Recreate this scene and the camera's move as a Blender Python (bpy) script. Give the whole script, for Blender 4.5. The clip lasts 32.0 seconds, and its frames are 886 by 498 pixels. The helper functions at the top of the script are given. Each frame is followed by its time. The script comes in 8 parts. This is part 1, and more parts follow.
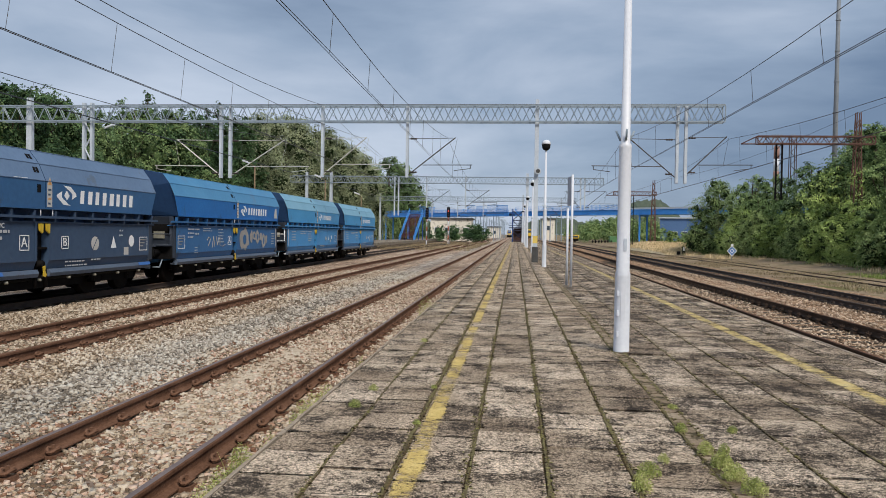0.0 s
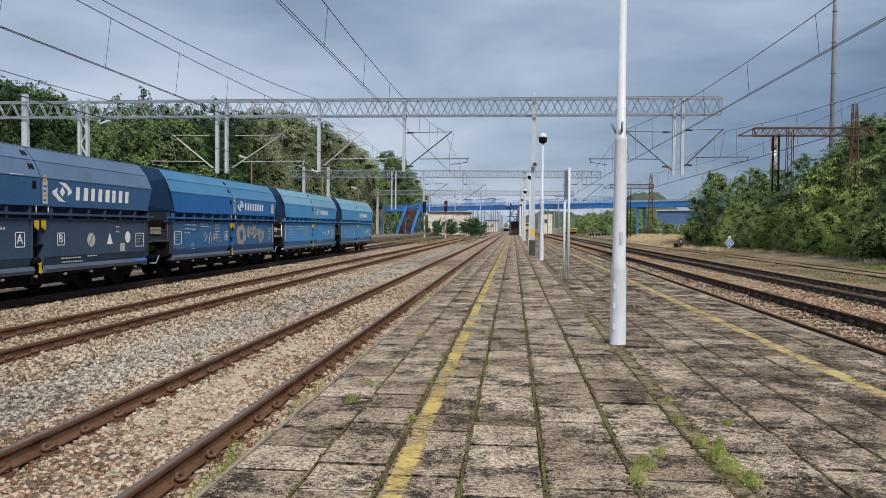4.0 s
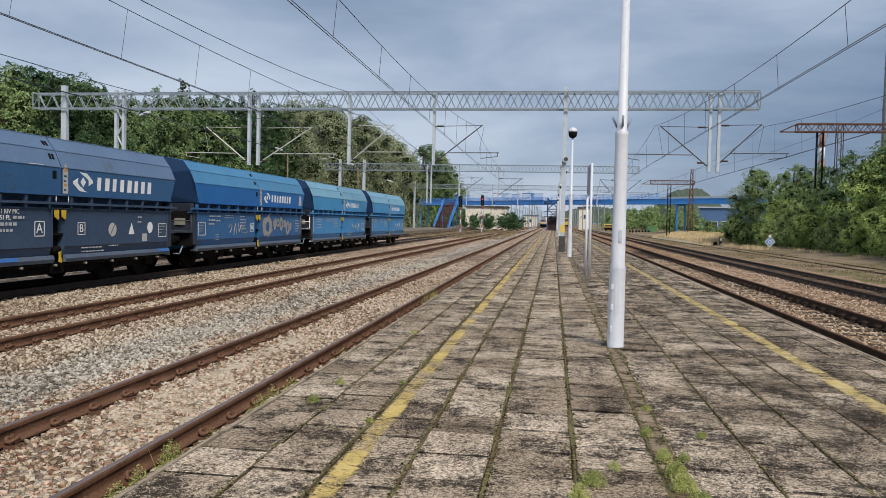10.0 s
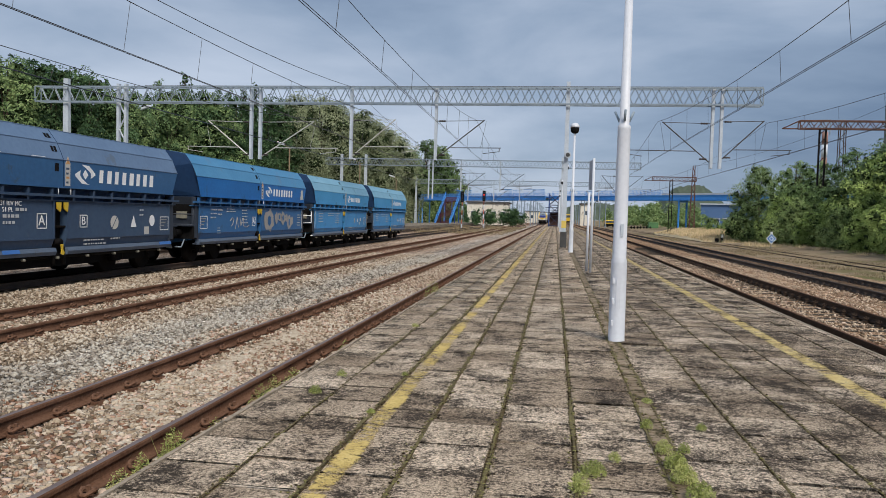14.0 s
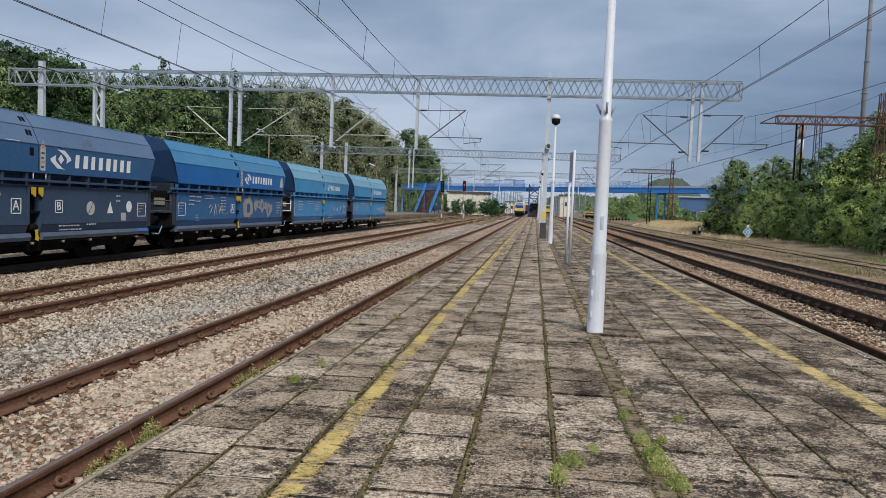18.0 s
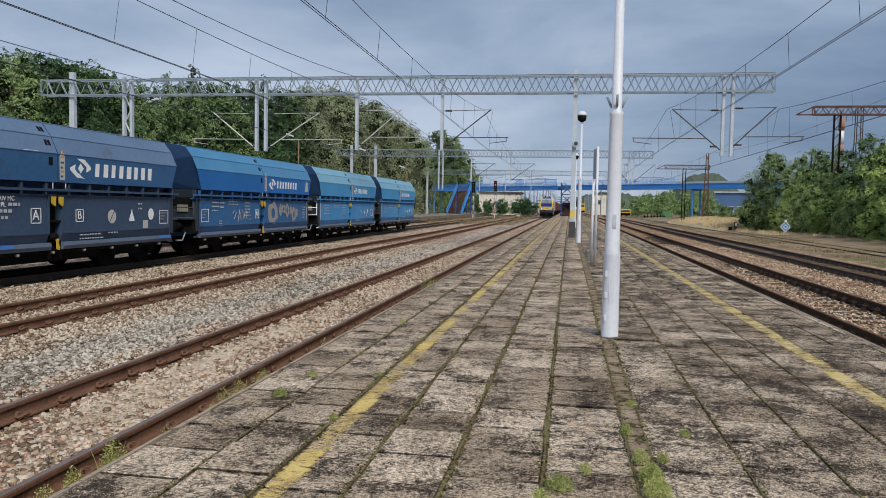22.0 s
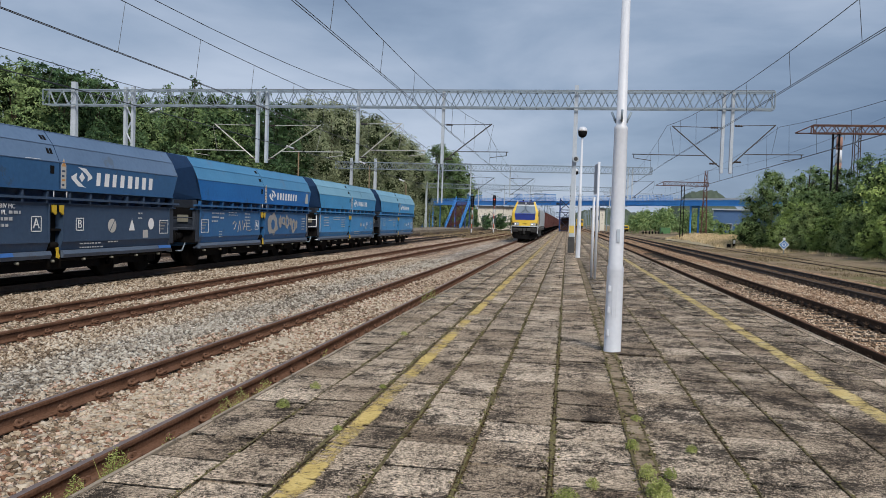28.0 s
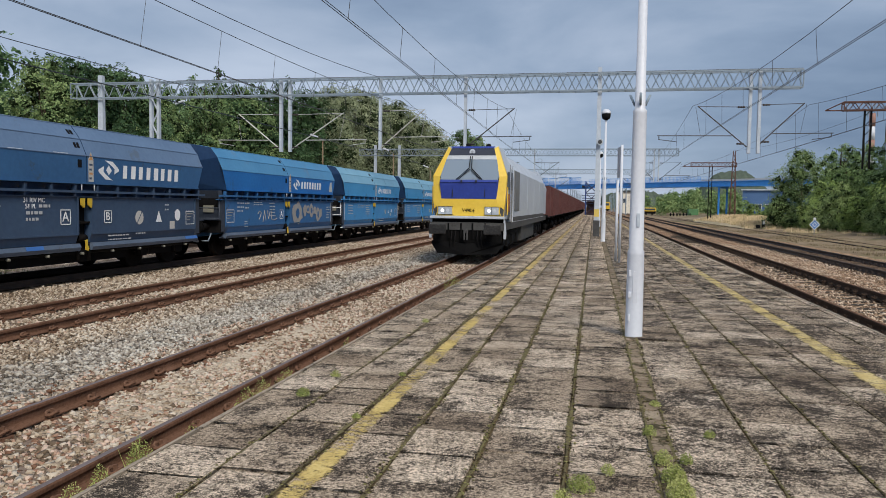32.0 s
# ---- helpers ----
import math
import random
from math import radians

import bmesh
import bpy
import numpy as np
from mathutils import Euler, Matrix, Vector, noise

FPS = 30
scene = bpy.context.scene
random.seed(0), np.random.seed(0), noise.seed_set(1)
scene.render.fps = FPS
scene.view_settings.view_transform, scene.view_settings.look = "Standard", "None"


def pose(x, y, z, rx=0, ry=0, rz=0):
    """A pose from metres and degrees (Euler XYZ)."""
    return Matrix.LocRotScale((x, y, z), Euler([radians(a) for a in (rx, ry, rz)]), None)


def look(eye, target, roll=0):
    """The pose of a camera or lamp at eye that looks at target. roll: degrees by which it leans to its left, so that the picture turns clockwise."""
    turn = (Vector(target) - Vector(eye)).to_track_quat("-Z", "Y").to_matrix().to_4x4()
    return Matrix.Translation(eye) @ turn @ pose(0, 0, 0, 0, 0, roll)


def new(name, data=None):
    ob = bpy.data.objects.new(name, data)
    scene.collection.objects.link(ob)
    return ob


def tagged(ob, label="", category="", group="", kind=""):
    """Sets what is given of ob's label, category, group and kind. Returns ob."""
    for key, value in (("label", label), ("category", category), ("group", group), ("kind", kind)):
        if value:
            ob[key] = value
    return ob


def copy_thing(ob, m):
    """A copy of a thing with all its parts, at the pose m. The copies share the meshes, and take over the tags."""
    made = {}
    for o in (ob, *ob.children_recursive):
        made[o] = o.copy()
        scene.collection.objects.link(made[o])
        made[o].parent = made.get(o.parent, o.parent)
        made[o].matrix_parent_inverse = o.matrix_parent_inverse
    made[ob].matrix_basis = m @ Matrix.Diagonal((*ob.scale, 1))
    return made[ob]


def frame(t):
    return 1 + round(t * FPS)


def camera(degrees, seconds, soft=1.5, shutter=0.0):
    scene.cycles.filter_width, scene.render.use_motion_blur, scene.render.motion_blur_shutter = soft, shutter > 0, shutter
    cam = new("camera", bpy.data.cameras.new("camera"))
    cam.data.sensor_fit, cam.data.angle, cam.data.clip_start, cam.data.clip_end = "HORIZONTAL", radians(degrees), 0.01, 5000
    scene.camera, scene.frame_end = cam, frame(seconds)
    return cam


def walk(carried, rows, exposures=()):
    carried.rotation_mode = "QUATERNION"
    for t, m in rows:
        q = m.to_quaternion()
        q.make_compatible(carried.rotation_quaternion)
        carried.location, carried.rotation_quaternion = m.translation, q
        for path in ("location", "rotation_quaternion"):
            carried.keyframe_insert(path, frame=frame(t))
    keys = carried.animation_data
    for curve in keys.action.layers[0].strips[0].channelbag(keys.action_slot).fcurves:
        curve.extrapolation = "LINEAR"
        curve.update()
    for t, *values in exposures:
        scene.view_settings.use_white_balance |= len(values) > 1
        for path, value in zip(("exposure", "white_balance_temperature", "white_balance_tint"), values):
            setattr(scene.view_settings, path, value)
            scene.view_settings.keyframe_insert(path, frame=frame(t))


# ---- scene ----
cam = camera(61.2, 32.0, 0.55)

PATH = [
    (0, (-0.127, -0.727, 1.537), (-0.319, 1.263, 1.494), 0.9),
    (0.5, (-0.117, -0.714, 1.53), (-0.31, 1.276, 1.485), 0.8),
    (1, (-0.114, -0.711, 1.532), (-0.307, 1.279, 1.484), 0.7),
    (1.5, (-0.114, -0.696, 1.533), (-0.305, 1.294, 1.483), 0.7),
    (2, (-0.112, -0.716, 1.537), (-0.302, 1.274, 1.484), 0.7),
    (2.5, (-0.112, -0.716, 1.534), (-0.302, 1.274, 1.481), 0.7),
    (3, (-0.113, -0.709, 1.535), (-0.301, 1.281, 1.478), 0.6),
    (3.5, (-0.109, -0.71, 1.54), (-0.295, 1.28, 1.482), 0.5),
    (5.5, (-0.091, -0.719, 1.534), (-0.28, 1.271, 1.47), 0.8),
    (6, (-0.096, -0.714, 1.528), (-0.287, 1.276, 1.464), 0.9),
    (6.5, (-0.089, -0.711, 1.532), (-0.283, 1.278, 1.464), 0.8),
    (7, (-0.085, -0.713, 1.533), (-0.279, 1.276, 1.462), 0.8),
    (7.5, (-0.074, -0.706, 1.53), (-0.271, 1.283, 1.458), 0.7),
    (8, (-0.01, -0.745, 1.554), (-0.199, 1.245, 1.481), 0.7),
    (8.5, (0.086, -0.775, 1.565), (-0.1, 1.215, 1.496), 1.0),
    (9, (0.141, -0.517, 1.534), (-0.05, 1.473, 1.471), 1.2),
    (9.5, (0.251, -0.392, 1.554), (0.035, 1.595, 1.483), 1.3),
    (10, (0.473, -0.382, 1.571), (0.183, 1.595, 1.494), 1.3),
    (10.5, (0.49, -0.382, 1.562), (0.171, 1.59, 1.474), 1.4),
    (11, (0.466, -0.373, 1.563), (0.134, 1.597, 1.475), 1.3),
    (11.5, (0.465, -0.4, 1.566), (0.131, 1.57, 1.48), 1.4),
    (12, (0.481, -0.452, 1.569), (0.148, 1.519, 1.486), 1.5),
    (12.5, (0.458, -0.385, 1.566), (0.121, 1.585, 1.481), 1.8),
    (13, (0.466, -0.432, 1.58), (0.126, 1.537, 1.493), 1.8),
    (13.5, (0.463, -0.391, 1.565), (0.137, 1.58, 1.476), 1.7),
    (14, (0.471, -0.399, 1.542), (0.178, 1.577, 1.453), 1.6),
    (14.5, (0.469, -0.444, 1.569), (0.201, 1.536, 1.498), 1.7),
    (16.5, (0.462, -0.443, 1.549), (0.235, 1.543, 1.469), 2.1),
    (17, (0.463, -0.394, 1.547), (0.24, 1.592, 1.457), 2.3),
    (17.5, (0.465, -0.414, 1.552), (0.234, 1.57, 1.449), 2.3),
    (18, (0.454, -0.403, 1.551), (0.216, 1.58, 1.436), 2.3),
    (18.5, (0.458, -0.375, 1.547), (0.211, 1.605, 1.42), 2.2),
    (19, (0.465, -0.385, 1.546), (0.219, 1.595, 1.409), 2.0),
    (19.5, (0.49, -0.379, 1.553), (0.244, 1.601, 1.416), 1.6),
    (20, (0.616, -0.388, 1.571), (0.375, 1.593, 1.439), 1.4),
    (20.5, (0.697, -0.372, 1.567), (0.449, 1.608, 1.439), 1.2),
    (21, (0.695, -0.17, 1.571), (0.43, 1.809, 1.449), 1.3),
    (21.5, (0.742, -0.023, 1.57), (0.435, 1.949, 1.452), 1.3),
    (22, (0.76, 0.011, 1.565), (0.432, 1.98, 1.45), 1.1),
    (22.5, (0.753, -0.059, 1.556), (0.415, 1.909, 1.442), 1.1),
    (23, (0.717, 0.006, 1.542), (0.38, 1.975, 1.431), 1.3),
    (23.5, (0.707, 0.023, 1.54), (0.37, 1.991, 1.431), 1.4),
    (24, (0.731, -0.044, 1.552), (0.394, 1.924, 1.443), 1.4),
    (24.5, (0.715, 0.01, 1.548), (0.38, 1.978, 1.442), 1.5),
    (25, (0.71, 0.012, 1.546), (0.38, 1.982, 1.444), 1.6),
    (25.5, (0.708, -0.005, 1.559), (0.385, 1.967, 1.461), 1.7),
    (27.5, (0.701, 0.005, 1.554), (0.377, 1.977, 1.475), 1.7),
    (28, (0.695, 0.017, 1.547), (0.371, 1.989, 1.469), 1.8),
    (28.5, (0.7, -0.015, 1.566), (0.371, 1.956, 1.487), 1.7),
    (29, (0.704, -0.012, 1.565), (0.37, 1.958, 1.483), 1.7),
    (29.5, (0.693, 0.012, 1.558), (0.358, 1.982, 1.473), 1.7),
    (30, (0.692, 0.0, 1.562), (0.35, 1.969, 1.471), 1.6),
    (30.5, (0.69, -0.004, 1.562), (0.345, 1.963, 1.464), 1.5),
    (31, (0.691, 0.012, 1.558), (0.34, 1.978, 1.452), 1.5),
    (31.5, (0.696, -0.001, 1.567), (0.332, 1.962, 1.454), 1.2),
    (32, (0.779, 0.012, 1.572), (0.388, 1.97, 1.454), 0.8),
]
walk(cam, [(t, look(eye, target, roll)) for t, eye, target, roll in PATH],
     [(0, 0.0, 6500, 10), (11, 0.0, 6500, 10), (17, -0.12, 6310, 10), (32, -0.11, 6320, 10)])

# ---- world, sun, exposure ----
world = bpy.data.worlds.new("world")
scene.world = world
world.use_nodes = True
wn, wl = world.node_tree.nodes, world.node_tree.links
wn.clear()
SUN_EL, SUN_AZ = 46.0, 148.0


def wnode(kind, **kw):
    n = wn.new(kind)
    for k, v in kw.items():
        n.inputs[k].default_value = v
    return n


w_out, w_bg = wnode("ShaderNodeOutputWorld"), wnode("ShaderNodeBackground", Strength=1.0)
w_sky = wn.new("ShaderNodeTexSky")
w_sky.sky_type, w_sky.sun_disc = "NISHITA", False
w_sky.sun_elevation, w_sky.sun_rotation = radians(SUN_EL), radians(SUN_AZ)
w_tc, w_map = wn.new("ShaderNodeTexCoord"), wn.new("ShaderNodeMapping")
w_map.inputs["Scale"].default_value = (1.0, 1.0, 3.6)
w_map.inputs["Location"].default_value = (0.35, 0.2, 0.4)
w_n1 = wnode("ShaderNodeTexNoise", Scale=2.1, Detail=7.0, Roughness=0.52, Distortion=0.25)
w_n2 = wnode("ShaderNodeTexNoise", Scale=0.9, Detail=3.0, Roughness=0.5)
w_add = wn.new("ShaderNodeMath")
w_add.operation = "MULTIPLY_ADD"
w_add.inputs[1].default_value = 0.62
w_r = wn.new("ShaderNodeValToRGB")
w_r.color_ramp.elements[0].position, w_r.color_ramp.elements[0].color = 0.44, (0.172, 0.25, 0.385, 1)
w_r.color_ramp.elements[1].position, w_r.color_ramp.elements[1].color = 0.74, (0.62, 0.70, 0.84, 1)
e = w_r.color_ramp.elements.new(0.57)
e.color = (0.335, 0.43, 0.578, 1)
w_sc = wn.new("ShaderNodeVectorMath")
w_sc.operation = "SCALE"
w_sc.inputs["Scale"].default_value = 0.07
w_mix = wn.new("ShaderNodeMix")
w_mix.data_type = "RGBA"
w_mix.inputs[0].default_value = 0.86
w_half = wn.new("ShaderNodeMath")
w_half.operation = "MULTIPLY"
w_half.inputs[1].default_value = 0.45
wl.new(w_tc.outputs["Generated"], w_map.inputs["Vector"])
wl.new(w_map.outputs[0], w_n1.inputs["Vector"])
wl.new(w_map.outputs[0], w_n2.inputs["Vector"])
wl.new(w_n2.outputs[0], w_half.inputs[0])
wl.new(w_n1.outputs[0], w_add.inputs[0])
wl.new(w_half.outputs[0], w_add.inputs[2])
w_sep, w_tilt = wn.new("ShaderNodeSeparateXYZ"), wn.new("ShaderNodeMath")
w_tilt.operation = "MULTIPLY_ADD"
w_tilt.inputs[1].default_value = -0.21
wl.new(w_tc.outputs["Generated"], w_sep.inputs[0])
wl.new(w_sep.outputs["X"], w_tilt.inputs[0]), wl.new(w_add.outputs[0], w_tilt.inputs[2])
w_low, w_pale = wn.new("ShaderNodeMapRange"), wn.new("ShaderNodeMath")
w_low.inputs["From Min"].default_value, w_low.inputs["From Max"].default_value = 0.0, 0.085
w_low.inputs["To Min"].default_value, w_low.inputs["To Max"].default_value = 0.064, 0.009
wl.new(w_sep.outputs["Z"], w_low.inputs["Value"]), wl.new(w_low.outputs[0], w_pale.inputs[0]), wl.new(w_tilt.outputs[0], w_pale.inputs[1])
wl.new(w_pale.outputs[0], w_r.inputs[0])
wl.new(w_sky.outputs[0], w_sc.inputs[0])
wl.new(w_sc.outputs[0], w_mix.inputs[6])
wl.new(w_r.outputs[0], w_mix.inputs[7])
wl.new(w_mix.outputs[2], w_bg.inputs["Color"])
wl.new(w_bg.outputs[0], w_out.inputs["Surface"])

sun = new("sun", bpy.data.lights.new("sun", "SUN"))
sun.data.energy, sun.data.angle, sun.data.color = 3.6, radians(22), (1.0, 0.92, 0.81)
_el, _az = radians(SUN_EL), radians(SUN_AZ)
sun.matrix_world = look((math.sin(_az) * math.cos(_el) * 50, math.cos(_az) * math.cos(_el) * 50, math.sin(_el) * 50), (0, 0, 0))


# ---- materials ----
def material(name, colors, rough=0.7, metal=0.0, scale=6.0, bump=0.3, fine=60.0, island=0.0, rand=0.0, coord="Object",
             stain=None, stain_scale=1.5, stain_cut=0.55, stain_soft=0.055, spec=0.5, stretch=(1, 1, 1), bump_scale=None):
    """A surface whose colour runs through the given ones by noise at two scales, with fine relief, stains and variation from piece to piece."""
    m = bpy.data.materials.new(name)
    m.use_nodes = True
    n, l = m.node_tree.nodes, m.node_tree.links
    b = n["Principled BSDF"]
    b.inputs["Roughness"].default_value, b.inputs["Metallic"].default_value = rough, metal
    b.inputs["Specular IOR Level"].default_value = spec if rough < 0.8 else min(spec, 0.12)
    tc, mp = n.new("ShaderNodeTexCoord"), n.new("ShaderNodeMapping")
    mp.inputs["Scale"].default_value = stretch
    l.new(n.new("ShaderNodeNewGeometry").outputs["Position"] if coord == "Position" else tc.outputs[coord], mp.inputs["Vector"])
    big, small = n.new("ShaderNodeTexNoise"), n.new("ShaderNodeTexNoise")
    big.inputs["Scale"].default_value, big.inputs["Detail"].default_value = scale, 5
    small.inputs["Scale"].default_value, small.inputs["Detail"].default_value = fine, 3
    l.new(mp.outputs[0], big.inputs["Vector"]), l.new(mp.outputs[0], small.inputs["Vector"])
    mix = n.new("ShaderNodeMath")
    mix.operation = "MULTIPLY_ADD"
    mix.inputs[1].default_value = 0.45
    hal = n.new("ShaderNodeMath")
    hal.operation = "MULTIPLY"
    hal.inputs[1].default_value = 0.55
    l.new(big.outputs[0], hal.inputs[0]), l.new(small.outputs[0], mix.inputs[0]), l.new(hal.outputs[0], mix.inputs[2])
    value = mix.outputs[0]
    for amount, kind in ((island, "geo"), (rand, "obj")):
        if amount:
            src = n.new("ShaderNodeNewGeometry").outputs["Random Per Island"] if kind == "geo" else n.new("ShaderNodeObjectInfo").outputs["Random"]
            off = n.new("ShaderNodeMath")
            off.operation = "MULTIPLY_ADD"
            off.inputs[1].default_value = amount
            sub = n.new("ShaderNodeMath")
            sub.operation = "SUBTRACT"
            sub.inputs[1].default_value = amount / 2
            l.new(src, off.inputs[0]), l.new(value, off.inputs[2]), l.new(off.outputs[0], sub.inputs[0])
            value = sub.outputs[0]
    ramp = n.new("ShaderNodeValToRGB")
    els = ramp.color_ramp.elements
    for i, c in enumerate(colors):
        p = 0.3 + 0.4 * i / max(1, len(colors) - 1)
        el = els[i] if i < 2 else els.new(p)
        el.position, el.color = p, (*c, 1)
    if len(colors) == 1:
        els[1].position, els[1].color = 0.7, (*colors[0], 1)
    l.new(value, ramp.inputs[0])
    col = ramp.outputs[0]
    if stain:
        st = n.new("ShaderNodeTexNoise")
        st.inputs["Scale"].default_value, st.inputs["Detail"].default_value, st.inputs["Roughness"].default_value = stain_scale, 12, 0.78
        sr = n.new("ShaderNodeValToRGB")
        sr.color_ramp.elements[0].position, sr.color_ramp.elements[1].position = stain_cut, stain_cut + stain_soft
        mx = n.new("ShaderNodeMix")
        mx.data_type = "RGBA"
        l.new(mp.outputs[0], st.inputs["Vector"]), l.new(st.outputs[0], sr.inputs[0]), l.new(sr.outputs[0], mx.inputs[0])
        l.new(col, mx.inputs[6])
        mx.inputs[7].default_value = (*stain, 1)
        col = mx.outputs[2]
    l.new(col, b.inputs["Base Color"])
    if bump:
        bp = n.new("ShaderNodeBump")
        bp.inputs["Strength"].default_value, bp.inputs["Distance"].default_value = bump, 0.01
        src = small.outputs[0]
        if bump_scale:
            bn = n.new("ShaderNodeTexNoise")
            bn.inputs["Scale"].default_value, bn.inputs["Detail"].default_value = bump_scale, 4
            l.new(mp.outputs[0], bn.inputs["Vector"])
            src = bn.outputs[0]
        l.new(src, bp.inputs["Height"]), l.new(bp.outputs[0], b.inputs["Normal"])
    return m


def glowing(name, color, strength):
    m = material(name, [color], 0.3, bump=0)
    b = m.node_tree.nodes["Principled BSDF"]
    b.inputs["Emission Color"].default_value, b.inputs["Emission Strength"].default_value = (*color, 1), strength
    return m


def glassy(name, color, rough=0.05):
    m = bpy.data.materials.new(name)
    m.use_nodes = True
    b = m.node_tree.nodes["Principled BSDF"]
    b.inputs["Base Color"].default_value, b.inputs["Roughness"].default_value = (*color, 1), rough
    b.inputs["Specular IOR Level"].default_value = 0.8
    return m


def leafy(name, colors, scale=0.5):
    """Leaves: uneven green from clump to clump and leaf to leaf, a little light shining through."""
    m = material(name, colors, 0.6, scale=scale, fine=scale * 6, bump=0, island=0.24, rand=0.22, spec=0.2)
    n, l = m.node_tree.nodes, m.node_tree.links
    b, out = n["Principled BSDF"], n["Material Output"]
    tr, add = n.new("ShaderNodeBsdfTranslucent"), n.new("ShaderNodeMixShader")
    add.inputs[0].default_value = 0.2
    l.new(b.inputs["Base Color"].links[0].from_socket, tr.inputs["Color"])
    l.new(b.outputs[0], add.inputs[1]), l.new(tr.outputs[0], add.inputs[2]), l.new(add.outputs[0], out.inputs["Surface"])
    return m


M = {}
SLAB_COLORS = [(0.237, 0.184, 0.133), (0.437, 0.355, 0.268), (0.58, 0.483, 0.376), (0.72, 0.612, 0.492)]


def slab_material(name, cut=0.542, patches=((2.6, 0.30, 0.6), (13.0, 0.29, 0.8), (55.0, 0.47, 0.95)), **vary):
    """Exposed-aggregate concrete: salt-and-pepper grain, dark lichen in broken streaks, paler worn spots."""
    m = material(name, SLAB_COLORS, 0.93, scale=1.3, fine=75, bump=1.0, coord="Position", bump_scale=120, stretch=(1.15, 0.85, 1.0), **vary)
    n, l = m.node_tree.nodes, m.node_tree.links
    b = n["Principled BSDF"]
    src = b.inputs["Base Color"].links[0].from_socket
    g, r = n.new("ShaderNodeTexNoise"), n.new("ShaderNodeValToRGB")
    g.inputs["Scale"].default_value, g.inputs["Detail"].default_value, g.inputs["Roughness"].default_value = 38, 9, 0.92
    r.color_ramp.elements[0].position, r.color_ramp.elements[0].color = 0.44, (0.15, 0.135, 0.115, 1)
    r.color_ramp.elements[1].position, r.color_ramp.elements[1].color = 0.545, (1.36, 1.33, 1.3, 1)
    mx = n.new("ShaderNodeMix")
    mx.data_type, mx.blend_type = "RGBA", "MULTIPLY"
    mx.inputs[0].default_value = 1.0
    l.new(n.new("ShaderNodeNewGeometry").outputs["Position"], g.inputs["Vector"])
    l.new(g.outputs[0], r.inputs[0]), l.new(src, mx.inputs[6]), l.new(r.outputs[0], mx.inputs[7])
    # lichen: broad patches broken up into small crusts
    mp = n.new("ShaderNodeMapping")
    mp.inputs["Scale"].default_value = (0.95, 0.9, 1.0)
    l.new(n.new("ShaderNodeNewGeometry").outputs["Position"], mp.inputs["Vector"])
    value = None
    for scale, weight, rough in patches:
        t, k = n.new("ShaderNodeTexNoise"), n.new("ShaderNodeMath")
        t.inputs["Scale"].default_value, t.inputs["Detail"].default_value, t.inputs["Roughness"].default_value = scale, 6, rough
        k.operation = "MULTIPLY_ADD"
        k.inputs[1].default_value, k.inputs[2].default_value = weight, 0.0
        l.new(mp.outputs[0], t.inputs["Vector"]), l.new(t.outputs[0], k.inputs[0])
        if value:
            l.new(value, k.inputs[2])
        value = k.outputs[0]
    cr, lm = n.new("ShaderNodeMapRange"), n.new("ShaderNodeMix")
    cr.inputs["From Min"].default_value, cr.inputs["From Max"].default_value, cr.inputs["To Max"].default_value = cut - 0.004, cut + 0.014, 0.92
    lm.data_type = "RGBA"
    lm.inputs[7].default_value = (0.018, 0.014, 0.011, 1)
    l.new(value, cr.inputs["Value"]), l.new(cr.outputs[0], lm.inputs[0]), l.new(mx.outputs[2], lm.inputs[6])
    l.new(lm.outputs[2], b.inputs["Base Color"])
    return m


M["slab"] = slab_material("slab_concrete", rand=0.24)
BROAD = ((1.6, 0.31, 0.65), (7.0, 0.37, 0.8), (30.0, 0.32, 0.9))
M["slab_far"] = slab_material("slab_concrete_far", 0.517, BROAD, island=0.15)
FINE = ((2.2, 0.28, 0.6), (13.0, 0.29, 0.8), (55.0, 0.49, 0.95))
M["slab_lichen"] = slab_material("lichen_covered_slab_concrete", 0.524, FINE, rand=0.24)
M["slab_lichen_far"] = slab_material("lichen_covered_slab_concrete_far", 0.5, BROAD, island=0.15)
M["paver"] = material("brown_pavers", [(0.15, 0.11, 0.072), (0.27, 0.21, 0.148), (0.38, 0.31, 0.225)], 0.93, scale=4, fine=60, bump=0.8, coord="Position", island=0.2, stain=(0.06, 0.05, 0.026), stain_scale=5, stain_cut=0.5)
M["joint"] = material("black_joint_dirt", [(0.022, 0.018, 0.013), (0.055, 0.046, 0.032)], 1.0, scale=6, fine=60, bump=0.6)
M["edge"] = material("edge_concrete", [(0.13, 0.108, 0.082), (0.25, 0.215, 0.17), (0.38, 0.335, 0.275)], 0.92, scale=3, fine=50, bump=0.8, coord="Position", stain=(0.06, 0.052, 0.04), stain_scale=4, stain_cut=0.52)
M["moss"] = material("moss_dirt", [(0.0525, 0.037, 0.0205), (0.121, 0.0883, 0.0459), (0.2, 0.152, 0.0722)], 1.0, scale=2, fine=40, bump=1.0)


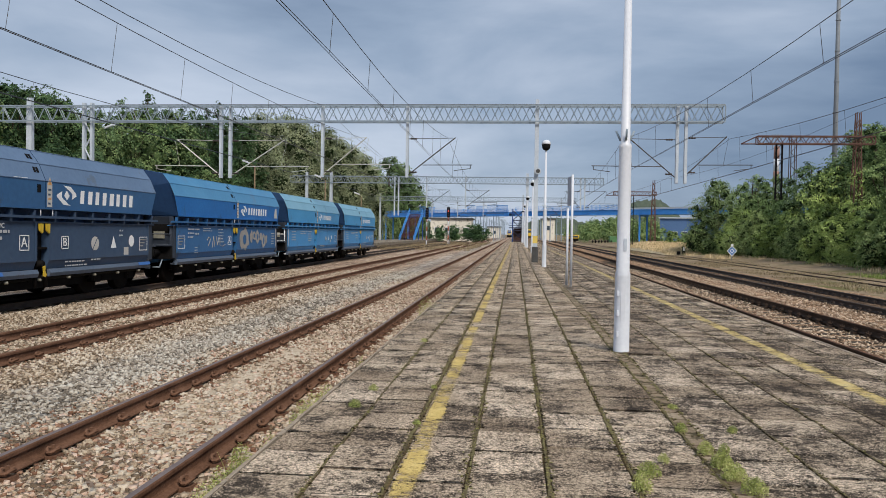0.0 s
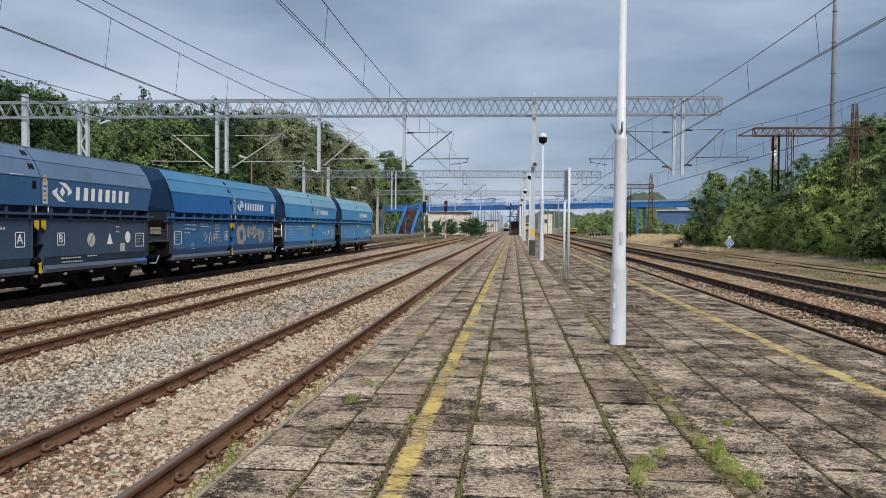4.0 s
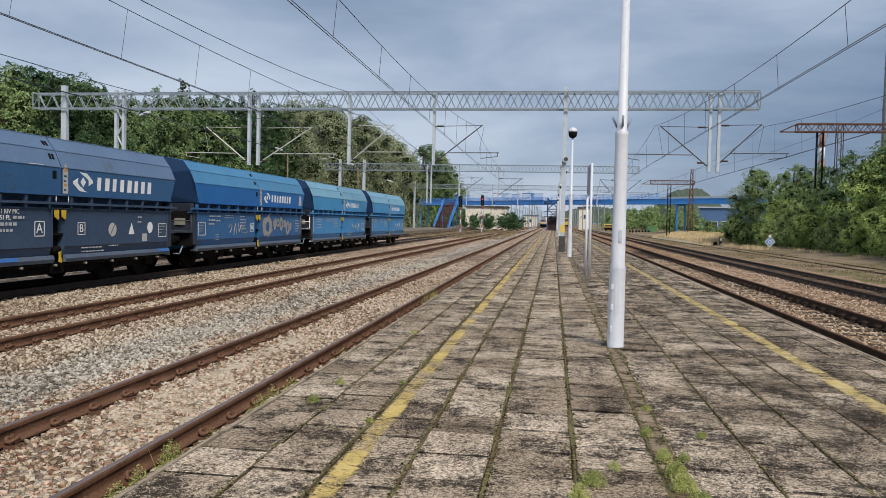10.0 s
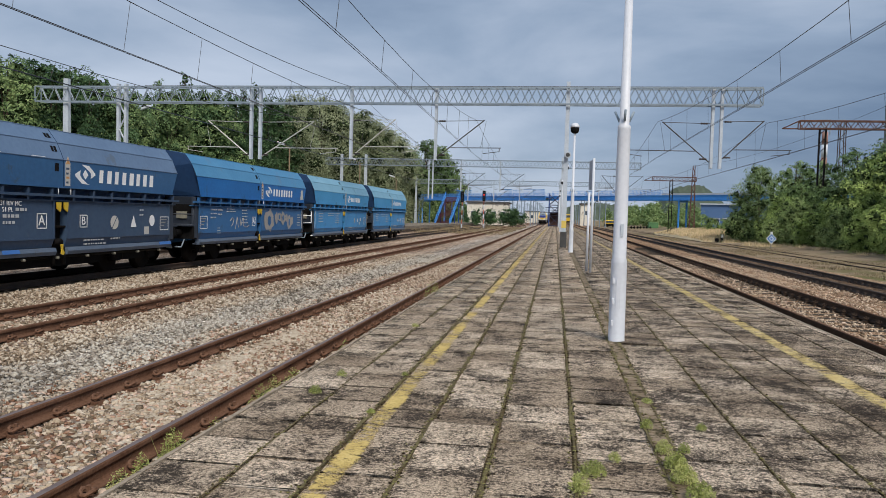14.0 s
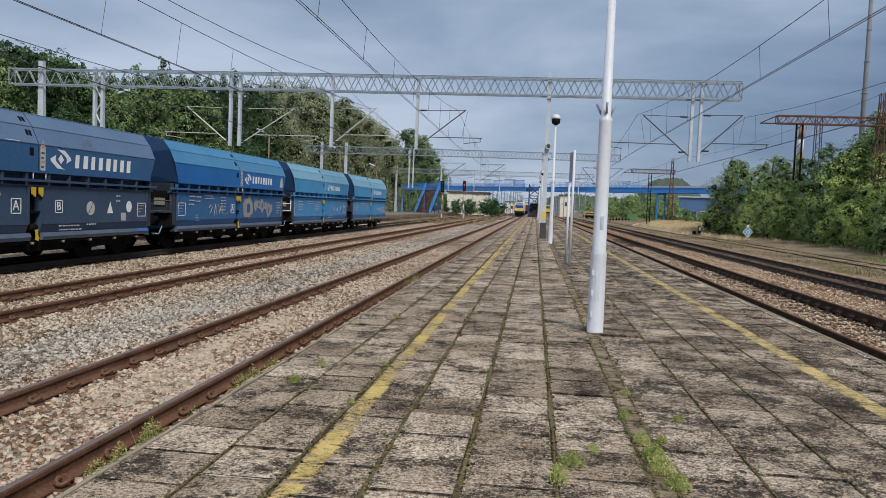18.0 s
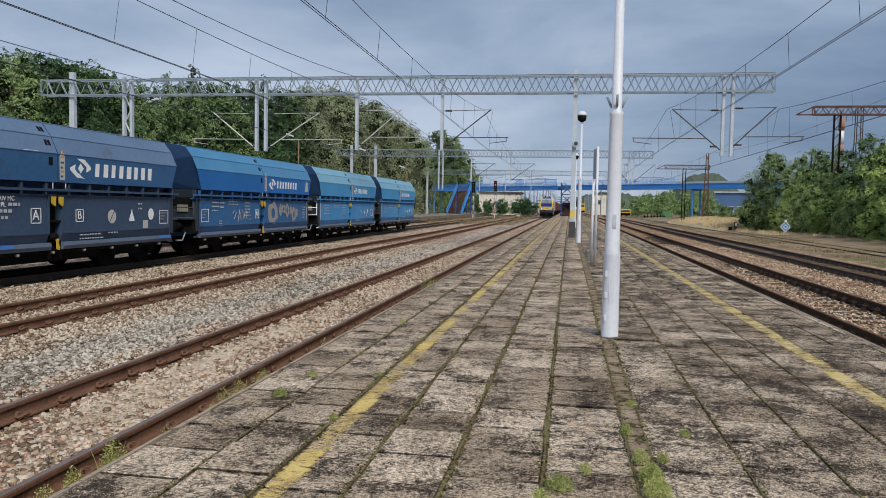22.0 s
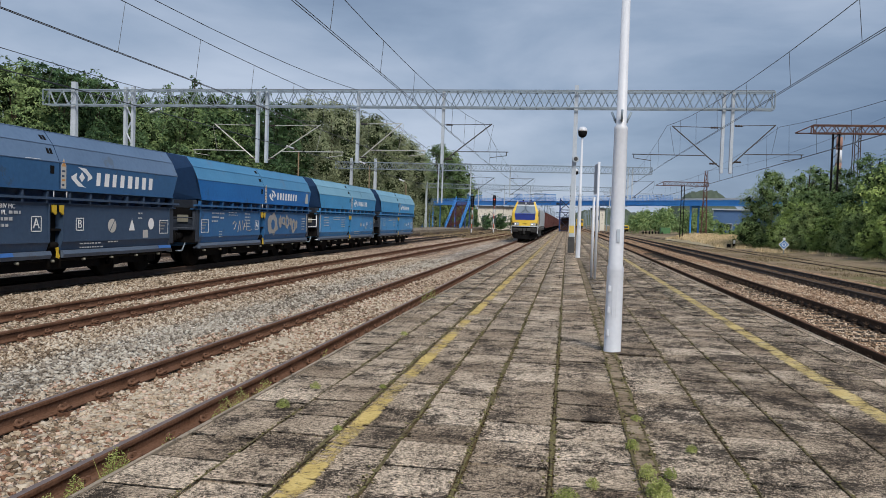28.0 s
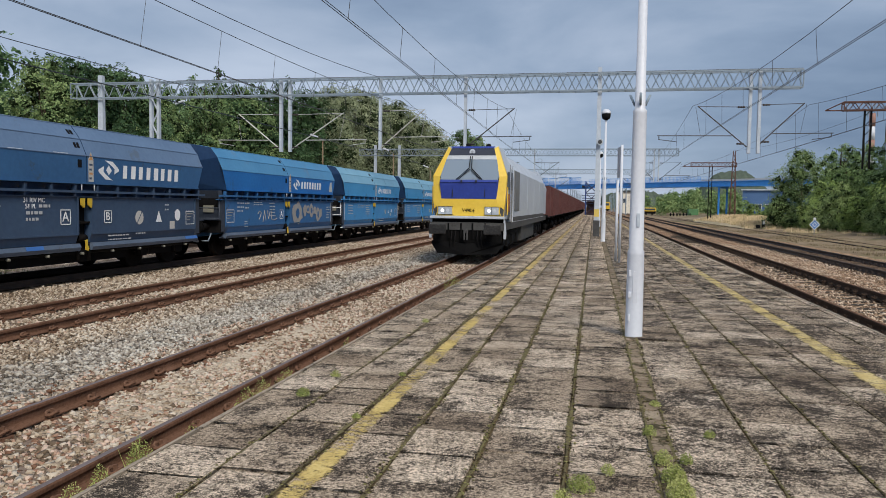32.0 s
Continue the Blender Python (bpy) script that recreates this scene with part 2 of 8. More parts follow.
def worn_paint(name, colors, centre, half, wear):
    """Road paint rubbed off in flakes, most along its edges; bare places are see-through."""
    m = material(name, colors, 0.85, scale=4, fine=60, bump=0.6, coord="Position")
    n, l = m.node_tree.nodes, m.node_tree.links
    b, out = n["Principled BSDF"], n["Material Output"]
    sep, mp = n.new("ShaderNodeSeparateXYZ"), n.new("ShaderNodeMapping")
    mp.inputs["Scale"].default_value = (0.8, 1.5, 1.0)
    pos = n.new("ShaderNodeNewGeometry").outputs["Position"]
    l.new(pos, sep.inputs[0]), l.new(pos, mp.inputs["Vector"])
    total = None
    for scale, weight, rough in ((1.1, 0.8, 0.5), (9.0, 1.0, 0.75), (70.0, 1.1, 0.85)):
        t = n.new("ShaderNodeTexNoise")
        t.inputs["Scale"].default_value, t.inputs["Detail"].default_value, t.inputs["Roughness"].default_value = scale, 6, rough
        k = n.new("ShaderNodeMath")
        k.operation = "MULTIPLY_ADD"
        k.inputs[1].default_value, k.inputs[2].default_value = weight, 0.0
        l.new(mp.outputs[0], t.inputs["Vector"]), l.new(t.outputs[0], k.inputs[0])
        if total:
            l.new(total, k.inputs[2])
        total = k.outputs[0]
    dist, edge = n.new("ShaderNodeMath"), n.new("ShaderNodeMath")
    dist.operation, edge.operation = "SUBTRACT", "ABSOLUTE"
    dist.inputs[1].default_value = centre
    l.new(sep.outputs["X"], dist.inputs[0]), l.new(dist.outputs[0], edge.inputs[0])
    er, sub, cut = n.new("ShaderNodeMapRange"), n.new("ShaderNodeMath"), n.new("ShaderNodeMapRange")
    er.inputs["From Min"].default_value, er.inputs["From Max"].default_value = half * 0.55, half * 1.05
    er.inputs["To Min"].default_value, er.inputs["To Max"].default_value = 0.0, 0.42
    sub.operation = "SUBTRACT"
    l.new(edge.outputs[0], er.inputs["Value"]), l.new(total, sub.inputs[0]), l.new(er.outputs[0], sub.inputs[1])
    cut.inputs["From Min"].default_value, cut.inputs["From Max"].default_value = wear, wear + 0.1
    l.new(sub.outputs[0], cut.inputs["Value"])
    tr, mix = n.new("ShaderNodeBsdfTransparent"), n.new("ShaderNodeMixShader")
    l.new(cut.outputs[0], mix.inputs[0]), l.new(tr.outputs[0], mix.inputs[1]), l.new(b.outputs[0], mix.inputs[2]), l.new(mix.outputs[0], out.inputs["Surface"])
    return m


def stone_bed(name, colors, cell=17.0, dust=(0.3, 0.25, 0.2), dust_cut=0.56):
    """Crushed stone seen as a bed: one tone a stone, shade painted dark into the gaps between, dust in drifts."""
    m = bpy.data.materials.new(name)
    m.use_nodes = True
    n, l = m.node_tree.nodes, m.node_tree.links
    b = n["Principled BSDF"]
    b.inputs["Roughness"].default_value, b.inputs["Specular IOR Level"].default_value = 0.95, 0.12
    pos = n.new("ShaderNodeNewGeometry").outputs["Position"]
    cells, gaps = n.new("ShaderNodeTexVoronoi"), n.new("ShaderNodeTexVoronoi")
    gaps.feature = "DISTANCE_TO_EDGE"
    for v in (cells, gaps):
        v.inputs["Scale"].default_value = cell
        l.new(pos, v.inputs["Vector"])
    sep = n.new("ShaderNodeSeparateColor")
    l.new(cells.outputs["Color"], sep.inputs[0])
    ramp = n.new("ShaderNodeValToRGB")
    els = ramp.color_ramp.elements
    for k, c in enumerate(colors):
        q = k / (len(colors) - 1)
        el = els[k] if k < 2 else els.new(q)
        el.position, el.color = q, (*c, 1)
    l.new(sep.outputs[0], ramp.inputs[0])
    # cell borders multiplied darker, painted shade between neighbouring stones
    gr = n.new("ShaderNodeValToRGB")
    gr.color_ramp.elements[0].position, gr.color_ramp.elements[0].color = 0.0, (0.32, 0.29, 0.26, 1)
    gr.color_ramp.elements[1].position, gr.color_ramp.elements[1].color = 0.16, (1, 1, 1, 1)
    l.new(gaps.outputs["Distance"], gr.inputs[0])
    mul = n.new("ShaderNodeMix")
    mul.data_type, mul.blend_type = "RGBA", "MULTIPLY"
    mul.inputs[0].default_value = 1.0
    l.new(ramp.outputs[0], mul.inputs[6]), l.new(gr.outputs[0], mul.inputs[7])
    nz, dr = n.new("ShaderNodeTexNoise"), n.new("ShaderNodeValToRGB")
    nz.inputs["Scale"].default_value, nz.inputs["Detail"].default_value = 0.45, 7
    dr.color_ramp.elements[0].position, dr.color_ramp.elements[1].position = dust_cut - 0.1, dust_cut + 0.14
    dr.color_ramp.elements[1].color = (0.75, 0.75, 0.75, 1)
    l.new(pos, nz.inputs["Vector"]), l.new(nz.outputs[0], dr.inputs[0])
    mx = n.new("ShaderNodeMix")
    mx.data_type = "RGBA"
    mx.inputs[7].default_value = (*dust, 1)
    l.new(dr.outputs[0], mx.inputs[0]), l.new(mul.outputs[2], mx.inputs[6])
    # rust and dust lying in long bands along the rails
    sm, sn, sr, sx = n.new("ShaderNodeMapping"), n.new("ShaderNodeTexNoise"), n.new("ShaderNodeValToRGB"), n.new("ShaderNodeMix")
    sm.inputs["Scale"].default_value = (1.5, 0.05, 1.0)
    sn.inputs["Scale"].default_value, sn.inputs["Detail"].default_value, sn.inputs["Roughness"].default_value = 1.0, 8, 0.7
    sr.color_ramp.elements[0].position, sr.color_ramp.elements[0].color = 0.36, (0.72, 0.62, 0.54, 1)
    sr.color_ramp.elements[1].position, sr.color_ramp.elements[1].color = 0.62, (1.12, 1.10, 1.08, 1)
    sx.data_type, sx.blend_type = "RGBA", "MULTIPLY"
    sx.inputs[0].default_value = 1.0
    l.new(pos, sm.inputs["Vector"]), l.new(sm.outputs[0], sn.inputs["Vector"]), l.new(sn.outputs[0], sr.inputs[0])
    l.new(mx.outputs[2], sx.inputs[6]), l.new(sr.outputs[0], sx.inputs[7])
    # heaps of paler and darker stones
    hn, hr, hx = n.new("ShaderNodeTexNoise"), n.new("ShaderNodeValToRGB"), n.new("ShaderNodeMix")
    hn.inputs["Scale"].default_value, hn.inputs["Detail"].default_value, hn.inputs["Roughness"].default_value = 3.2, 5, 0.8
    hr.color_ramp.elements[0].position, hr.color_ramp.elements[0].color = 0.40, (0.58, 0.52, 0.46, 1)
    hr.color_ramp.elements[1].position, hr.color_ramp.elements[1].color = 0.58, (1.25, 1.2, 1.14, 1)
    hx.data_type, hx.blend_type = "RGBA", "MULTIPLY"
    hx.inputs[0].default_value = 1.0
    l.new(pos, hn.inputs["Vector"]), l.new(hn.outputs[0], hr.inputs[0])
    l.new(sx.outputs[2], hx.inputs[6]), l.new(hr.outputs[0], hx.inputs[7]), l.new(hx.outputs[2], b.inputs["Base Color"])
    # hollows and single pale or rusty stones that still tell from afar
    mn, mr, mm = n.new("ShaderNodeTexNoise"), n.new("ShaderNodeValToRGB"), n.new("ShaderNodeMix")
    mn.inputs["Scale"].default_value, mn.inputs["Detail"].default_value, mn.inputs["Roughness"].default_value = 5.0, 8, 0.95
    mr.color_ramp.elements[0].position, mr.color_ramp.elements[0].color = 0.40, (0.42, 0.37, 0.33, 1)
    mr.color_ramp.elements[1].position, mr.color_ramp.elements[1].color = 0.58, (1.3, 1.27, 1.24, 1)
    mm.data_type, mm.blend_type = "RGBA", "MULTIPLY"
    mm.inputs[0].default_value = 1.0
    l.new(pos, mn.inputs["Vector"]), l.new(mn.outputs[0], mr.inputs[0])
    l.new(hx.outputs[2], mm.inputs[6]), l.new(mr.outputs[0], mm.inputs[7]), l.new(mm.outputs[2], b.inputs["Base Color"])
    bp = n.new("ShaderNodeBump")
    bp.inputs["Strength"].default_value, bp.inputs["Distance"].default_value = 0.9, 0.03
    l.new(gaps.outputs["Distance"], bp.inputs["Height"]), l.new(bp.outputs[0], b.inputs["Normal"])
    return m


M["ballast"] = stone_bed("ballast_bed", [(0.248, 0.194, 0.155), (0.507, 0.43, 0.366), (0.656, 0.598, 0.538), (0.795, 0.761, 0.721)], 17, (0.56, 0.47, 0.37), 0.6)
M["stone"] = material("ballast_stones", [(0.134, 0.0975, 0.0656), (0.279, 0.213, 0.15), (0.403, 0.322, 0.235), (0.475, 0.398, 0.305), (0.578, 0.506, 0.412)], 0.92, scale=0.3, fine=45, bump=0.5, island=0.44, spec=0.25)
M["stone_rust"] = material("rust_dusted_stones", [(0.184, 0.1, 0.0636), (0.335, 0.206, 0.141), (0.464, 0.32, 0.239), (0.583, 0.444, 0.354)], 0.92, scale=0.5, fine=45, bump=0.5, island=0.7, spec=0.25)
def grey_band(m, x0, x1, grey):
    """Fresh grey stone, tipped in a strip along the line with a ragged edge."""
    n, l = m.node_tree.nodes, m.node_tree.links
    b = n["Principled BSDF"]
    src = b.inputs["Base Color"].links[0].from_socket
    pos, sep = n.new("ShaderNodeNewGeometry").outputs["Position"], n.new("ShaderNodeSeparateXYZ")
    nz, mp = n.new("ShaderNodeTexNoise"), n.new("ShaderNodeMapping")
    mp.inputs["Scale"].default_value = (1.0, 0.35, 1.0)
    nz.inputs["Scale"].default_value, nz.inputs["Detail"].default_value, nz.inputs["Roughness"].default_value = 1.6, 8, 0.75
    off, away, rag, edge = n.new("ShaderNodeMath"), n.new("ShaderNodeMath"), n.new("ShaderNodeMath"), n.new("ShaderNodeMapRange")
    off.operation, away.operation, rag.operation = "SUBTRACT", "ABSOLUTE", "MULTIPLY_ADD"
    off.inputs[1].default_value, rag.inputs[1].default_value = (x0 + x1) / 2, 2.6
    edge.inputs["From Min"].default_value, edge.inputs["From Max"].default_value = (x1 - x0) / 2 + 0.95, (x1 - x0) / 2 + 1.55
    edge.inputs["To Min"].default_value, edge.inputs["To Max"].default_value = 0.5, 0.0
    l.new(pos, sep.inputs[0]), l.new(pos, mp.inputs["Vector"]), l.new(mp.outputs[0], nz.inputs["Vector"])
    l.new(sep.outputs["X"], off.inputs[0]), l.new(off.outputs[0], away.inputs[0])
    l.new(nz.outputs[0], rag.inputs[0]), l.new(away.outputs[0], rag.inputs[2]), l.new(rag.outputs[0], edge.inputs["Value"])
    bw, tint, mx = n.new("ShaderNodeRGBToBW"), n.new("ShaderNodeMix"), n.new("ShaderNodeMix")
    tint.data_type, tint.blend_type, mx.data_type = "RGBA", "MULTIPLY", "RGBA"
    tint.inputs[0].default_value, tint.inputs[7].default_value = 1.0, (*grey, 1)
    l.new(src, bw.inputs[0]), l.new(bw.outputs[0], tint.inputs[6]), l.new(edge.outputs[0], mx.inputs[0])
    l.new(src, mx.inputs[6]), l.new(tint.outputs[2], mx.inputs[7]), l.new(mx.outputs[2], b.inputs["Base Color"])


grey_band(M["stone"], -6.3, -4.9, (1.02, 1.02, 0.95))
grey_band(M["ballast"], -6.3, -4.9, (1.0, 1.01, 0.94))
# oily stone, taken down to near black for the shade below the wagons
M["ballast_wagon_shade"] = stone_bed("oily_shaded_ballast_bed", [(0.00525, 0.00455, 0.00385), (0.0158, 0.0133, 0.0105), (0.0315, 0.0273, 0.0224)], 17, (0.02, 0.017, 0.014))
M["rim"] = material("pale_worn_rim", [(0.22, 0.18, 0.135), (0.40, 0.335, 0.26)], 0.9, scale=3, fine=40, bump=1.0, coord="Position", stain=(0.1, 0.085, 0.065), stain_scale=4, stain_cut=0.55)
M["ballast_grimy"] = stone_bed("grimy_ballast_bed", [(0.05, 0.037, 0.027), (0.15, 0.115, 0.087), (0.28, 0.22, 0.168)], 15, (0.18, 0.143, 0.108))
M["stone_r"] = material("brown_ballast_stones", [(0.169, 0.114, 0.0773), (0.44, 0.335, 0.242), (0.686, 0.555, 0.422)], 0.9, scale=0.5, fine=30, bump=0.3, island=0.5)
M["ballast_r"] = stone_bed("brown_ballast_bed", [(0.155, 0.105, 0.071), (0.373, 0.274, 0.192), (0.553, 0.426, 0.315), (0.708, 0.571, 0.446)], 15, (0.33, 0.275, 0.2))
M["rail"] = material("rusty_rail", [(0.0729, 0.0365, 0.0223), (0.142, 0.0757, 0.0478), (0.198, 0.111, 0.074)], 0.9, 0.0, scale=3, fine=40, bump=0.4)
M["rail_dark"] = material("dark_rusty_rail", [(0.033, 0.0222, 0.0168), (0.072, 0.0498, 0.0372)], 0.75, 0.15, scale=3, fine=40, bump=0.4)
M["rail_mid"] = material("brown_rail_sides", [(0.0413, 0.0275, 0.0198), (0.0825, 0.0566, 0.0413)], 0.85, 0.05, scale=3, fine=40, bump=0.4)
M["rail_top"] = material("worn_rail_head", [(0.134, 0.1, 0.0909), (0.228, 0.181, 0.169)], 0.62, 0.3, scale=2, fine=30, bump=0.05)
M["sleeper"] = material("dusty_sleeper", [(0.13, 0.085, 0.06), (0.27, 0.21, 0.165)], 0.9, scale=5, fine=50, bump=0.5)
M["sleeper_dark"] = material("oily_sleeper", [(0.035, 0.028, 0.021), (0.084, 0.0686, 0.0525)], 0.85, scale=5, fine=50, bump=0.5)
M["ground"] = material("dry_ground", [(0.13, 0.095, 0.06), (0.235, 0.18, 0.118), (0.35, 0.28, 0.19)], 1.0, scale=0.12, fine=2.5, bump=0.8, stain=(0.13, 0.125, 0.05), stain_scale=0.09, stain_cut=0.52, bump_scale=8)
M["grass"] = material("dry_grass", [(0.36, 0.287, 0.154), (0.624, 0.494, 0.297), (0.816, 0.667, 0.44)], 0.9, scale=0.25, fine=2, bump=0, island=0.5)
M["grass_brown"] = material("withered_grass", [(0.13, 0.105, 0.06), (0.26, 0.21, 0.13), (0.38, 0.31, 0.20)], 0.9, scale=0.25, fine=2, bump=0, island=0.5)
M["grass_green"] = material("green_grass", [(0.08, 0.125, 0.03), (0.18, 0.25, 0.065), (0.30, 0.35, 0.12)], 0.8, scale=0.5, fine=3, bump=0, island=0.5)
M["weed"] = leafy("weed_leaves", [(0.205, 0.242, 0.0687), (0.389, 0.433, 0.132), (0.595, 0.587, 0.244)], 3)
M["white_pole"] = material("white_pole_paint", [(0.552, 0.58, 0.635), (0.672, 0.699, 0.754)], 0.45, scale=1.5, fine=20, bump=0.05, stain=(0.48, 0.45, 0.42), stain_scale=5, stain_cut=0.64)
M["galv"] = material("pale_steel_paint", [(0.188, 0.241, 0.291), (0.296, 0.361, 0.42)], 0.55, 0.1, scale=1.5, fine=12, bump=0.1, stain=(0.25, 0.2, 0.15), stain_scale=2, stain_cut=0.66)
M["post"] = material("white_steel_post", [(0.4, 0.45, 0.509), (0.53, 0.589, 0.657)], 0.5, scale=1.5, fine=12, bump=0.08, stain=(0.36, 0.33, 0.29), stain_scale=2.5, stain_cut=0.64)
# dark tone of arms seen against the sky, backlight put into the colour
M["arm"] = material("backlit_grey_tube", [(0.045, 0.045, 0.047), (0.10, 0.10, 0.10)], 0.6, 0.2, scale=2, fine=12, bump=0.05)
M["rusty"] = material("rusty_steel", [(0.0635, 0.0343, 0.0285), (0.132, 0.0734, 0.0586), (0.205, 0.122, 0.099)], 0.85, 0.1, scale=2, fine=20, bump=0.3)
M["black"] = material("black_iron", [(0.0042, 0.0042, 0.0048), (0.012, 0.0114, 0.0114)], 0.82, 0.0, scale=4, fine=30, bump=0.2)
M["dark_base"] = material("tarred_concrete", [(0.05, 0.05, 0.05), (0.1, 0.1, 0.1)], 0.85, scale=4, fine=30, bump=0.3)
M["wire"] = material("wire_bronze", [(0.045, 0.045, 0.048)], 0.6, 0.2, bump=0)
M["insul"] = material("brown_insulator", [(0.025, 0.0195, 0.0176), (0.045, 0.0325, 0.028)], 0.3, scale=5, bump=0)
M["bridge"] = material("blue_bridge_paint", [(0.0375, 0.216, 0.624), (0.0625, 0.311, 0.792)], 0.5, scale=0.6, fine=6, bump=0.05)
M["bridge_dark"] = material("dark_blue_steel", [(0.012, 0.05, 0.2), (0.02, 0.075, 0.27)], 0.5, scale=0.6, fine=6, bump=0.05)
M["mast_y"] = material("yellow_band_paint", [(0.62, 0.44, 0.08), (0.72, 0.55, 0.14)], 0.6, scale=3, fine=20, bump=0.05)
M["bark"] = material("bark", [(0.05, 0.038, 0.028), (0.12, 0.095, 0.07)], 0.95, scale=4, fine=20, bump=0.8)
M["leaf_a"] = leafy("leaves_mid_green", [(0.0566, 0.103, 0.0399), (0.167, 0.259, 0.0985), (0.332, 0.422, 0.176)], 0.35)
M["leaf_e"] = leafy("leaves_fresh_green", [(0.064, 0.114, 0.0401), (0.193, 0.286, 0.102), (0.387, 0.468, 0.188)], 0.35)
M["leaf_b"] = leafy("leaves_dark_green", [(0.0285, 0.0646, 0.0285), (0.0855, 0.16, 0.0646), (0.176, 0.268, 0.116)], 0.35)
M["leaf_c"] = leafy("leaves_olive", [(0.108, 0.132, 0.0688), (0.23, 0.268, 0.146), (0.374, 0.415, 0.247)], 0.35)
M["leaf_d"] = leafy("leaves_light_green", [(0.114, 0.179, 0.0445), (0.289, 0.401, 0.11), (0.509, 0.616, 0.2)], 0.35)
# inner foliage coloured near black, shade of the crown's depth included
M["leaf_shade"] = material("shaded_inner_twigs_and_leaves", [(0.0121, 0.0219, 0.00875), (0.0286, 0.0466, 0.0187), (0.0521, 0.0714, 0.0307)], 0.9, scale=1.5, fine=9, bump=1.0, bump_scale=6)


# ---- building helpers ----
def link_mesh(name, me, parent=None, label=""):
    ob = new(name, me)
    if parent is not None:
        ob.parent = parent
    if label:
        ob["label"] = label
    return ob


def to_mesh(name, bm, mats):
    bmesh.ops.recalc_face_normals(bm, faces=bm.faces)
    me = bpy.data.meshes.new(name)
    bm.to_mesh(me)
    bm.free()
    for m in mats if isinstance(mats, (list, tuple)) else [mats]:
        me.materials.append(m)
    return me


def part(name, bm, mats, parent, label=""):
    """Links a bmesh as one mesh object under a thing or under a part."""
    return link_mesh(name, to_mesh(name, bm, mats), parent, label)


def thing(name, label, category, group="", kind="", at=(0, 0, 0), rz=0):
    ob = new(name)
    ob.empty_display_size = 0.2
    ob.matrix_basis = pose(*at, 0, 0, rz)
    return tagged(ob, label, category, group, kind)


def soup(name, verts, faces, mats, parent=None):
    """One mesh from arrays of vertices and equal-sided faces."""
    me = bpy.data.meshes.new(name)
    verts, faces = np.asarray(verts, np.float32), np.asarray(faces, np.int32)
    k = faces.shape[1]
    me.vertices.add(len(verts)), me.loops.add(faces.size), me.polygons.add(len(faces))
    me.vertices.foreach_set("co", verts.ravel())
    me.loops.foreach_set("vertex_index", faces.ravel())
    me.polygons.foreach_set("loop_start", np.arange(0, faces.size, k, dtype=np.int32))
    me.update(calc_edges=True)
    for m in mats if isinstance(mats, (list, tuple)) else [mats]:
        me.materials.append(m)
    return link_mesh(name, me, parent)


def box(bm, x0, x1, y0, y1, z0, z1, mi=0, bevel=0.0):
    v = [bm.verts.new((x, y, z)) for z in (z0, z1) for y in (y0, y1) for x in (x0, x1)]
    fs = [bm.faces.new([v[i] for i in q]) for q in ((0, 2, 3, 1), (4, 5, 7, 6), (0, 1, 5, 4), (2, 6, 7, 3), (0, 4, 6, 2), (1, 3, 7, 5))]
    for f in fs:
        f.material_index = mi
    if bevel:
        edges = {e for f in fs for e in f.edges}
        r = bmesh.ops.bevel(bm, geom=list(edges), offset=bevel, segments=2, affect="EDGES", profile=0.6)
        for f in r["faces"]:
            f.material_index = mi
    return bm


def rod(bm, p, q, r0, r1=None, seg=8, mi=0, caps=True):
    p, q = Vector(p), Vector(q)
    r1 = r0 if r1 is None else r1
    turn = (q - p).to_track_quat("Z", "Y")
    rings = []
    for c, r in ((p, r0), (q, r1)):
        rings.append([bm.verts.new(c + turn @ Vector((r * math.cos(2 * math.pi * i / seg), r * math.sin(2 * math.pi * i / seg), 0))) for i in range(seg)])
    for i in range(seg):
        f = bm.faces.new((rings[0][i], rings[0][(i + 1) % seg], rings[1][(i + 1) % seg], rings[1][i]))
        f.material_index, f.smooth = mi, seg > 6
    if caps:
        for ring in (rings[0][::-1], rings[1]):
            bm.faces.new(ring).material_index = mi
    return bm


def turned(bm, rows, seg=16, mi=0, at=(0, 0, 0), axis="z"):
    """A turned body: rows of (height, radius) along an axis."""
    rings = []
    for h, r in rows:
        ring = []
        for i in range(seg):
            a = 2 * math.pi * i / seg
            c, s = r * math.cos(a), r * math.sin(a)
            xyz = {"z": (c, s, h), "x": (h, c, s), "y": (s, h, c)}[axis]
            ring.append(bm.verts.new(Vector(at) + Vector(xyz)))
        rings.append(ring)
    for a, b in zip(rings, rings[1:]):
        for i in range(seg):
            f = bm.faces.new((a[i], a[(i + 1) % seg], b[(i + 1) % seg], b[i]))
            f.smooth, f.material_index = True, mi
    bm.faces.new(rings[0][::-1]).material_index = mi
    bm.faces.new(rings[-1]).material_index = mi
    return bm


def prism(bm, outline, a, b, axis="y", mi=0):
    """A profile (pairs) pushed along an axis from a to b. For y the pairs are x, z; for x they are y, z; for z they are x, y."""
    def at(u, v, w):
        return {"y": (u, w, v), "x": (w, u, v), "z": (u, v, w)}[axis]
    ra, rb = [bm.verts.new(at(u, v, a)) for u, v in outline], [bm.verts.new(at(u, v, b)) for u, v in outline]
    n = len(outline)
    for i in range(n):
        bm.faces.new((ra[i], ra[(i + 1) % n], rb[(i + 1) % n], rb[i])).material_index = mi
    bm.faces.new(ra[::-1]).material_index = mi
    bm.faces.new(rb).material_index = mi
    return bm


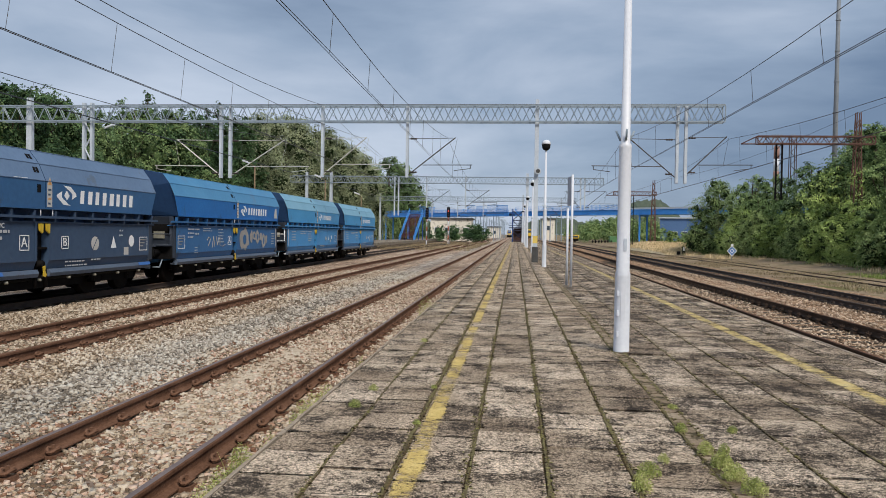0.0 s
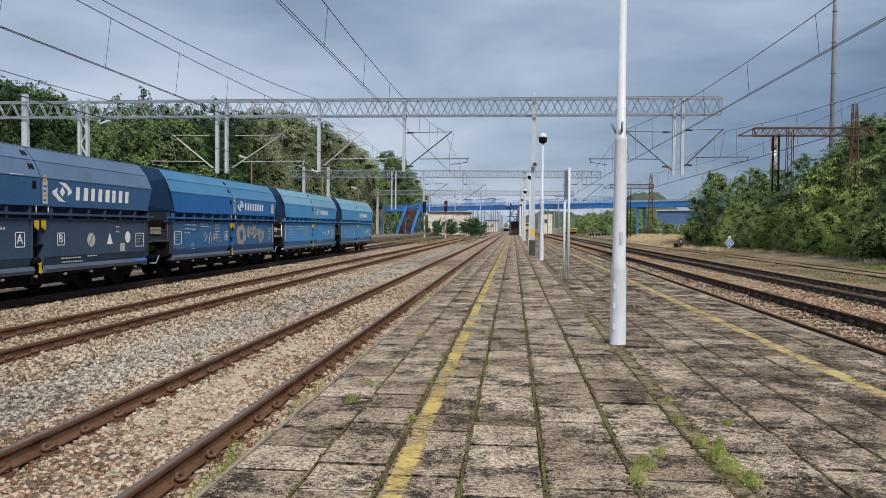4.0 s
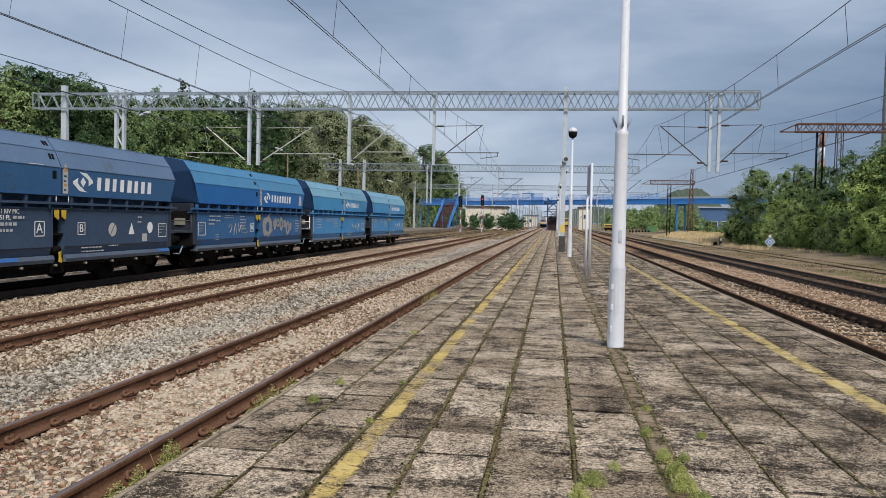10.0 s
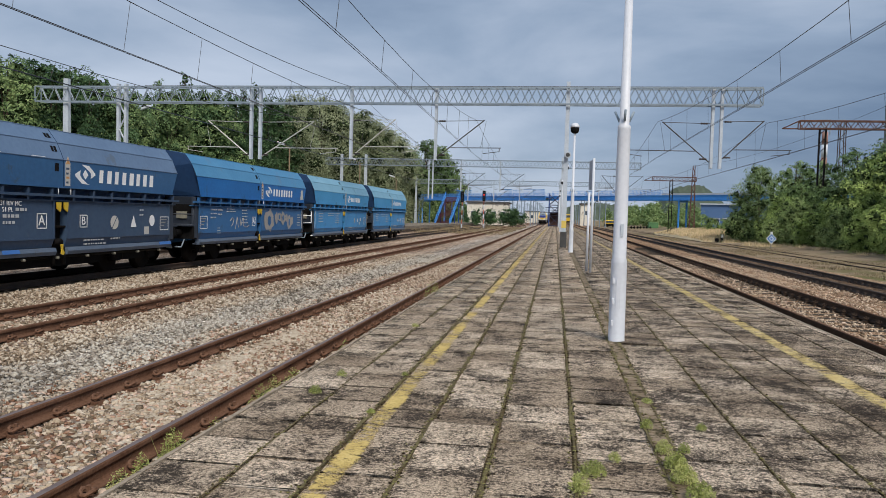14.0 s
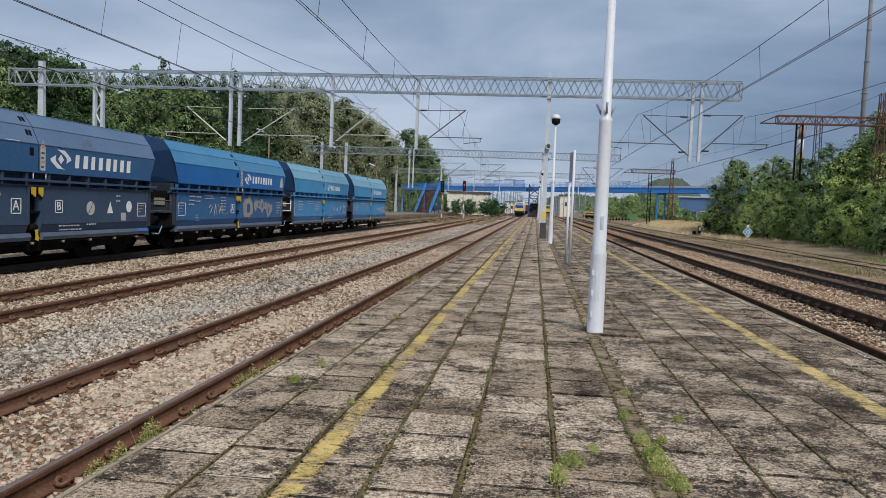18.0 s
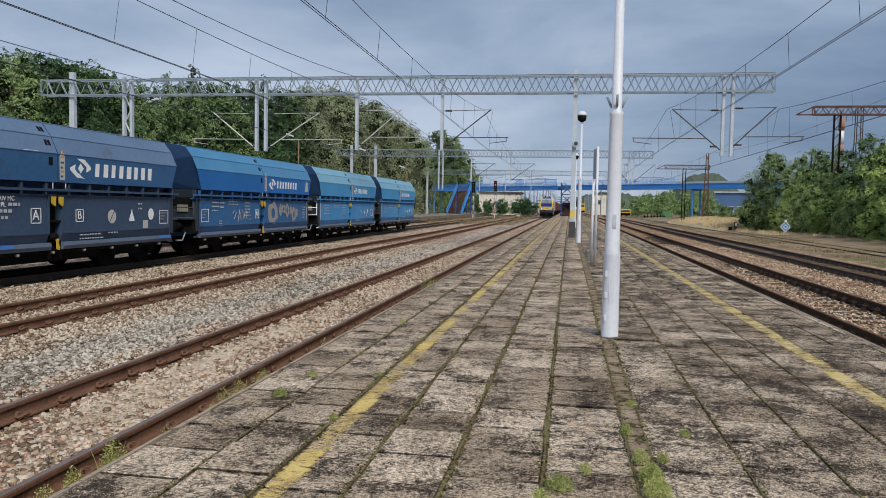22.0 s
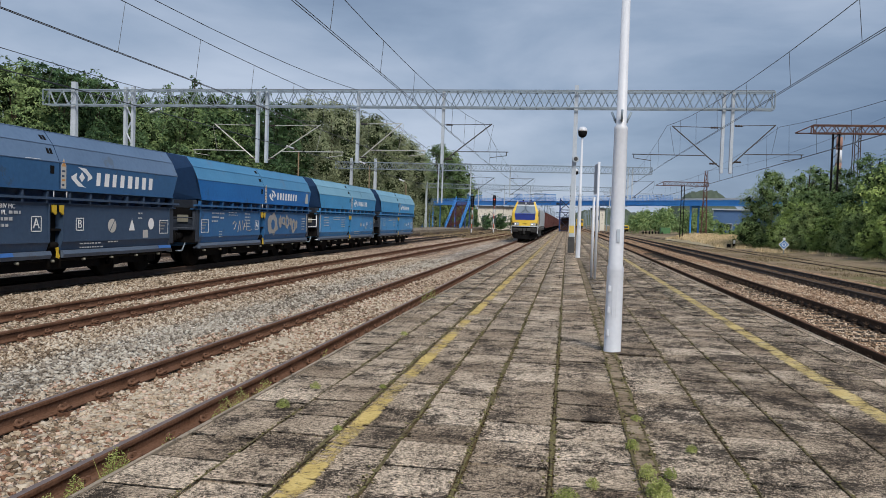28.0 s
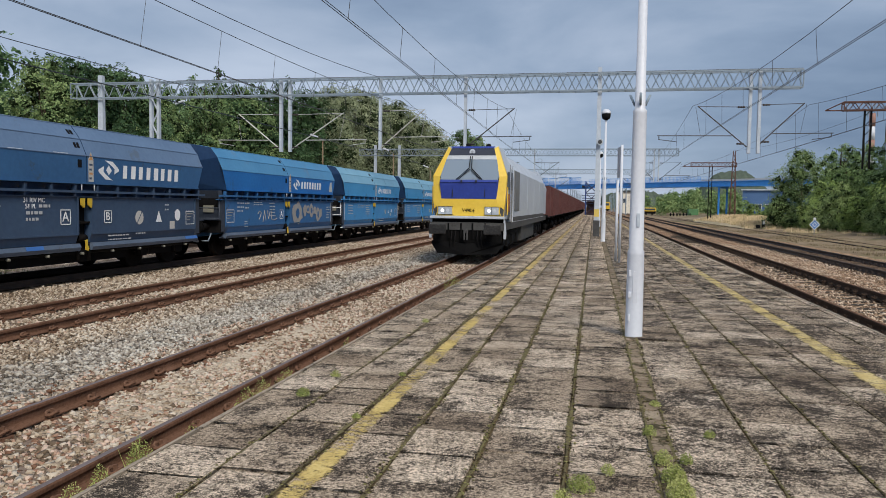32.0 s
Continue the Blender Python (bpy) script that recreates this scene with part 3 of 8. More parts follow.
def letters(name, text, size, mat, parent, m, label="", depth=0.004):
    """Written letters as a thin mesh, in the built-in font."""
    cu = bpy.data.curves.new(name, "FONT")
    cu.body, cu.size, cu.extrude, cu.align_x, cu.align_y = text, size, depth, "CENTER", "CENTER"
    tmp = new(name, cu)
    me = bpy.data.meshes.new_from_object(tmp.evaluated_get(bpy.context.evaluated_depsgraph_get()))
    bpy.data.objects.remove(tmp)
    me.materials.clear()
    me.materials.append(mat)
    ob = link_mesh(name, me, parent, label)
    ob.matrix_basis = m
    return ob


RAIL_Z = -0.33
TRACKS = {"left_1": -3.52, "left_2": -8.30, "left_3": -13.0, "right_1": 6.12, "right_2": 10.6}
rng = np.random.default_rng(7)

# ---- ground ----
def ground_sheet():
    xs = np.r_[-2400, -900, -300, np.arange(-120, 121, 4.0), 300, 900, 2400]
    ys = np.r_[-600, -200, np.arange(-40, 261, 4.0), 400, 800, 1500, 2500]
    v = []
    for y in ys:
        for x in xs:
            z = -0.66
            if x > 19 and y > 30:
                z += min(1.0, (x - 19) * 0.06) + 0.15 * noise.noise((x * 0.1, y * 0.1, 0))
            v.append((x, y, z))
    nx = len(xs)
    f = [(j * nx + i, j * nx + i + 1, (j + 1) * nx + i + 1, (j + 1) * nx + i) for j in range(len(ys) - 1) for i in range(nx - 1)]
    ob = soup("ground", v, f, M["ground"])
    tagged(ob, "dry yellowish grassy ground beside the railway tracks", "ground", kind="structure")


ground_sheet()


def ballast_bed(name, x0, x1, y0, y1, mat, label, step=0.5):
    xs, ys = np.linspace(x0, x1, int((x1 - x0) / step) + 1), np.r_[np.arange(y0, min(60, y1), 0.5), np.arange(60, y1 + 1, 8.0)]
    v = []
    for y in ys:
        for x in xs:
            edge = 1.0 if name != "ballast_right" else min(x - x0, x1 - x)
            z = -0.53 - max(0, 0.6 - edge) * 0.3 + 0.025 * noise.noise((x * 1.3, y * 1.3, 3)) + 0.02 * noise.noise((x * 4, y * 4, 9))
            z += 0.03 if name in ("ballast_siding", "ballast_oily") else (0.01 + 0.115 * min(1, max(0, 9.2 - x)) if name == "ballast_right" else 0.0)
            x += 0.12 * noise.noise((x, y * 1.7, 6)) + 0.06 * noise.noise((x, y * 6, 6)) if name == "ballast_siding" else 0.0
            z -= 0.06 if name == "ballast_siding" and min(abs(x - x0), abs(x - x1)) < 0.2 else 0.0
            v.append((x, y, z))
    nx = len(xs)
    f = [(j * nx + i, j * nx + i + 1, (j + 1) * nx + i + 1, (j + 1) * nx + i) for j in range(len(ys) - 1) for i in range(nx - 1)]
    return tagged(soup(name, v, f, mat), label, "ballast", kind="structure")


ballast_bed("ballast_oily", 9.6, 11.9, -4, 90, M["ballast_grimy"], "grimy crushed stone between the outer rails")
# strip along the parked wagons that carries their shade in its colour
ballast_bed("ballast_siding", -14.6, -12.12, -4, 62, M["ballast_wagon_shade"], "oily crushed stone coloured near black as shade under the parked wagons")
ballast_bed("ballast_left", -19.0, -1.89, -4, 420, M["ballast"], "pale grey and brown crushed stone between rusty rails")
ballast_bed("ballast_right", 4.48, 13.6, -4, 420, M["ballast_r"], "brown dusty crushed stone under dark rails")



# crushed stone: a broken block near by, eight faces farther off
BLOCK_V = np.array([(x, y, z) for x in (-0.66, 0.66) for y in (-0.66, 0.66) for z in (-0.66, 0.66)])
BLOCK_F = np.array([(0, 1, 3), (0, 3, 2), (4, 6, 7), (4, 7, 5), (0, 4, 5), (0, 5, 1), (2, 3, 7), (2, 7, 6), (0, 2, 6), (0, 6, 4), (1, 5, 7), (1, 7, 3)])
OCTA_V = np.array([(1, 0, 0), (-1, 0, 0), (0, 1, 0), (0, -1, 0), (0, 0, 1), (0, 0, -1)], float)
OCTA_F = np.array([(0, 2, 4), (2, 1, 4), (1, 3, 4), (3, 0, 4), (2, 0, 5), (1, 2, 5), (3, 1, 5), (0, 3, 5)])


def scatter_stones(name, x0, x1, y0, y1, count, mat, label, r0=0.016, r1=0.036, power=1.6, lift=0.0):
    """Loose stones, denser towards y0; none in the corner behind the platform's start, where the walk never looks."""
    if y0 < 8 < y1:
        share = ((8 - y0) / (y1 - y0)) ** (1 / power)
        scatter_stones(name, x0, x1, 8, y1, int(count * (1 - share)), mat, label, r0, r1, max(1.0, power - 0.3), lift)
        count, y1 = int(count * share), 8
    base, faces = (BLOCK_V, BLOCK_F) if y0 < 8 else (OCTA_V, OCTA_F)
    x = rng.uniform(x0, x1, count)
    y = y0 + (y1 - y0) * rng.uniform(0, 1, count) ** power
    keep = x > -0.9 * y - 0.4
    for c in TRACKS.values():
        for s in (-0.75, 0.75):
            keep &= np.abs(x - c - s) > 0.085
    x, y = x[keep], y[keep]
    n = len(x)
    r = rng.uniform(r0, r1, n)
    sc = rng.uniform(0.55, 1.35, (n, 1, 3)) * r[:, None, None]
    sc[:, :, 2] *= 0.7
    jit = rng.uniform(0.5, 1.25, (n, len(base), 3))
    v = base[None] * jit * sc
    a, b = rng.uniform(0, 2 * np.pi, n), rng.uniform(-0.6, 0.6, n)
    ca, sa, cb, sb = np.cos(a)[:, None], np.sin(a)[:, None], np.cos(b)[:, None], np.sin(b)[:, None]
    vx, vy, vz = v[..., 0], v[..., 1] * cb - v[..., 2] * sb, v[..., 1] * sb + v[..., 2] * cb
    out = np.stack([vx * ca - vy * sa + x[:, None], vx * sa + vy * ca + y[:, None], vz], -1)
    z = -0.525 + lift + rng.uniform(-0.012, 0.022, n)
    out[..., 2] += z[:, None]
    f = (faces[None] + (np.arange(n) * len(base))[:, None, None]).reshape(-1, 3)
    ob = soup(name, out.reshape(-1, 3), f, mat)
    return tagged(ob, label, "stones", kind="stuff")


LOOSE, RUSTED = "loose pale grey and reddish ballast stones around the rails", "rust-dusted brown stones along the rails"
scatter_stones("ballast_stones", -7.7, -1.95, 3.6, 8, 15000, M["stone"], LOOSE, 0.018, 0.048, power=1.0)
scatter_stones("ballast_stones", -11.9, -1.95, 8, 15, 26000, M["stone"], LOOSE, 0.022, 0.054, power=1.2)
scatter_stones("ballast_stones", -11.9, -1.95, 15, 38, 30000, M["stone"], LOOSE, 0.032, 0.068, power=1.4)
scatter_stones("rusty_stones", -5.2, -1.95, 3.6, 30, 17000, M["stone_rust"], RUSTED, 0.018, 0.042, power=1.7)
scatter_stones("rusty_stones", -9.4, -7.2, 5, 48, 9000, M["stone_rust"], "brown rust-stained stones between the second rails", 0.02, 0.045, power=1.4)
for x0, x1, n, up in ((4.6, 8.2, 15000, 0.125), (8.2, 9.5, 5000, 0.06)):
    scatter_stones("ballast_stones", x0, x1, 9, 44, n, M["stone_r"], "loose brown ballast stones beside the dark rails", 0.02, 0.045, power=1.5, lift=up)


def dust_bed(x0, x1, y0, y1):
    """Pale dust and grit that has settled between the rails and buries most of the stones."""
    nx, ny = int((x1 - x0) / 0.07) + 1, int((y1 - y0) / 0.09) + 1
    v, f = [], []
    for j in range(ny):
        for i in range(nx):
            x, y = x0 + 0.07 * i, y0 + 0.09 * j
            edge = min(i, nx - 1 - i) / (nx - 1)
            z = -0.510 - 0.05 * max(0, 0.16 - edge) / 0.16 + 0.028 * noise.noise((x * 1.1, y * 0.5, 11)) + 0.014 * noise.noise((x * 5, y * 5, 12)) - 0.03 * min(1, max(0, (y - 11) / 8))
            v.append((x, y, z))
    for j in range(ny - 1):
        for i in range(nx - 1):
            a = j * nx + i
            f.append((a, a + 1, a + nx + 1, a + nx))
    tagged(soup("dust_bed", v, f, M["dust"]), "pale dust and grit between the rails", "ballast", kind="structure")


M["dust"] = material("beige_dust", [(0.278, 0.218, 0.154), (0.473, 0.394, 0.296), (0.639, 0.557, 0.437)], 1.0, scale=1.6, fine=35, bump=1.0, coord="Position", stain=(0.25, 0.17, 0.12), stain_scale=6, stain_cut=0.56, bump_scale=55)
dust_bed(-4.12, -2.92, 2.0, 46.0)


# ---- railway tracks ----
RAIL_PROFILE = [(-0.075, -0.160), (0.075, -0.160), (0.075, -0.148), (0.016, -0.130), (0.010, -0.115), (0.010, -0.052), (0.032, -0.040), (0.0335, -0.012), (0.026, 0.0),
                (-0.026, 0.0), (-0.0335, -0.012), (-0.032, -0.040), (-0.010, -0.052), (-0.010, -0.115), (-0.016, -0.130), (-0.075, -0.148)]


def rail_mesh(name, side_mat, top_mat, y0, y1):
    bm = bmesh.new()
    prism(bm, RAIL_PROFILE, y0, y1, "y")
    for f in bm.faces:
        c = f.calc_center_median()
        if c.z > -0.002:
            f.material_index = 1
    return to_mesh(name, bm, [side_mat, top_mat])


def clip_mesh(mat):
    """A spring clip with its bolt, beside the foot of a rail."""
    bm = bmesh.new()
    prism(bm, [(-0.075, -0.26), (0.075, -0.26), (0.05, -0.168), (-0.05, -0.168)], -0.06, 0.06, "y")
    r, seg, ring = 0.048, 10, 6
    rows = []
    for i in range(seg):
        a = 2 * math.pi * i / seg
        c = Vector((r * math.cos(a), r * 1.15 * math.sin(a), -0.128 + 0.012 * math.cos(2 * a)))
        out = Vector((math.cos(a), math.sin(a), 0))
        rows.append([bm.verts.new(c + 0.0155 * (math.cos(b) * out + math.sin(b) * Vector((0, 0, 1)))) for b in [2 * math.pi * k / ring for k in range(ring)]])
    for i in range(seg):
        for k in range(ring):
            bm.faces.new((rows[i][k], rows[(i + 1) % seg][k], rows[(i + 1) % seg][(k + 1) % ring], rows[i][(k + 1) % ring]))
    rod(bm, (0, 0, -0.15), (0, 0, -0.09), 0.017, 0.017, 6)
    return to_mesh("rail_clip", bm, mat)


def sleeper_mesh(mat):
    bm = bmesh.new()
    prism(bm, [(-0.15, -0.36), (0.15, -0.36), (0.125, -0.185), (-0.125, -0.185)], -1.25, 1.25, "x")
    return to_mesh("sleeper", bm, mat)


def track(c, label, y0, y1, sleepers, side, top, sleeper_mat, clips=True, step=0.6):
    t = thing("railway_track", label, "railway track", "tracks of the station", at=(c, 0, RAIL_Z))
    rm = rail_mesh("rail", side, top, y0, y1)
    for s in (-0.75, 0.75):
        r = link_mesh("rail", rm, t)
        r.location.x = s
    sm, cm = sleeper_mesh(sleeper_mat), clip_mesh(side)
    for k in range(int((sleepers[1] - sleepers[0]) / step)):
        y = sleepers[0] + k * step
        ob = link_mesh("sleeper", sm, t)
        ob.location = (0, y, 0)
        if clips and y < clips:
            for s in (-0.75, 0.75):
                for d in (-0.125, 0.125):
                    cl = link_mesh("rail_clip", cm, t)
                    cl.location, cl.scale = (s + d * 0.86, y, 0.038), (1.0, 1.1, 1.1)
    return t


track(TRACKS["left_1"], "rusty railway track with worn heads beside the platform", -4, 420, (1.3, 46), M["rail"], M["rail_top"], M["sleeper"], 32)
track(TRACKS["left_2"], "rusty railway track in pale stones", -4, 420, (6, 46), M["rail"], M["rail"], M["sleeper"], 30)
track(TRACKS["left_3"], "railway track under the blue hopper wagons", -4, 420, (8, 40), M["rail_dark"], M["rail"], M["sleeper_dark"], False)
right_track = track(TRACKS["right_1"], "dark railway track along the far side of the platform", -4, 420, (8, 56), M["rail_mid"], M["rail"], M["sleeper_dark"], 40)
# it lies higher than the others, and canted
right_track.location.z, right_track.rotation_euler.y = RAIL_Z + 0.115, -0.03
track(TRACKS["right_2"], "dark oily railway track beside dry grass", -4, 420, (14, 76), M["rail_dark"], M["rail_dark"], M["sleeper_dark"], 36)
track(17.6, "old rusty track half buried in dry grass", 30, 300, (34, 60), M["rail_dark"], M["rail"], M["sleeper_dark"], False).location.z = -0.575
track(-17.5, "railway track behind the wagons", 30, 420, (60, 80), M["rail_dark"], M["rail"], M["sleeper_dark"], False)


# ---- platform ----
PX0, PX1, PY0, PY1 = -1.87, 4.42, -6.0, 152.0
COLS = [(-1.845, -1.365), (-1.35, -0.905), (-0.865, -0.415), (-0.385, 0.09), (0.125, 0.635), (0.665, 1.185), (1.335, 1.855), (1.885, 2.39), (2.42, 2.925), (2.955, 3.45), (3.475, 3.9), (3.925, 4.305)]
ROW = 0.512


def platform():
    p = thing("platform", "low concrete slab platform with mossy joints", "platform", kind="structure")
    bm = bmesh.new()
    box(bm, PX0 + 0.02, PX1 - 0.02, PY0, PY1, -0.95, -0.05)
    part("platform_body", bm, M["edge"], p)
    bm = bmesh.new()
    box(bm, PX0 + 0.1, PX1 - 0.1, PY0 + 0.02, PY1 - 0.02, -0.049, -0.021)
    part("joint_filling", bm, M["moss"], p, "dark mossy dirt in the joints")
    # strip of narrow pavers that the lamp posts stand on
    for a, b in ((PX1 - 0.1, PX1),):
        bm = bmesh.new()
        for k in range(158):
            y = PY0 + k
            dz = 0.004 * noise.noise((y, a, 1))
            box(bm, a + 0.004 * noise.noise((y, 4, 4)), b, y + 0.006, y + 0.994, -0.22, 0.004 + dz)
        tagged(part("edge_stones", bm, M["slab_far"], p, "worn pale concrete edge"), kind="stuff")
    bm = bmesh.new()
    for k in range(300):
        y = PY0 + k * 0.5
        w = 0.03 + 0.03 * noise.noise((y * 2.1, 3, 3))
        box(bm, PX1 - w, PX1 + 0.008, y, y + 0.49, -0.12, 0.010 + 0.004 * noise.noise((y, 9, 1)))
        w = 0.022 + 0.02 * noise.noise((y * 2.3, 5, 3))
        box(bm, PX0 - 0.008, PX0 + w, y + 0.2, y + 0.69, -0.14, 0.008 + 0.005 * noise.noise((y, 2, 1)))
    tagged(part("edge_rim", bm, M["rim"], p, "pale worn rim of the platform edge"), kind="stuff")
    bm = bmesh.new()
    for k in range(240):
        y = PY0 + k * 0.26
        box(bm, 1.2 + 0.004 * noise.noise((y, 1, 1)), 1.318, y + 0.014 + 0.006 * noise.noise((y, 3, 9)), y + 0.246, -0.04, -0.001 + 0.007 * noise.noise((y * 3, 7, 2)))
    tagged(part("paver_strip", bm, M["paver"], p, "narrow strip of brown pavers"), kind="stuff")
    return p


platform_thing = platform()


def slab_block(bm, w, d, h=0.055, r=0.008):
    """A slab with worn edges, its top at zero."""
    ring = []
    for z, i in ((-h, 0.0), (-r, 0.0), (0.0, r)):
        ring.append([bm.verts.new((sx * (w / 2 - i), sy * (d / 2 - i), z)) for sx, sy in ((-1, -1), (1, -1), (1, 1), (-1, 1))])
    for a, b in zip(ring, ring[1:]):
        for i in range(4):
            bm.faces.new((a[i], a[(i + 1) % 4], b[(i + 1) % 4], b[i]))
    bm.faces.new(ring[2])


def slabs():
    far = {"slab_far": ([], []), "slab_lichen_far": ([], [])}
    dirt_v, dirt_f = [], []
    count = 0
    for ci, (a, b) in enumerate(COLS):
        w, cx = b - a + (0.014 if ci > 5 else 0.0), (a + b) / 2
        row = ROW if ci > 1 else 0.505
        bm = bmesh.new()
        slab_block(bm, w, row - 0.010, 0.055, 0.006)
        me = to_mesh("paving_slab", bm, M["slab_lichen" if ci > 5 else "slab"])
        far_v, far_f = far["slab_lichen_far" if ci > 5 else "slab_far"]
        off = (ci * 0.37) % 1.0 * row
        if ci == 5:
            off = (4.70 - PY0) % row
        k = 0
        while True:
            y = PY0 + off + k * row
            k += 1
            if y > (PY1 - 0.3):
                break
            if 2.0 < y < 40:
                # dirt that has filled the joint behind this slab, flush with the top
                steps = 9 if y < 16 else 3
                for q in range(steps):
                    xa, xb, yj = a + w * q / steps, a + w * (q + 1) / steps, y + row / 2
                    ka, kb = (max(0.001, (0.0055 if ci < 6 else 0.004) + 0.009 * noise.noise((xx * 9, yj * 5, 2)) + 0.008 * noise.noise((xx * 31, yj * 7, 6))) for xx in (xa, xb))
                    n0 = len(dirt_v)
                    dirt_v += [(xa, yj - ka, 0.0035), (xb, yj - kb, 0.0035), (xb, yj + kb, 0.0035), (xa, yj + ka, 0.0035)]
                    dirt_f.append((n0, n0 + 1, n0 + 2, n0 + 3))
            tx, ty = rng.normal(0, 0.6), rng.normal(0, 0.5)
            z = max(-0.011, rng.normal(-0.003, 0.0022 if ci in (2, 9) else 0.0045))
            near = 2.2 < y < (16.0 if 1 < ci < 9 else 13.0)
            if near and count < 300:
                ob = link_mesh("paving_slab", me, platform_thing)
                ob.matrix_basis = pose(cx + rng.normal(0, 0.003), y, z, tx * 0.7, ty * 0.7, rng.normal(0, 0.25))
                count += 1
            else:
                n0 = len(far_v)
                for zz, i in ((-0.055, 0.0), (0.0, 0.006)):
                    for sx, sy in ((-1, -1), (1, -1), (1, 1), (-1, 1)):
                        px, py = sx * (w / 2 - i), sy * (row / 2 - 0.006 - i)
                        far_v.append((cx + px, y + py, z + zz + px * ty * 0.012 + py * tx * 0.012))
                for i in range(4):
                    far_f.append((n0 + i, n0 + (i + 1) % 4, n0 + 4 + (i + 1) % 4, n0 + 4 + i))
                far_f.append((n0 + 4, n0 + 5, n0 + 6, n0 + 7))
    for key, (far_v, far_f) in far.items():
        soup("paving_slabs", far_v, far_f, M[key], platform_thing)["kind"] = "stuff"
    tagged(soup("joint_dirt", dirt_v, dirt_f, M["joint"], platform_thing), "black dirt in the cross joints", kind="stuff")
    return count


def yellow_line(x0, x1, colors, wear):
    """A painted stripe lying on the slabs."""
    v, f = [], []
    y = PY0 + 0.3
    while y < 148:
        n0 = len(v)
        v += [(x0, y, 0.0055), (x1, y, 0.0055), (x1, y + 0.5, 0.0055), (x0, y + 0.5, 0.0055)]
        f.append((n0, n0 + 1, n0 + 2, n0 + 3))
        y += 0.5
    ob = soup("yellow_line", v, f, worn_paint("worn_yellow_paint", colors, (x0 + x1) / 2, (x1 - x0) / 2, wear), platform_thing)
    ob["label"] = "worn yellow safety line"


yellow_line(-0.875, -0.675, [(0.40, 0.29, 0.11), (0.56, 0.42, 0.15), (0.70, 0.56, 0.24)], 1.362)
yellow_line(3.23, 3.495, [(0.40, 0.30, 0.12), (0.55, 0.425, 0.18), (0.72, 0.61, 0.34)], 1.36)


# ---- lamp posts ----
M["sign_grey"] = material("grey_sign_back", [(0.33, 0.34, 0.40), (0.45, 0.46, 0.52)], 0.5, 0.2, scale=2, fine=15, bump=0.05)
def lamp_post(at, lean=0.0):
    t = thing("platform_lamp", "tall white tapered lamp post with a round globe lamp", "lamp post", "lamp posts on the platform", at=at)
    t.matrix_basis = t.matrix_basis @ pose(0, 0, 0, 0, lean, 0)
    bm = bmesh.new()
    turned(bm, [(-0.02, 0.108), (0.0, 0.108), (0.01, 0.104), (1.0, 0.100), (1.03, 0.1005), (1.06, 0.088), (2.70, 0.080), (2.735, 0.084), (2.76, 0.062), (5.55, 0.042)], 24)
    part("pole", bm, M["white_pole"], t)
    bm = bmesh.new()
    box(bm, -0.03, 0.022, -0.1015, -0.09, 0.42, 0.80)
    hatch = part("service_hatch", bm, M["white_pole"], t)
    for z in (0.2, 0.48, 0.74):
        bm = bmesh.new()
        box(bm, -0.082, -0.056, -0.106, -0.07, z, z + 0.07, 0, 0.004)
        part("hinge", bm, M["white_pole"], hatch)
    bm = bmesh.new()
    box(bm, -0.005, 0.032, -0.096, -0.082, 1.34, 1.5)
    part("sticker", bm, M["post"], t, "small pale sticker")
    for k in range(3):
        a = 0.5 + 2 * math.pi * k / 3
        bm = bmesh.new()
        rod(bm, (0.07 * math.cos(a), 0.07 * math.sin(a), 2.80), (0.135 * math.cos(a), 0.135 * math.sin(a), 2.93), 0.015, 0.015, 8)
        part("flag_holder", bm, M["galv"], t)
    bm = bmesh.new()
    turned(bm, [(5.5, 0.06), (5.56, 0.16), (5.62, 0.19), (5.72, 0.2), (5.78, 0.2)], 20)
    part("lamp_bowl", bm, M["black"], t, "dark lower bowl")
    bm = bmesh.new()
    turned(bm, [(5.78, 0.21), (5.83, 0.215), (5.92, 0.18), (5.98, 0.11), (6.0, 0.02)], 20)
    part("lamp_cap", bm, M["white_pole"], t, "white domed cap")
    return t


lamp_post((1.3, 9.4, 0))
for px, py in ((1.24, 35.0), (1.24, 61.5), (1.22, 87.0), (1.2, 112.0), (1.2, 137.0)):
    lamp_post((px, py, 0))


# ---- station sign ----
def station_sign(a, b, top, plate):
    t = thing("station_sign", "grey sign plate seen from behind between two white posts", "sign", at=(a[0], a[1], 0))
    d = Vector((b[0] - a[0], b[1] - a[1], 0))
    for p in (Vector((0, 0, 0)), d):
        bm = bmesh.new()
        turned(bm, [(0, 0.036), (top[0] if p.length == 0 else top[1], 0.036)], 14, at=p)
        part("post", bm, M["white_pole"], t)
    bm = bmesh.new()
    n = Vector((-d.y, d.x, 0)).normalized() * 0.02
    z0, z1 = plate
    q = [-n * 1 + d * 0.0, n * 1 + d * 0.0, n * 1 + d * 1.0, -n * 1 + d * 1.0]
    prism(bm, [(p.x, p.y) for p in q], z0, z1, "z")
    part("sign_plate", bm, M["sign_grey"], t)


station_sign((1.45, 22.4), (1.53, 21.75), (2.35, 3.32), (2.42, 3.28))


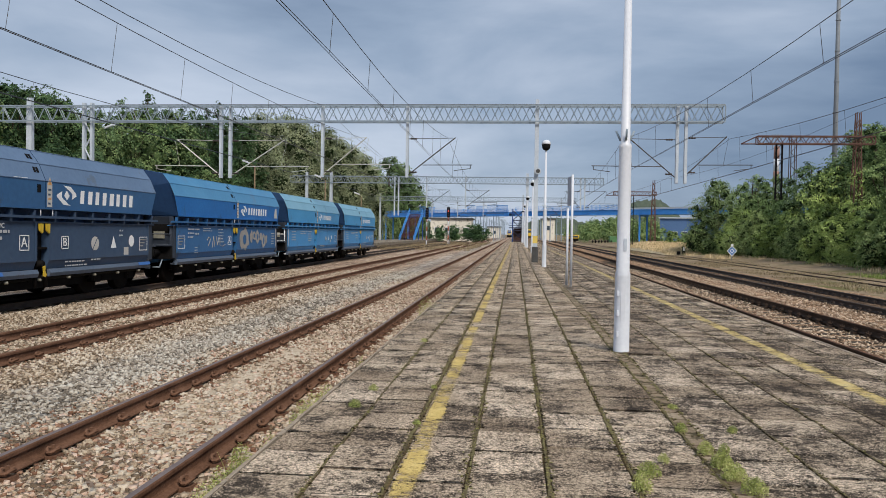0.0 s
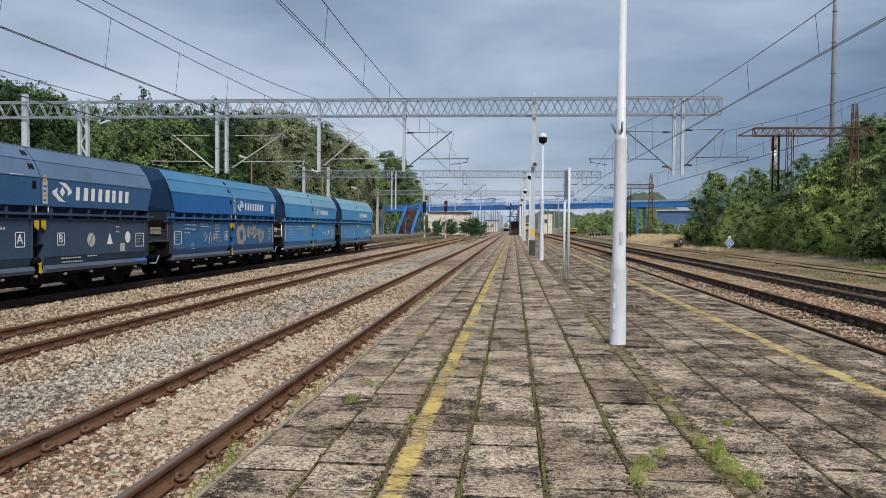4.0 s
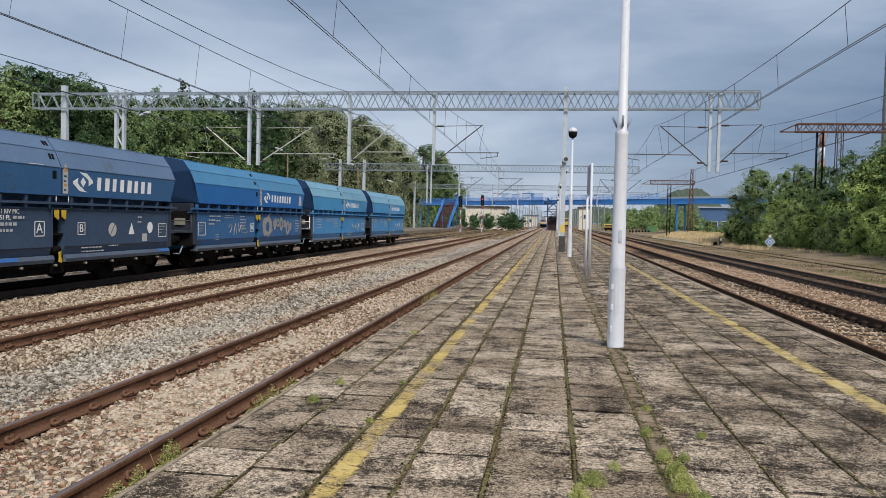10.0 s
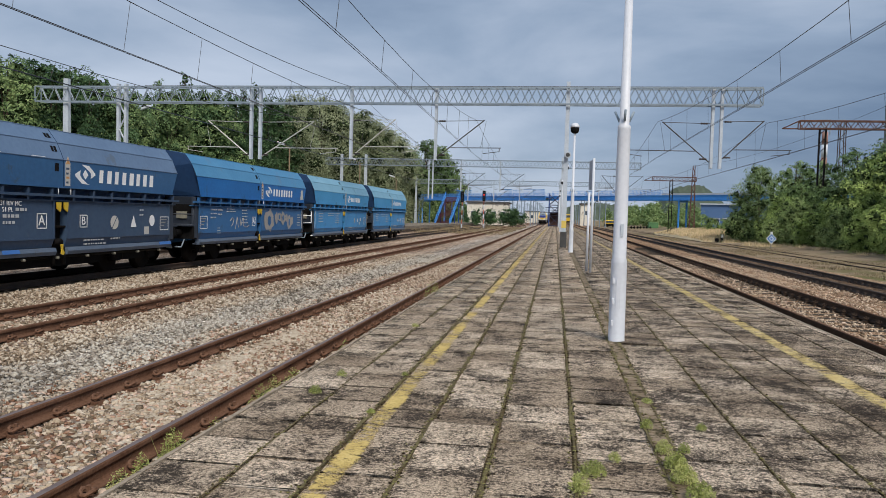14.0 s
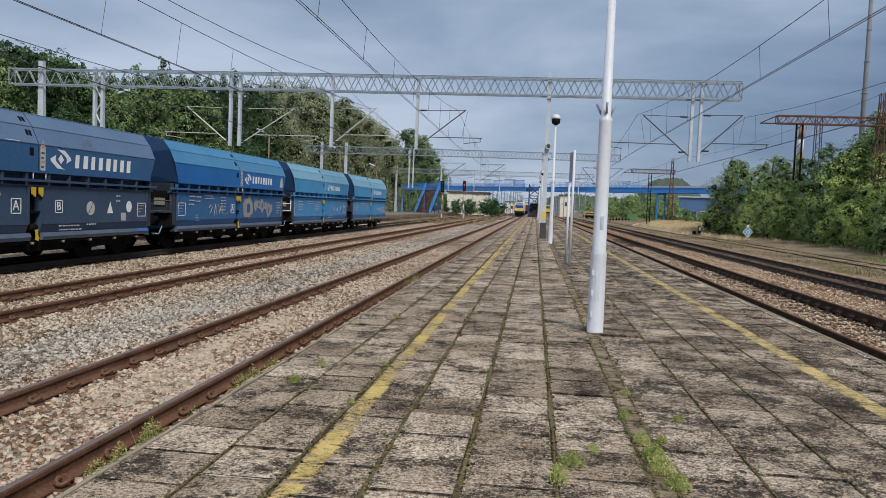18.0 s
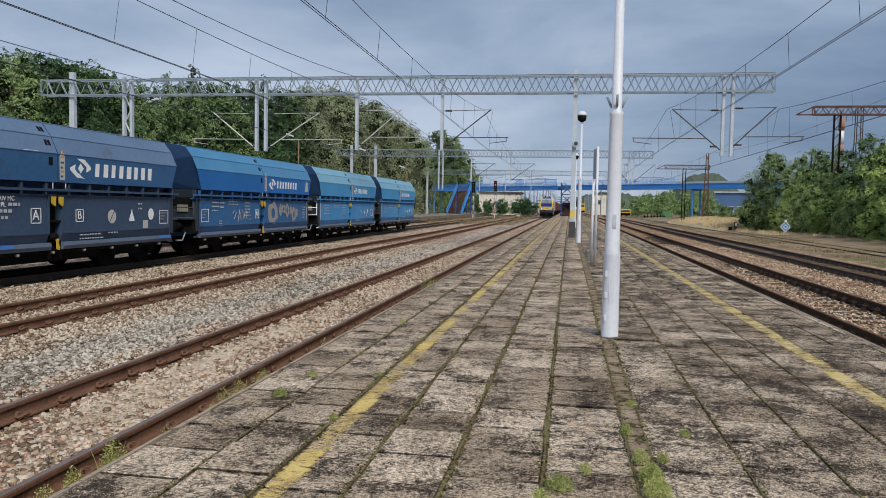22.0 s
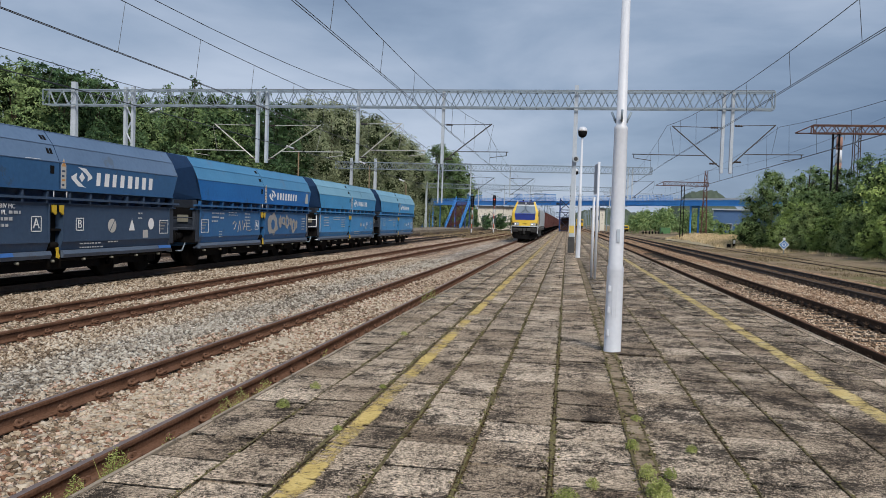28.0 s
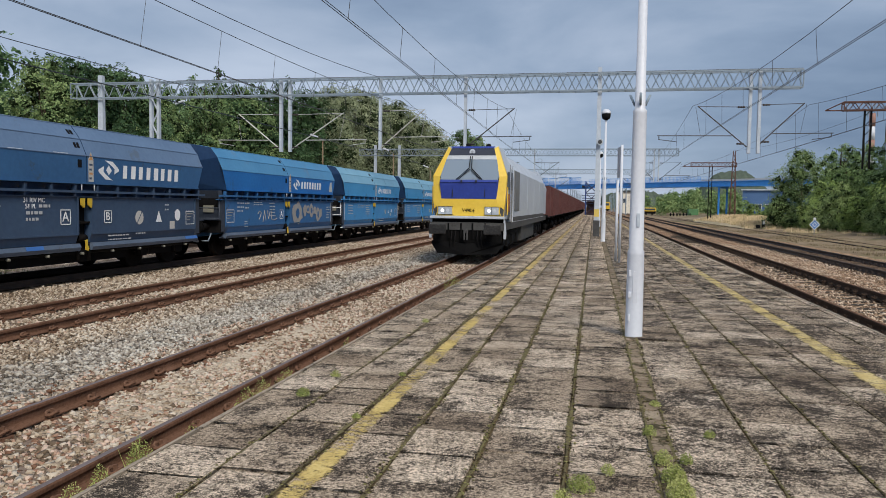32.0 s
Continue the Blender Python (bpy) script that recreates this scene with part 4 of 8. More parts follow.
# ---- overhead line gantries ----
# pale tone of the same tubes where they catch the light before trees
M["tube_lit"] = material("lit_pale_tube", [(0.42, 0.42, 0.39), (0.6, 0.6, 0.56)], 0.5, 0.1, scale=2, fine=12, bump=0.05)
def truss(bm, x0, x1, y, z0, z1, w=0.55, panel=0.86, r=0.037, mi=0, ends=(True, True)):
    n = max(1, round((x1 - x0) / panel))
    for side, yy in enumerate((y - w / 2, y + w / 2)):
        for z in (z0, z1):
            box(bm, x0, x1, yy - r, yy + r, z - r, z + r, mi)
        lo, hi = (z0, z1) if side == 0 else (z1, z0)
        for k in range(n):
            a, b = x0 + (x1 - x0) * k / n, x0 + (x1 - x0) * (k + 1) / n
            m = (a + b) / 2
            rod(bm, (a, yy, lo), (m, yy, hi), r * 0.68, None, 4, mi, False)
            rod(bm, (m, yy, hi), (b, yy, lo), r * 0.68, None, 4, mi, False)
    for k in range(n + 1):
        a = x0 + (x1 - x0) * k / n
        for z in (z0, z1):
            rod(bm, (a, y - w / 2, z), (a, y + w / 2, z), r * 0.55, None, 4, mi, False)
    for a, closed in zip((x0, x1), ends):
        for yy in (y - w / 2, y + w / 2) if closed else ():
            box(bm, a - r * 0.7, a + r * 0.7, yy - r * 0.9, yy + r * 0.9, z0 + r, z1 - r, mi)
    return bm


def drop_post(bm, x, y, z0, z1, s=0.072):
    box(bm, x - s, x + s, y - 0.12, y + 0.12, z0, z1)


def gantry(y, x0, x1, z0, z1, label, masts=(), lattice=(), drops=(), arms=(), post_bottom=-0.6, lit_below=-99):
    t = thing("overhead_line_gantry", label, "gantry", "gantries across the tracks", at=(0, y, 0))
    spans = [x0 + (x1 - x0) * k / 4 for k in range(5)]
    for a, b in zip(spans, spans[1:]):
        bm = bmesh.new()
        truss(bm, a, b, 0, z0, z1, ends=(a == spans[0], b == spans[-1]))
        part("truss_section", bm, M["galv"], t)
    for m in masts:
        bm = bmesh.new()
        w = 0.17
        prism(bm, [(-w * 1.2, -w), (w * 1.2, -w), (w * 1.2, w), (-w * 1.2, w)], post_bottom, z1 + 0.5, "z")
        for v in bm.verts:
            k = 1.0 if v.co.z < 0 else 0.72
            v.co.x, v.co.y = v.co.x * k + m, v.co.y * k
        part("mast", bm, M["post"], t)
    for m in lattice:
        bm = bmesh.new()
        for s in (-0.24, 0.24):
            box(bm, m + s - 0.075, m + s + 0.075, -0.12, 0.12, post_bottom, z1 + 0.2)
        k = post_bottom
        i = 0
        while k < z0:
            s = 0.2 if i % 2 else -0.2
            rod(bm, (m - s, 0, k), (m + s, 0, k + 0.75), 0.05, None, 4, 0, False)
            k += 0.75
            i += 1
        part("lattice_mast", bm, M["post"], t)
    for xs, bottom in drops:
        for m in xs:
            bm = bmesh.new()
            drop_post(bm, m, 0, bottom, z1)
            part("hanging_post", bm, M["post"], t)
    for m, tx, zb, ext in arms:
        bm = bmesh.new()
        s = 1 if tx > m else -1
        # cantilever: sloping tube, top tie, long horizontal tube and the steady arm that holds the wire
        rod(bm, (m, 0, zb + 0.25), (tx, 0, zb + 2.35), 0.034, None, 6)
        rod(bm, (m, 0, zb + 2.28), (tx, 0, zb + 2.33), 0.018, None, 5)
        hx = m + (tx - m) * 0.3
        rod(bm, (hx, 0, zb + 0.82), (tx + s * ext, 0, zb + 0.84), 0.025, None, 5)
        rod(bm, (tx + s * (ext - 0.1), 0, zb + 0.84), (tx + s * (ext - 0.1), 0, zb + 0.62), 0.022, None, 4)
        rod(bm, (tx + s * (ext - 0.1), 0, zb + 0.64), (tx + s * (ext - 1.0), 0, zb + 0.52), 0.018, None, 4)
        rod(bm, (tx + s * 0.1, 0, zb + 2.3), (hx + (tx - hx) * 0.9, 0, zb + 0.84), 0.008, None, 4)
        # lit or backlit copy of the tube colour, chosen by position across the tracks
        arm = part("cantilever_arm", bm, M["tube_lit"] if m < lit_below else M["arm"], t)
        for z, k in ((zb + 0.25, 0.0), (zb + 2.28, 0.0)):
            bm = bmesh.new()
            turned(bm, [(0.12, 0.03), (0.16, 0.06), (0.24, 0.035), (0.3, 0.06), (0.38, 0.035), (0.44, 0.06), (0.5, 0.03)], 8, 0, (m if s > 0 else m - 0.62, 0, z + (0.16 if z < zb + 1 else 0)), "x")
            part("insulator", bm, M["insul"], arm)
    return t


WIRE_Z, CARRIER_Z = 4.92, 6.85
gantry(41.0, -30.6, 10.93, 7.72, 8.6, "long pale steel lattice gantry with hanging posts over the tracks", masts=(-28.7,), lattice=(-25.1,),
       drops=(((-17.05, -16.5), 4.5), ((-11.1,), 4.6), ((-6.25,), 4.62), ((8.5, 8.95), 4.42)),
       arms=((-17.05, -19.7, 4.35, 1.3), (-16.5, -13.29, 4.35, 1.4), (-11.05, -8.56, 4.5, 1.4), (-6.2, -3.55, 4.5, 0.95), (8.4, 5.95, 4.5, 2.0), (8.98, 11.1, 4.6, 1.4)), lit_below=-10)


def platform_mast():
    t = thing("gantry_mast", "tall pale mast on the platform with a yellow band", "mast", at=(0.95, 41.0, 0))
    bm = bmesh.new()
    w = 0.125
    prism(bm, [(-w, -w), (w, -w), (w, w), (-w, w)], 0.85, 8.95, "z")
    for v in bm.verts:
        if v.co.z > 5:
            v.co.x, v.co.y = v.co.x * 0.8, v.co.y * 0.8
    part("shaft", bm, M["post"], t)
    bm = bmesh.new()
    box(bm, -0.17, 0.17, -0.17, 0.17, -0.02, 0.85, 0, 0.02)
    part("foundation", bm, M["dark_base"], t, "dark tarred concrete foot")
    bm = bmesh.new()
    box(bm, -0.131, 0.131, -0.131, 0.131, 1.05, 1.45)
    part("warning_band", bm, M["mast_y"], t, "yellow painted band")
    bm = bmesh.new()
    turned(bm, [(-0.36, 0.17), (-0.34, 0.18), (-0.26, 0.15), (-0.2, 0.08), (-0.12, 0.07)], 18, 0, (0.08, 0, 5.0), "y")
    sp = part("loudspeaker", bm, M["post"], t, "round grey horn loudspeaker")
    bm = bmesh.new()
    turned(bm, [(-0.368, 0.11), (-0.364, 0.11)], 18, 0, (0.08, 0, 5.0), "y")
    part("horn_mouth", bm, M["dark_base"], sp)
    return t


platform_mast()
gantry(91.0, -28.2, 10.3, 7.6, 8.4, "pale lattice gantry farther along the tracks", masts=(-26.2, -23.1, -1.0 + 2.2), drops=(((-15.1, -14.6), 3.6), ((-11.1,), 4.6), ((-6.3,), 4.6), ((7.6, 8.1), 4.6)),
       arms=((-11.1, -8.2, 4.5, 1.0), (-6.3, -3.4, 4.5, 1.0), (7.6, 5.8, 4.5, 1.0), (8.1, 10.6, 4.5, 1.0)))
gantry(141.0, -28.4, 11.0, 7.6, 8.4, "distant pale lattice gantry near the footbridge", masts=(-26.0, 1.2), drops=(((-16.0,), 4.4), ((-11.1,), 4.6), ((-6.3,), 4.6), ((8.3,), 4.6)),
       arms=((-11.1, -8.2, 4.5, 1.0), (-6.3, -3.4, 4.5, 1.0), (8.3, 6.0, 4.5, 1.0)))


# ---- overhead wires ----
def strand(pts, r, seg=4):
    """One continuous thin wire through the points."""
    bm = bmesh.new()
    last = None
    for p in pts:
        ring = [bm.verts.new((p[0] + r * math.cos(2 * math.pi * k / seg), p[1], p[2] + r * math.sin(2 * math.pi * k / seg))) for k in range(seg)]
        if last:
            for k in range(seg):
                bm.faces.new((last[k], last[(k + 1) % seg], ring[(k + 1) % seg], ring[k]))
        last = ring
    return bm


def wire_run(name, x, supports, label, sag, first, gap):
    """One contact wire, its sagging carrier and the droppers between them."""
    t = thing(name, label, "overhead wire", "overhead wires above the tracks")
    con, car = [], []
    for a, b in zip(supports, supports[1:]):
        n = 14
        for k in range(n + 1):
            u = k / n
            y = a[0] + (b[0] - a[0]) * u
            xx = x + (a[1] + (b[1] - a[1]) * u)
            z = CARRIER_Z - 4 * u * (1 - u) * sag
            cur = (Vector((xx, y, WIRE_Z)), Vector((xx, y, z)))
            con.append(cur[0]), car.append(cur[1])
        y = first + gap * math.ceil((a[0] + 1.5 - first) / gap)
        while y < b[0] - 1.5 and y < 92:
            u = (y - a[0]) / (b[0] - a[0])
            xx = x + (a[1] + (b[1] - a[1]) * u)
            bm = bmesh.new()
            rod(bm, (xx, y - 0.12, WIRE_Z), (xx, y + 0.12, CARRIER_Z - 4 * u * (1 - u) * sag), 0.006, None, 4, 0, False)
            part("dropper", bm, M["wire"], t)
            y += gap
    for off in (-0.03, 0.03):
        part("contact_wire", strand([p + Vector((off, 0, 0)) for p in con], 0.0085), M["wire"], t)
    part("carrier_wire", strand(car, 0.010), M["wire"], t)


for key, near, lab, sag, first, gap in (("left_1", (0.07, -0.48), "paired overhead wires above the platform track", 1.13, 13.4, 3.9), ("left_2", (-0.65, -0.65), "paired overhead wires above the second track", 0.8, 15.0, 3.4),
                                        ("left_3", (-0.2, -0.2), "paired overhead wires above the wagons", 1.42, 18.4, 3.9),
                                        ("right_1", (-0.92, -1.03), "paired overhead wires on the far side of the platform", 1.09, 14.6, 4.3), ("right_2", (0.0, 0.3), "paired overhead wires above the outer track", 1.0, 14.0, 4.2)):
    wire_run("overhead_wires", {"right_1": 6.72, "right_2": 11.0}.get(key, TRACKS[key]), [(-9, near[0]), (41, near[1]), (91, near[1] * 0.6), (141, near[1] * 0.6), (241, near[1] * 0.6)], lab, sag, first, gap)


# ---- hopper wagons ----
# roof paints (_l) are lightened for skylight, w_end is darkened for shade
M["w_grey_l"] = material("grey_blue_lit_roof_paint", [(0.0902, 0.15, 0.252), (0.129, 0.204, 0.329)], 0.55, scale=0.8, fine=9, bump=0.1, stain=(0.10, 0.14, 0.20), stain_scale=1.2, stain_cut=0.56)
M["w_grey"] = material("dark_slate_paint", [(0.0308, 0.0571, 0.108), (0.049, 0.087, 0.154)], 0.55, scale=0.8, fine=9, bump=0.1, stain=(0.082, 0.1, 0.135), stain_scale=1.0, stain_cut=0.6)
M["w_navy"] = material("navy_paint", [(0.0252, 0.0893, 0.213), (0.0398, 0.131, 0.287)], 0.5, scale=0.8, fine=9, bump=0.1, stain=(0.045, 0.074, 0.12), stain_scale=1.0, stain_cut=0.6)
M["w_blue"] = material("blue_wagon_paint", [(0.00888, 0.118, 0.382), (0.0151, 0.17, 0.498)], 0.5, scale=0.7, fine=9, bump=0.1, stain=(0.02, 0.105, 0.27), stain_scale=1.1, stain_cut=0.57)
M["w_blue_l"] = material("dusty_blue_lit_roof_paint", [(0.0528, 0.2, 0.383), (0.084, 0.263, 0.464)], 0.55, scale=0.7, fine=9, bump=0.1, stain=(0.10, 0.215, 0.36), stain_scale=1.1, stain_cut=0.55)
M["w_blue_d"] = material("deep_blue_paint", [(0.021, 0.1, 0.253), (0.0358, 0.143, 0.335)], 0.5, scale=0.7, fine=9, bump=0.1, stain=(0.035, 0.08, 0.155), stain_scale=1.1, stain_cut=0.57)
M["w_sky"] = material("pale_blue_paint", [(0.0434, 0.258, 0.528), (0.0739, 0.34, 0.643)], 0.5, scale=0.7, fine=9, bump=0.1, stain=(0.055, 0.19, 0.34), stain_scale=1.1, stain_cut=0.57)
M["w_sky_l"] = material("faded_pale_blue_lit_roof_paint", [(0.155, 0.345, 0.483), (0.213, 0.414, 0.552)], 0.55, scale=0.7, fine=9, bump=0.1, stain=(0.115, 0.26, 0.385), stain_scale=1.1, stain_cut=0.57)
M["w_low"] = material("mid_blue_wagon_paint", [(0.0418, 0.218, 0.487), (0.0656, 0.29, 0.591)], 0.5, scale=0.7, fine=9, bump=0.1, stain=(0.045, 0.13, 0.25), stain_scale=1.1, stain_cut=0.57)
M["w_end"] = material("shaded_navy_end_paint", [(0.012, 0.036, 0.1), (0.019, 0.06, 0.15)], 0.5, scale=0.8, fine=9, bump=0.1, stain=(0.03, 0.045, 0.07), stain_scale=1.0, stain_cut=0.6)
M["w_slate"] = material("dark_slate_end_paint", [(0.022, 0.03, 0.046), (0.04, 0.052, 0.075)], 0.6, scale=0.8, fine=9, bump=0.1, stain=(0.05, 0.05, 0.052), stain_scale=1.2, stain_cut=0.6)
M["mark"] = material("white_stencil_paint", [(0.735, 0.745, 0.756), (0.861, 0.871, 0.882)], 0.6, scale=3, fine=30, bump=0)
M["latch_y"] = material("yellow_latch_paint", [(0.55, 0.37, 0.02), (0.68, 0.48, 0.05)], 0.5, scale=3, fine=30, bump=0.1)
M["mark_dim"] = material("faded_white_stencil_paint", [(0.408, 0.427, 0.445), (0.517, 0.534, 0.551)], 0.6, scale=3, fine=30, bump=0)
M["mark_old"] = material("yellowed_white_paint", [(0.45, 0.44, 0.41), (0.56, 0.55, 0.52)], 0.6, scale=3, fine=30, bump=0)
M["warn"] = material("orange_warning_label", [(0.5, 0.23, 0.06), (0.62, 0.35, 0.15)], 0.6, scale=6, fine=40, bump=0)
M["graf"] = material("grey_spray_paint", [(0.26, 0.25, 0.24), (0.36, 0.35, 0.33)], 0.7, scale=3, fine=20, bump=0)
M["board"] = material("pale_board_paint", [(0.17, 0.165, 0.13), (0.27, 0.26, 0.21)], 0.6, scale=6, fine=30, bump=0)
M["sill"] = material("dusty_slate_sill_paint", [(0.0638, 0.0902, 0.135), (0.106, 0.142, 0.2)], 0.6, scale=1.2, fine=12, bump=0.1, stain=(0.07, 0.075, 0.085), stain_scale=2, stain_cut=0.57)
M["bluechip"] = material("bright_blue_paint_patch", [(0.035, 0.12, 0.36), (0.05, 0.16, 0.45)], 0.5, scale=3, fine=20, bump=0)
# grimy steel, darkened further for the shade it stands in
M["wheel"] = material("grimy_shaded_wheel_steel", [(0.00594, 0.00486, 0.00432), (0.0135, 0.0113, 0.00996)], 0.85, 0.0, scale=5, fine=30, bump=0.2)
HULL = [(1.45, 1.98), (1.45, 2.655), (1.27, 3.07), (1.02, 3.40), (0.3, 3.52)]


def wheel_mesh(r=0.46):
    bm = bmesh.new()
    turned(bm, [(-0.07, r * 0.3), (-0.065, r * 0.86), (-0.07, r * 0.9), (-0.07, r), (0.06, r - 0.012), (0.068, r - 0.012), (0.09, r + 0.028), (0.11, r + 0.02), (0.11, r * 0.9), (0.06, r * 0.85), (0.05, r * 0.3)], 24, axis="x")
    return to_mesh("wheel", bm, M["wheel"])


WHEEL = wheel_mesh()


def bogie(t, y, side_mat, zr):
    """A two-axle bogie with its frames, springs, boxes and wheels. zr: the height of the rail in the thing's space."""
    bm = bmesh.new()
    for s in (-1, 1):
        prism(bm, [(y - 1.25, zr + 0.46), (y - 0.55, zr + 0.34), (y + 0.55, zr + 0.34), (y + 1.25, zr + 0.46), (y + 1.2, zr + 0.62), (y + 0.5, zr + 0.7), (y - 0.5, zr + 0.7), (y - 1.2, zr + 0.62)], s * 1.02 - 0.05, s * 1.02 + 0.05, "x")
        for d in (-0.9, 0.9):
            box(bm, s * 1.0 - 0.1, s * 1.0 + 0.14, y + d - 0.14, y + d + 0.14, zr + 0.33, zr + 0.6)
            for e in (-0.2, 0.2):
                rod(bm, (s * 1.08, y + d + e, zr + 0.36), (s * 1.08, y + d + e, zr + 0.66), 0.07, None, 8)
    box(bm, -1.0, 1.0, y - 0.15, y + 0.15, zr + 0.45, zr + 0.78)
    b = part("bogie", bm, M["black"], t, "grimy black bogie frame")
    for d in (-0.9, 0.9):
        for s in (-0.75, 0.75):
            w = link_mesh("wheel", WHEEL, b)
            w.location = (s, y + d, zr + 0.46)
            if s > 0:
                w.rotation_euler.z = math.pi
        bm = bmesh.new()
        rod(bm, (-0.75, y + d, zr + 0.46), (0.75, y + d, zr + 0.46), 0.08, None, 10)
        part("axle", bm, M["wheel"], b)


def buffers(t, y, s, z, mat, x=0.875):
    for bx in (-x, x):
        bm = bmesh.new()
        turned(bm, [(0, 0.11), (s * 0.38, 0.11), (s * 0.38, 0.075), (s * 0.58, 0.075), (s * 0.58, 0.22), (s * 0.62, 0.225)], 14, 0, (bx, y, z), "y")
        part("buffer", bm, mat, t)
    bm = bmesh.new()
    rod(bm, (0, y, z - 0.02), (0, y + s * 0.35, z - 0.06), 0.05)
    rod(bm, (0.06, y + s * 0.3, z), (0.05, y + s * 0.45, z - 0.35), 0.022)
    rod(bm, (-0.06, y + s * 0.3, z), (-0.05, y + s * 0.45, z - 0.35), 0.022)
    part("screw_coupling", bm, M["black"], t)


def plate(name, t, outline, x, mat, label=""):
    """A flat marking on the side facing the platform; the outline is in y, z."""
    bm = bmesh.new()
    prism(bm, outline, x, x + 0.004, "x")
    return part(name, bm, mat, t, label)


def rect(y0, y1, z0, z1, sl=0.0):
    return [(y0, z0), (y1, z0), (y1 + sl, z1), (y0 + sl, z1)]


def disc(y, z, ry, rz, n=20):
    return [(y + ry * math.cos(2 * math.pi * k / n), z + rz * math.sin(2 * math.pi * k / n)) for k in range(n)]


def brand_mark(t, y, z, k, x):
    """The company's mark as plain white shapes: two hooked leaves round a dark lozenge, and a row of eight slanted bars."""
    bm = bmesh.new()
    prism(bm, [(y + a * k, z + b * k) for a, b in ((-0.15, 0.25), (0.16, 0.235), (0.40, 0.06), (0.42, 0.0), (0.23, -0.09), (0.24, 0.04), (0.16, 0.10), (0.02, 0.17), (-0.06, 0.21))], x, x + 0.004, "x")
    part("mark_leaf", bm, M["mark"], t)
    bm = bmesh.new()
    prism(bm, [(y + a * k, z + b * k) for a, b in ((0.17, -0.25), (-0.14, -0.235), (-0.40, -0.06), (-0.42, 0.0), (-0.2, 0.10), (-0.22, -0.03), (-0.14, -0.10), (-0.02, -0.16), (0.05, -0.21))], x, x + 0.004, "x")
    part("mark_leaf", bm, M["mark"], t)
    bm = bmesh.new()
    prism(bm, [(y - 0.11 * k, z), (y, z - 0.12 * k), (y + 0.12 * k, z), (y, z + 0.13 * k)], x, x + 0.004, "x")
    part("mark_lozenge", bm, M["mark"], t)
    a, lw = y + 0.59 * k, 0.357 * k
    for i, wide in enumerate((0.46, 0.54, 0.46, 0.5, 0.58, 0.48, 0.52, 0.52)):
        bm = bmesh.new()
        prism(bm, rect(a + i * lw, a + i * lw + lw * wide, z - 0.185 * k, z + 0.16 * k, 0.03 * k), x, x + 0.004, "x")
        part("mark_bar", bm, M["mark"], t)


def hopper_wagon(y, hull_mat, roof_mat, low_mat, end_mat, label, marks, brand=1.0, rail_mat=None, scratches=()):
    t = thing("hopper_wagon", label, "freight wagon", "parked hopper wagons", at=(TRACKS["left_3"], y, 0))
    L = 5.62
    # upper hull in two halves with a seam between them
    for y0, y1 in ((-L, -0.012), (0.012, L)):
        bm = bmesh.new()
        prof = [(x, z) for x, z in HULL] + [(-x, z) for x, z in reversed(HULL)]
        prism(bm, prof, y0, y1, "y")
        for v in bm.verts:
            # the ends lean in towards the foot of the hull
            if abs(v.co.y) > 1 and v.co.z < 2.6:
                v.co.y -= math.copysign(0.3, v.co.y)
        bm.normal_update()
        # light put into colour by facet: pale towards the sky, dark on the ends
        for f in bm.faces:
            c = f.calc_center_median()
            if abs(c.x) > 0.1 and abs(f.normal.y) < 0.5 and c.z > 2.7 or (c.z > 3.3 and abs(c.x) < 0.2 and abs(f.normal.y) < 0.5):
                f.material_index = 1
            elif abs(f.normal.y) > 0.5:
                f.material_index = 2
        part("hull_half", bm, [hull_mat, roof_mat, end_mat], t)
    # thin edge strips along the creases, and roof flaps
    bm = bmesh.new()
    for (x, z) in HULL[1:4]:
        for s in (-1, 1):
            rod(bm, (s * (x + 0.002), -L, z), (s * (x + 0.002), L, z), 0.014, None, 5)
    part("roof_seams", bm, roof_mat, t)
    bm = bmesh.new()
    for s in (-1, 1):
        box(bm, s * 1.46 - 0.02, s * 1.46 + 0.02, -L + 0.3, L - 0.3, 1.96, 2.0)
    part("hull_edge", bm, hull_mat, t)
    # ledge with brackets below the hull
    # recess below the hull in the dark end tone, its shade painted on
    bm = bmesh.new()
    box(bm, -1.2, 1.2, -L + 0.3, L - 0.3, 1.6, 1.96)
    part("hull_throat", bm, end_mat, t)
    for s in (-1, 1):
        bm = bmesh.new()
        box(bm, s * 1.42 - 0.05, s * 1.42 + 0.05, -L - 0.1, L + 0.1, 1.74, 1.80)
        part("ledge_rail", bm, low_mat, t)
    bm = bmesh.new()
    box(bm, 1.2, 1.40, -L, L, 1.63, 1.66)
    part("ledge", bm, low_mat, t)
    for k in range(14):
        yy = -L + 0.25 + k * (2 * L - 0.5) / 13
        bm = bmesh.new()
        prism(bm, [(1.2, 1.66), (1.44, 1.66), (1.46, 1.93), (1.36, 1.93)], yy - 0.035, yy + 0.035, "y")
        part("ledge_bracket", bm, low_mat, t)
    # lower body in two doors, leaning in at the foot
    for y0, y1 in ((-L + 0.34, -0.24), (0.24, L - 0.34)):
        bm = bmesh.new()
        prism(bm, [(1.36, 1.63), (1.38, 0.72), (1.30, 0.5), (0.4, 0.35), (-0.4, 0.35), (-1.30, 0.5), (-1.38, 0.72), (-1.36, 1.63)], y0, y1, "y")
        d = part("discharge_door", bm, low_mat, t)
        bm = bmesh.new()
        prism(bm, [(1.30, 0.49), (1.40, 0.49), (1.44, 0.40), (1.40, 0.31), (1.2, 0.31)], y0 - 0.02, y1 + 0.02, "y")
        part("door_sill", bm, M["sill"], d)
        bm = bmesh.new()
